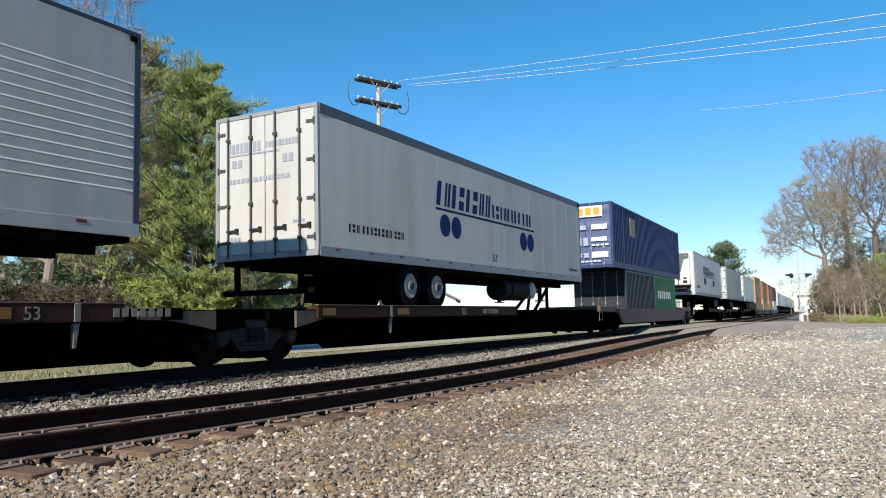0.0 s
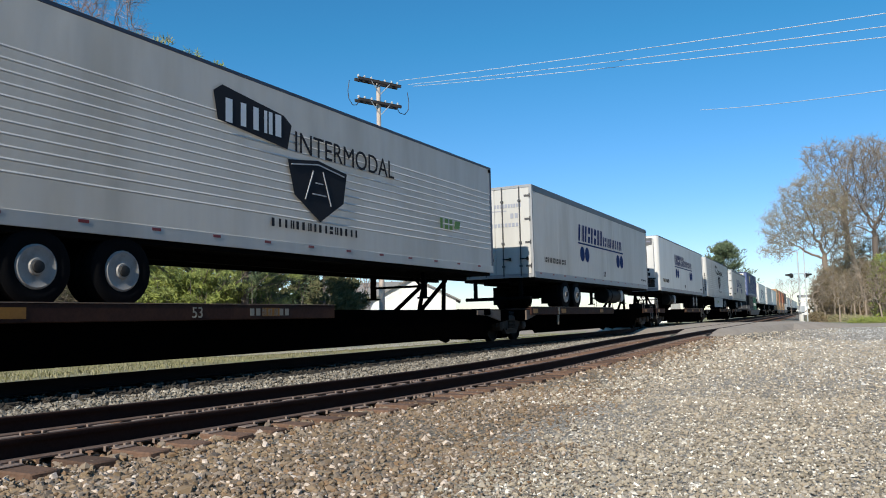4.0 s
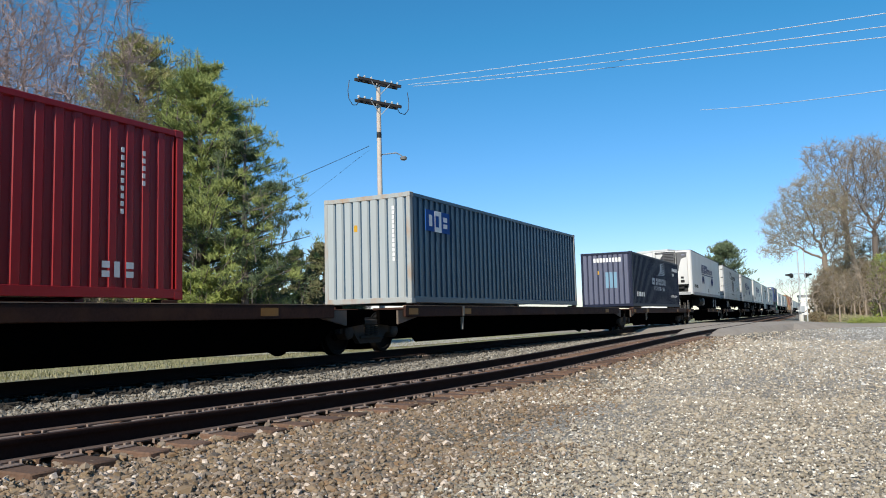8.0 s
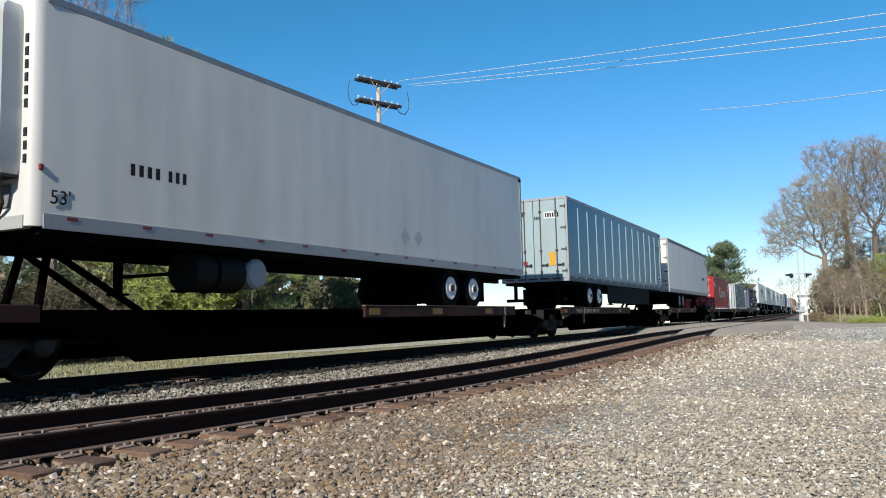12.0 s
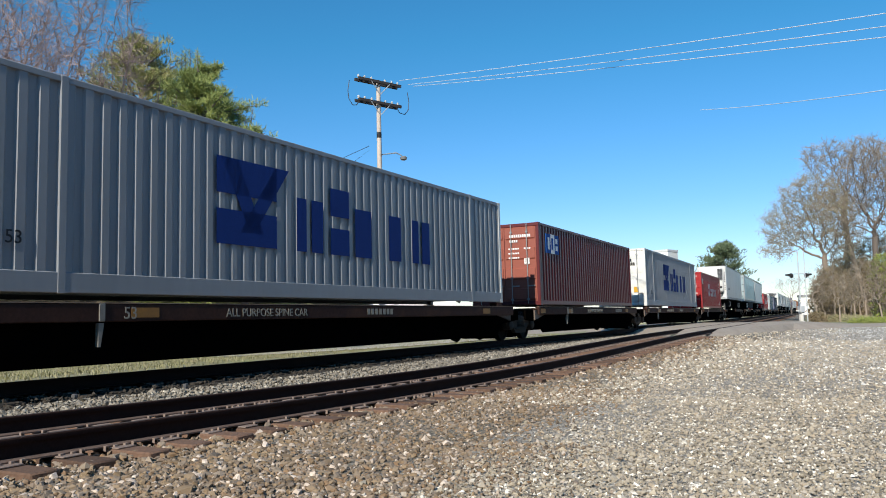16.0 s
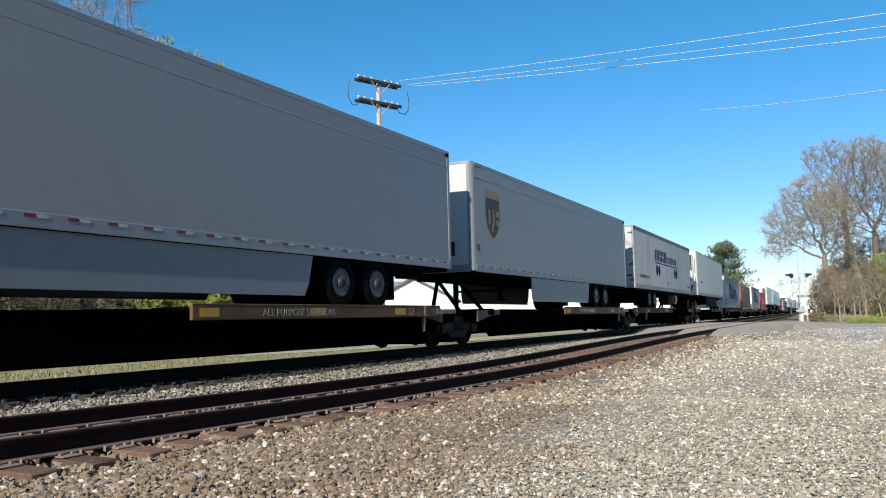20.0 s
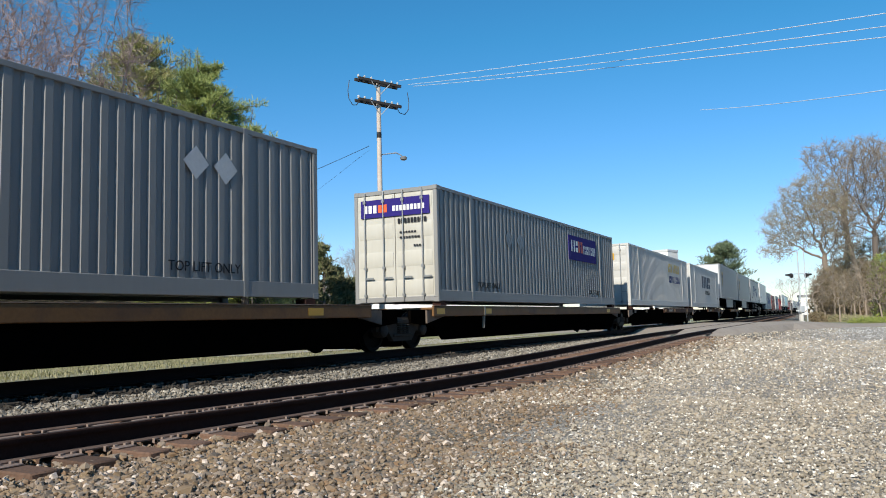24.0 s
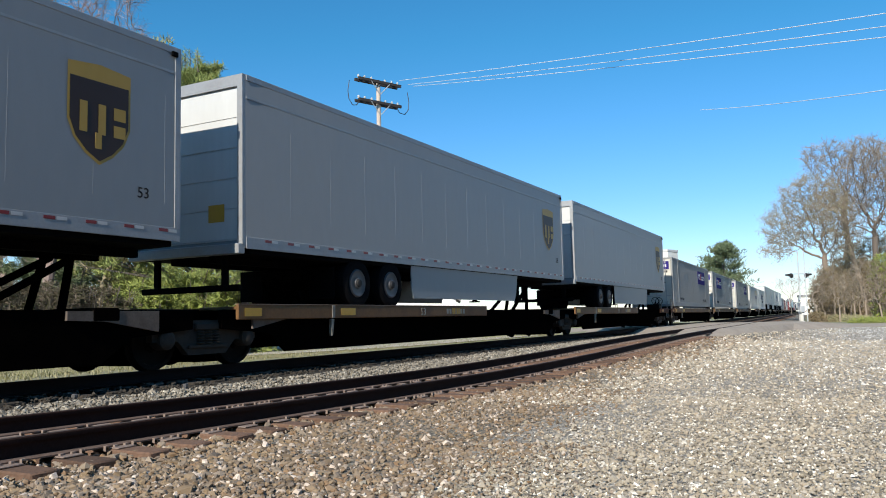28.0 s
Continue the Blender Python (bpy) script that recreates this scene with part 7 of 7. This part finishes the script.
pine("pine_tree", spot((245 - 784) / F, 30.0, G0), 12.9, 6.4, 22, 3000, "olive-green evergreen tangled with bare twigs", mat=many("olive_foliage", [(0.25, 0.25, 0.085), (0.38, 0.36, 0.14), (0.22, 0.26, 0.08), (0.42, 0.35, 0.18)], 0.85, 0), size=0.18, per=18, shape_pow=0.42, wide=0.07)
pine("pine_tree", spot((432 - 784) / F, 26.0, G0), 7.5, 4.2, 26, 560, "dark blue-green pine with open tiers of boughs", mat=many("dark_pine_needles", [(0.045, 0.07, 0.04), (0.085, 0.12, 0.06), (0.14, 0.18, 0.08), (0.06, 0.09, 0.05)], 0.85, 0), size=0.17, per=20, low=0.14, shape_pow=0.45, whorl=True, wide=0.07)
# bare trees at the edge of the wood; lobes: centre, radius across, radius up
ACROSS = Vector((math.cos(YAW), math.sin(YAW), 0))


def leaning(across, up):
    return (ACROSS.x * across, ACROSS.y * across, up)


def lobe(across, up, rx, rz, deep=0.0):
    return (ACROSS.x * across - ACROSS.y * deep, ACROSS.y * across + ACROSS.x * deep, up, rx, rz)


PINK_BARK = surf("pinkish_grey_bark", (0.27, 0.205, 0.185), 0.95, var=0.35, scale=5, bump=0.4)
PINK_TWIG = many("pinkish_twigs", [(0.30, 0.225, 0.225), (0.46, 0.345, 0.335), (0.38, 0.285, 0.27)], 0.95, 0)
TAN_TWIG = many("tan_twigs", [(0.27, 0.225, 0.13), (0.42, 0.35, 0.21), (0.33, 0.29, 0.15)], 0.95, 0)
wild_tree("bare_tree", spot((70 - 784) / F, 24.0, G0), "bare pinkish-grey tree with crooked limbs and fine twigs", 31, [leaning(0, -0.3), leaning(0.0, 0.9), leaning(0.15, 2.0), leaning(0.3, 3.2)],
          [lobe(-0.4, 9.2, 2.4, 4.0), lobe(1.6, 9.8, 1.8, 3.4), lobe(-1.9, 6.5, 1.8, 2.6), lobe(1.2, 5.8, 1.4, 1.8)], 1500, 0.22, 0.16, 0.014, PINK_BARK, PINK_TWIG, 6, 0.4, 0.0048, 0.16)
wild_tree("bare_tree", spot((-75 - 784) / F, 25.0, G0), "bare pinkish-grey tree with crooked limbs and fine twigs", 32, [leaning(0, -0.3), leaning(0.1, 1.0), leaning(0.3, 2.2)],
          [lobe(0.9, 8.8, 2.8, 4.2), lobe(1.9, 5.6, 1.9, 2.3), lobe(-1.8, 7.0, 2.0, 3.5)], 1500, 0.22, 0.17, 0.014, PINK_BARK, PINK_TWIG, 6, 0.42, 0.0048, 0.16)
wild_tree("bare_tree", spot((175 - 784) / F, 25.5, G0), "bare tan tree with a tangle of drooping twigs", 33, [leaning(0, -0.3), leaning(-0.1, 1.2), leaning(0.1, 2.6)],
          [lobe(0.5, 7.0, 1.7, 2.6), lobe(1.2, 5.0, 1.5, 1.8), lobe(-0.5, 4.6, 1.3, 1.6)], 900, 0.2, 0.085, 0.009, surf("tan_bark", (0.30, 0.25, 0.16), 0.95, var=0.3, scale=5, bump=0.4), TAN_TWIG, 6, 0.42, 0.0048, 0.25)
wild_tree("bare_tree", spot((10 - 784) / F, 34.0, G0), "bare grey tree behind the brush", 34, [leaning(0, -0.3), leaning(0.1, 1.5), leaning(-0.1, 3.4)],
          [lobe(0.5, 10.0, 3.4, 4.8), lobe(-2.0, 7.0, 2.2, 3.0)], 1000, 0.32, 0.17, 0.015, PINK_BARK, PINK_TWIG, 6, 0.55, 0.006, 0.16)
# brush and young shrubs below
for k, (px, d, w, h, mat, lab, n) in enumerate((
        (30, 22.0, 5.5, 2.5, DARK_BRUSH, "tangled brown brush with dry stems", 420), (150, 23.5, 4.5, 2.4, DARK_BRUSH, "tangled brown brush with dry stems", 380),
        (-80, 20.0, 5.0, 2.6, DARK_BRUSH, "tangled brown brush with dry stems", 380),
        (250, 25.0, 3.8, 2.6, YOUNG_LEAF, "yellow-green shrub with fresh spring leaves", 360), (335, 25.5, 4.0, 2.8, YOUNG_LEAF, "yellow-green shrub with fresh spring leaves", 380),
        (420, 27.0, 3.6, 2.4, NEEDLE, "dark green shrub beneath the pine", 320), (70, 26.0, 6.0, 3.4, DARK_NEEDLE, "dark green undergrowth at the edge of the wood", 380))):
    shrub("shrub", spot((px - 784) / F, d, -0.55), w, h, 40 + k, n, mat, lab, size=0.15, per=26, stems=60, wide=0.07 if mat is DARK_BRUSH else 0.11)
for k, (px, h) in enumerate(((490, 3.6), (522, 4.6), (548, 4.0), (572, 4.9), (600, 3.5), (622, 2.7))):
    pine("cedar_tree", spot((px - 784) / F, 44.0 + 2 * (k % 3), -0.6), h + 1.0, 2.3, 60 + k, 420, "grey-green cedar shrub beyond the track", mat=many("cedar_%s" % "abcdef"[k], [(0.07, 0.085, 0.035), (0.13, 0.135, 0.06), (0.17, 0.15, 0.08)], 0.9, 0), size=0.26, per=10, low=0.02, shape_pow=0.5)
bare_tree("bare_tree", spot((640 - 784) / F, 58.0, -0.6), 7.5, 70, 5, twig=BUD_TWIG)
bare_tree("bare_tree", spot((618 - 784) / F, 64.0, -0.6), 7.0, 71, 4, twig=BUD_TWIG)


# utility pole with cross-arms, street lamp and wires
def utility_pole(where, height):
    t = thing("utility_pole", "weathered wooden utility pole with two cross-arms and a street lamp", "utility pole")
    t.location = where
    part("pole", Shape().lathe((0, 0, 0), "z", [(-0.4, 0.145), (height * 0.5, 0.125), (height, 0.10)], 12), POLE_WOOD, t)
    part("dark_band", Shape().lathe((0, 0, height - 2.75), "z", [(0, 0.118), (0.28, 0.117)], 12), BLACK, t)
    ang = math.radians(-8)
    ux, uy = math.cos(ang), math.sin(ang)
    for z in (height - 0.04, height - 1.06):
        for off in (-0.16, 0.16):
            arm = Shape().box(-1.25, 1.25, off - 0.05, off + 0.05, z - 0.07, z + 0.07, 0.01)
            part("cross_arm", arm, surf("dark_arm_wood", (0.035, 0.03, 0.03), 0.9, var=0.2), t)
        for x in (-0.55, 0.55):
            part("arm_brace", Shape().tube((x, -0.2, z - 0.02), (0, -0.16, z - 0.6), 0.02, n=5), GALV, t)
        for x in (-1.15, -0.8, -0.4, 0.4, 0.8, 1.15):
            part("insulator", Shape().lathe((x, 0, z + 0.07), "z", [(0, 0.03), (0.04, 0.06), (0.08, 0.04), (0.12, 0.06), (0.17, 0.02)], 8), surf("pale_insulator", (0.6, 0.6, 0.58), 0.3), t)
    for x0, x1 in ((-1.1, -1.75), (1.1, 1.85)):
        pts = [(x0, 0, height - 1.1), (x0 * 1.15, 0, height - 1.32), (x1 * 0.85, 0, height - 1.36), (x1 * 0.97, 0, height - 1.1), (x1, 0, height - 0.7), (x1 * 0.95, 0, height - 0.2)]
        s = Shape()
        for a, b in zip(pts, pts[1:]):
            s.tube(a, b, 0.018, n=5)
        part("jumper_wire", s, DARK_WIRE, t)
    lamp = part("lamp_arm", Shape().tube((0.1, 0, height - 3.55), (1.0, 0, height - 3.35), 0.03).tube((1.0, 0, height - 3.35), (1.35, 0, height - 3.45), 0.03), GALV, t)
    part("lamp_head", Shape().lathe((1.45, 0, height - 3.55), "z", [(-0.12, 0.08), (-0.08, 0.16), (0.02, 0.18), (0.08, 0.1)], 12), surf("lamp_grey", (0.2, 0.21, 0.22), 0.4), lamp)
    t.rotation_euler = (0, 0, math.radians(28.6 + 40))
    return t


POLE = spot((674 - 784) / F, 37.0, -0.6)
PH = 12.77
utility_pole(POLE, PH)


def wire(name, a, b, sag, mat, label, r=0.007, n=14):
    s = Shape()
    a, b = Vector(a), Vector(b)
    d = (b - a).normalized()
    u = d.cross(Vector((0, 0, 1))).normalized()
    w = u.cross(d)
    pts = [a.lerp(b, k / n) - Vector((0, 0, sag * 4 * (k / n) * (1 - k / n))) for k in range(n + 1)]
    s.rings([[p + u * r, p + w * r, p - u * r, p - w * r] for p in pts])
    tagged(new(name, s.mesh(name, mat)), label, "wire", "overhead wires")


def house(where, w, d, h, roof_h, turn, label, wall=None, windows=3):
    t = thing("house", label, "house", "buildings beyond the track")
    t.location = where
    t.rotation_euler = (0, 0, turn)
    part("wall", Shape().box(-w / 2, w / 2, -d / 2, d / 2, -0.3, h, 0.02).rings([[(-w / 2, -d / 2, h), (-w / 2, d / 2, h), (-w / 2, 0, h + roof_h)], [(w / 2, -d / 2, h), (w / 2, d / 2, h), (w / 2, 0, h + roof_h)]]), wall or WALL_WHITE, t)
    for s in (-1, 1):
        part("roof", Shape().rings([[(x, s * (d / 2 + 0.35), h - 0.22), (x, s * (d / 2 + 0.35), h - 0.10), (x, 0, h + roof_h + 0.12), (x, 0, h + roof_h)] for x in (-w / 2 - 0.3, w / 2 + 0.3)]), ROOF_GREY, t)
    for k in range(windows):
        x = -w / 2 + w * (k + 0.5) / windows
        wd = part("window", Shape().box(x - 0.45, x + 0.45, -d / 2 - 0.05, -d / 2 - 0.004, 1.0, 2.1, 0.01), WALL_WHITE, t)
        part("pane", Shape().box(x - 0.38, x + 0.38, -d / 2 - 0.06, -d / 2 - 0.052, 1.07, 2.03), GLASS_DARK, wd)
    return t


house(spot((733 - 784) / F, 62.0, -0.7), 7.0, 6.4, 2.9, 1.6, radians(-62), "white house with a grey shingle roof beyond the track")
house(spot((640 - 784) / F, 72.0, -0.7), 11.0, 8.0, 2.6, 2.2, radians(20), "white house with a low grey roof beyond the track")


def block_building(where, w, d, h, turn):
    t = thing("flat_roofed_building", "tall white flat-roofed building beyond the train", "building", "buildings beyond the track")
    t.location = where
    t.rotation_euler = (0, 0, turn)
    part("wall", Shape().box(-w / 2, w / 2, -d / 2, d / 2, -0.4, h, 0.03), WALL_WHITE, t)
    part("parapet", Shape().box(-w / 2 - 0.04, w / 2 + 0.04, -d / 2 - 0.04, d / 2 + 0.04, h, h + 0.3, 0.03), surf("pale_parapet", (0.55, 0.56, 0.57), 0.7), t)
    for z in (1.0, 4.0, 6.6):
        for x in (-w / 4, w / 4):
            wd = part("window", Shape().box(x - 0.4, x + 0.4, -d / 2 - 0.05, -d / 2 - 0.004, z, z + 1.1, 0.01), WALL_WHITE, t)
            part("pane", Shape().box(x - 0.33, x + 0.33, -d / 2 - 0.06, -d / 2 - 0.052, z + 0.08, z + 1.02), GLASS_DARK, wd)


block_building(spot((1164 - 784) / F, 95.0, -0.7), 4.1, 2.5, 8.75, radians(-16))


# far trees on the other side
pine("broad_pine", spot((1281 - 784) / F, 112.0, -1.0), 11.8, 8.4, 80, 900, "dark broad-crowned pine far behind the train", mat=DARK_NEEDLE, size=0.42, per=8, low=0.35, shape_pow=0.4)
bare_tree("bare_tree", spot((1395 - 784) / F, 230.0, -1.0), 13.0, 81, 5, twig=BUD_TWIG)

# ---- beyond the crossing, on the near side ----
GNARLED = surf("gnarled_bark", (0.235, 0.185, 0.145), 0.95, var=0.35, scale=3, bump=0.4)
GREY_TWIG = many("grey_brown_twigs", [(0.25, 0.205, 0.16), (0.38, 0.32, 0.255), (0.31, 0.26, 0.20)], 0.95, 0)
SOFT_BUD = many("tan_green_buds", [(0.36, 0.30, 0.19), (0.34, 0.33, 0.18), (0.40, 0.31, 0.22)], 0.9, 0)
wild_tree("bare_tree", spot((1462 - 784) / F, 80.0, -0.5), "broad budding tree with a long low branch by the crossing", 90, [leaning(0, -0.4), leaning(0.05, 2.0), leaning(-0.1, 4.2), leaning(-0.15, 6.2)],
          [lobe(-1.0, 11.4, 3.9, 3.9), lobe(-3.9, 9.4, 2.6, 2.8), lobe(-4.9, 7.4, 2.0, 1.2), lobe(1.4, 8.4, 2.0, 2.8)], 1500, 0.34, 0.26, 0.024, GNARLED, GREY_TWIG, 6, 0.6, 0.0115, 0.18, 4, SOFT_BUD, 0.050)
wild_tree("bare_tree", spot((1528 - 784) / F, 82.0, -0.5), "tall bare tree with a crooked leaning trunk by the crossing", 91, [leaning(0, -0.4), leaning(-0.1, 2.5), leaning(-0.7, 5.0), leaning(-1.3, 7.6), leaning(-1.6, 10.0), leaning(-1.7, 12.0)],
          [lobe(-3.2, 17.0, 3.0, 2.2), lobe(0.8, 17.4, 2.8, 2.3), lobe(-1.4, 13.6, 3.2, 2.8)], 1200, 0.34, 0.26, 0.024, GNARLED, GREY_TWIG, 6, 0.55, 0.0115, 0.26)
wild_tree("bare_tree", spot((1552 - 784) / F, 78.0, -0.5), "tall bare tree with dark crooked limbs by the crossing", 92, [leaning(0, -0.4), leaning(0.1, 3.0), leaning(-0.1, 6.0), leaning(0.0, 8.4)],
          [lobe(-0.2, 14.8, 3.2, 3.8), lobe(-2.3, 10.6, 2.4, 2.6), lobe(2.0, 12.0, 2.6, 3.8)], 1300, 0.34, 0.28, 0.024, surf("dark_gnarled_bark", (0.13, 0.105, 0.09), 0.95, var=0.3, scale=3, bump=0.4), GREY_TWIG, 5, 0.55, 0.0105, 0.26)
wild_tree("bare_tree", spot((1606 - 784) / F, 82.0, -0.5), "tall bare tree with fine twigs by the crossing", 93, [leaning(0, -0.4), leaning(0.1, 3.0), leaning(-0.2, 6.0)],
          [lobe(-1.0, 14.5, 3.4, 5.0), lobe(-1.8, 8.5, 2.0, 2.6)], 1000, 0.36, 0.24, 0.024, GNARLED, GREY_TWIG, 5, 0.6, 0.011, 0.22)
wild_tree("bare_tree", spot((1490 - 784) / F, 96.0, -0.5), "pale bare tree deeper in the wood by the crossing", 94, [leaning(0, -0.4), leaning(0.1, 3.0), leaning(0.3, 6.0)],
          [lobe(0.4, 11.5, 3.2, 4.6), lobe(1.0, 6.5, 2.4, 2.4)], 1000, 0.4, 0.2, 0.026, GNARLED, GREY_TWIG, 5, 0.65, 0.012, 0.2)
THICKET = many("brown_thicket", [(0.175, 0.125, 0.08), (0.27, 0.20, 0.125), (0.225, 0.185, 0.09), (0.32, 0.245, 0.165), (0.21, 0.19, 0.085)], 0.9, 0)
rnd = random.Random(9)
for k in range(15):
    px = 1442 + k * 9.5
    h = rnd.uniform(4.0, 7.0)
    wild_tree("thicket_tree", spot((px - 784) / F, rnd.uniform(72, 84), -0.5), "thin brown sapling in the thicket by the crossing", 130 + k, [(0, 0, -0.3), (rnd.uniform(-0.2, 0.2), 0, h * 0.25)],
              [lobe(rnd.uniform(-0.4, 0.4), h * 0.62, h * 0.24, h * 0.38)], 110, 0.32, 0.075, 0.016, PALE_BARK, GREY_TWIG, 3, 0.5, 0.012, 0.35, 2, THICKET, 0.055, cat="sapling")
for k, (px, d, w, h, mat, n) in enumerate(((1446, 80, 2.6, 3.6, THICKET, 240), (1460, 79, 2.8, 5.2, THICKET, 300), (1478, 82, 3.6, 5.6, THICKET, 340), (1500, 84, 3.6, 5.4, THICKET, 340), (1520, 83, 3.6, 6.6, THICKET, 360), (1542, 82, 3.4, 6.0, THICKET, 340), (1562, 73, 2.6, 6.2, YOUNG_LEAF, 170), (1578, 76, 3.0, 5.6, THICKET, 300), (1440, 74, 1.8, 0.9, THICKET, 90), (1478, 74, 2.6, 0.55, PALE_GRASS, 110), (1512, 72, 3.2, 0.5, PALE_GRASS, 130), (1535, 67, 3.6, 0.30, YOUNG_LEAF, 150), (1570, 65, 3.4, 0.35, YOUNG_LEAF, 150), (1488, 93, 4.2, 7.2, THICKET, 400), (1516, 95, 4.6, 9.0, THICKET, 460), (1548, 94, 4.6, 9.8, THICKET, 480), (1580, 92, 4.6, 9.6, THICKET, 460), (1606, 90, 4.0, 9.0, THICKET, 380))):
    shrub("shrub", spot((px - 784) / F, d, -0.5), w, h, 110 + k, n, mat, "short green grass at the foot of the thicket" if h < 0.4 else "yellow-green leafy shrub by the crossing" if mat is YOUNG_LEAF else "dry pale grass at the foot of the thicket" if mat is PALE_GRASS else "brown thicket beneath the trees by the crossing", size=0.24, per=15, stems=30, wide=0.09)


def crossing_signal(where):
    t = thing("crossing_signal", "grey railway crossing signal mast with black lamps on a white base", "crossing signal")
    t.location = where
    part("base", Shape().box(-0.20, 0.20, -0.20, 0.20, -0.2, 0.30, 0.04).box(-0.13, 0.13, -0.13, 0.13, 0.30, 0.80, 0.03), CONCRETE, t)
    part("mast", Shape().lathe((0, 0, 0), "z", [(0.7, 0.055), (5.7, 0.045)], 12), GALV, t)
    part("second_mast", Shape().lathe((0.355, -0.277, 0), "z", [(0.0, 0.04), (5.75, 0.035)], 10), GALV, t)
    part("top_arm", Shape().tube((-0.60, 0.47, 5.68), (0.05, 0, 5.68), 0.03), GALV, t)
    for sgn in (-1, 1):
        b = part("crossbuck_board", Shape().box(-0.26, 0.26, -0.02, 0.02, -0.035, 0.035, 0.01), WALL_WHITE, t, m=pose(0, -0.12, 1.85, 0, sgn * 40, 0))
    arm = part("lamp_arm", Shape().tube((-0.80, 0, 3.95), (0.80, 0, 3.95), 0.035), GALV, t)
    for x, turn in ((-0.62, -100), (0.62, 30)):
        l = part("signal_lamp", Shape().lathe((0, 0, 0), "y", [(-0.06, 0.19), (0.0, 0.20), (0.03, 0.19), (0.12, 0.10)], 20), BLACK, arm, m=pose(x, 0, 3.82, 0, 0, turn))
        part("lamp_hood", Shape().prism([(-0.46, 0.02), (-0.42, 0.13), (-0.04, 0.15), (-0.04, -0.10), (-0.20, -0.02)], -0.12, 0.12), BLACK, l)
    part("gate_arm", Shape().box(-0.45, 0.4, -0.06, -0.02, 1.05, 1.13, 0.01), WALL_WHITE, t)
    part("gate_box", Shape().box(-0.2, 0.2, -0.25, 0.15, 0.95, 1.45, 0.03), GALV, t)
    t.rotation_euler = (0, 0, radians(38))


crossing_signal(spot((1412 - 784) / F, 61.0, -0.42))
tagged(part("sign_post", Shape().box(-0.09, 0.09, -0.05, 0.05, -0.2, 1.25, 0.01), WALL_WHITE, None), "leaning white post at the edge of the road", "post")
bpy.data.objects["sign_post"].location = spot((1564 - 784) / F, 55.0, -0.42)
bpy.data.objects["sign_post"].rotation_euler = (0, radians(12), 0)
line_sign = thing("line_sign", "small white board on a thin post beside the line", "sign")
line_sign.location = spot((1442 - 784) / F, 82.0, -0.45)
part("post", Shape().lathe((0, 0, 0), "z", [(-0.2, 0.04), (2.6, 0.035)], 8), GALV, line_sign)
part("board", Shape().box(-0.42, 0.42, -0.08, -0.04, 0.85, 1.25, 0.02), WALL_WHITE, line_sign)
part("footing", Shape().box(-0.22, 0.22, -0.2, 0.2, -0.2, 0.25, 0.03), CONCRETE, line_sign)
house(spot((1424 - 784) / F, 210.0, -1.0), 4.0, 5.0, 5.6, 0.2, radians(8), "white building far down the line")

for x, y in ((-8.72, 6.4), (-8.52, 8.0)):
    st = thing("marker_stake", "short dull grey stake standing in the ballast beside the rail", "stake", "stakes in the ballast")
    st.location = (x, y, 0)
    dull = surf("dull_grey_stake", (0.09, 0.09, 0.095), 0.7, var=0.2)
    part("stake", Shape().box(-0.022, 0.022, -0.022, 0.022, -0.45, -0.20, 0.006), dull, st)
    part("stake_cap", Shape().box(-0.03, 0.03, -0.03, 0.03, -0.20, -0.15, 0.008), dull, st)

# overhead wires
def seen(px, py, depth):
    return STILL @ Vector(((px - 784) / F * depth, (441 - py) / F * depth, -depth))


for ax, ay, ad, by in ((706, 143, 37.4, 20), (722, 150, 38.0, 43), (732, 153, 38.4, 62)):
    a, b = seen(ax, ay, ad), seen(1568, by, 20.0)
    wire("overhead_wire", a, a + (b - a) * 1.2, 0.10, WIRE, "thin pale overhead wire crossing the sky", 0.011)
b1, b2 = STILL @ Vector(((1240 - 784) / F * 45, (441 - 195) / F * 45, -45)), STILL @ Vector(((1600 - 784) / F * 26, (441 - 155) / F * 26, -26))
wire("overhead_wire", b1, b2, 0.1, WIRE, "thin pale overhead wire crossing the sky", 0.014)
for py, qx, qy in ((259, 380, 372), (266, 380, 470)):
    a = STILL @ Vector(((653 - 784) / F * 37, (441 - py) / F * 37, -37))
    b = STILL @ Vector(((qx - 784) / F * 44, (441 - qy) / F * 44, -44))
    wire("service_wire", a, b, 0.1, DARK_WIRE, "dark sagging service wire from the pole", 0.014 if py == 259 else 0.006)


# ---- motion of the train ----
def train_pose(u, length, t):
    y = u + SPEED * t
    dx = bend(y + length) - bend(y)
    m = Matrix.Translation((TRAIN_X + bend(y), y, 0.0)) @ Matrix.Rotation(math.atan2(-dx, length), 4, "Z")
    return m


def motions():
    for ob, u, length in MOVING:
        times = {0.0, 28.0}
        k = 0.0
        while k < 28.0:
            if -length - 14 < u + SPEED * k < BEND_END + 14:
                times.add(round(k, 1))
            k += 0.5
        walk(ob, [(t, train_pose(u, length, t)) for t in sorted(times)])


motions()
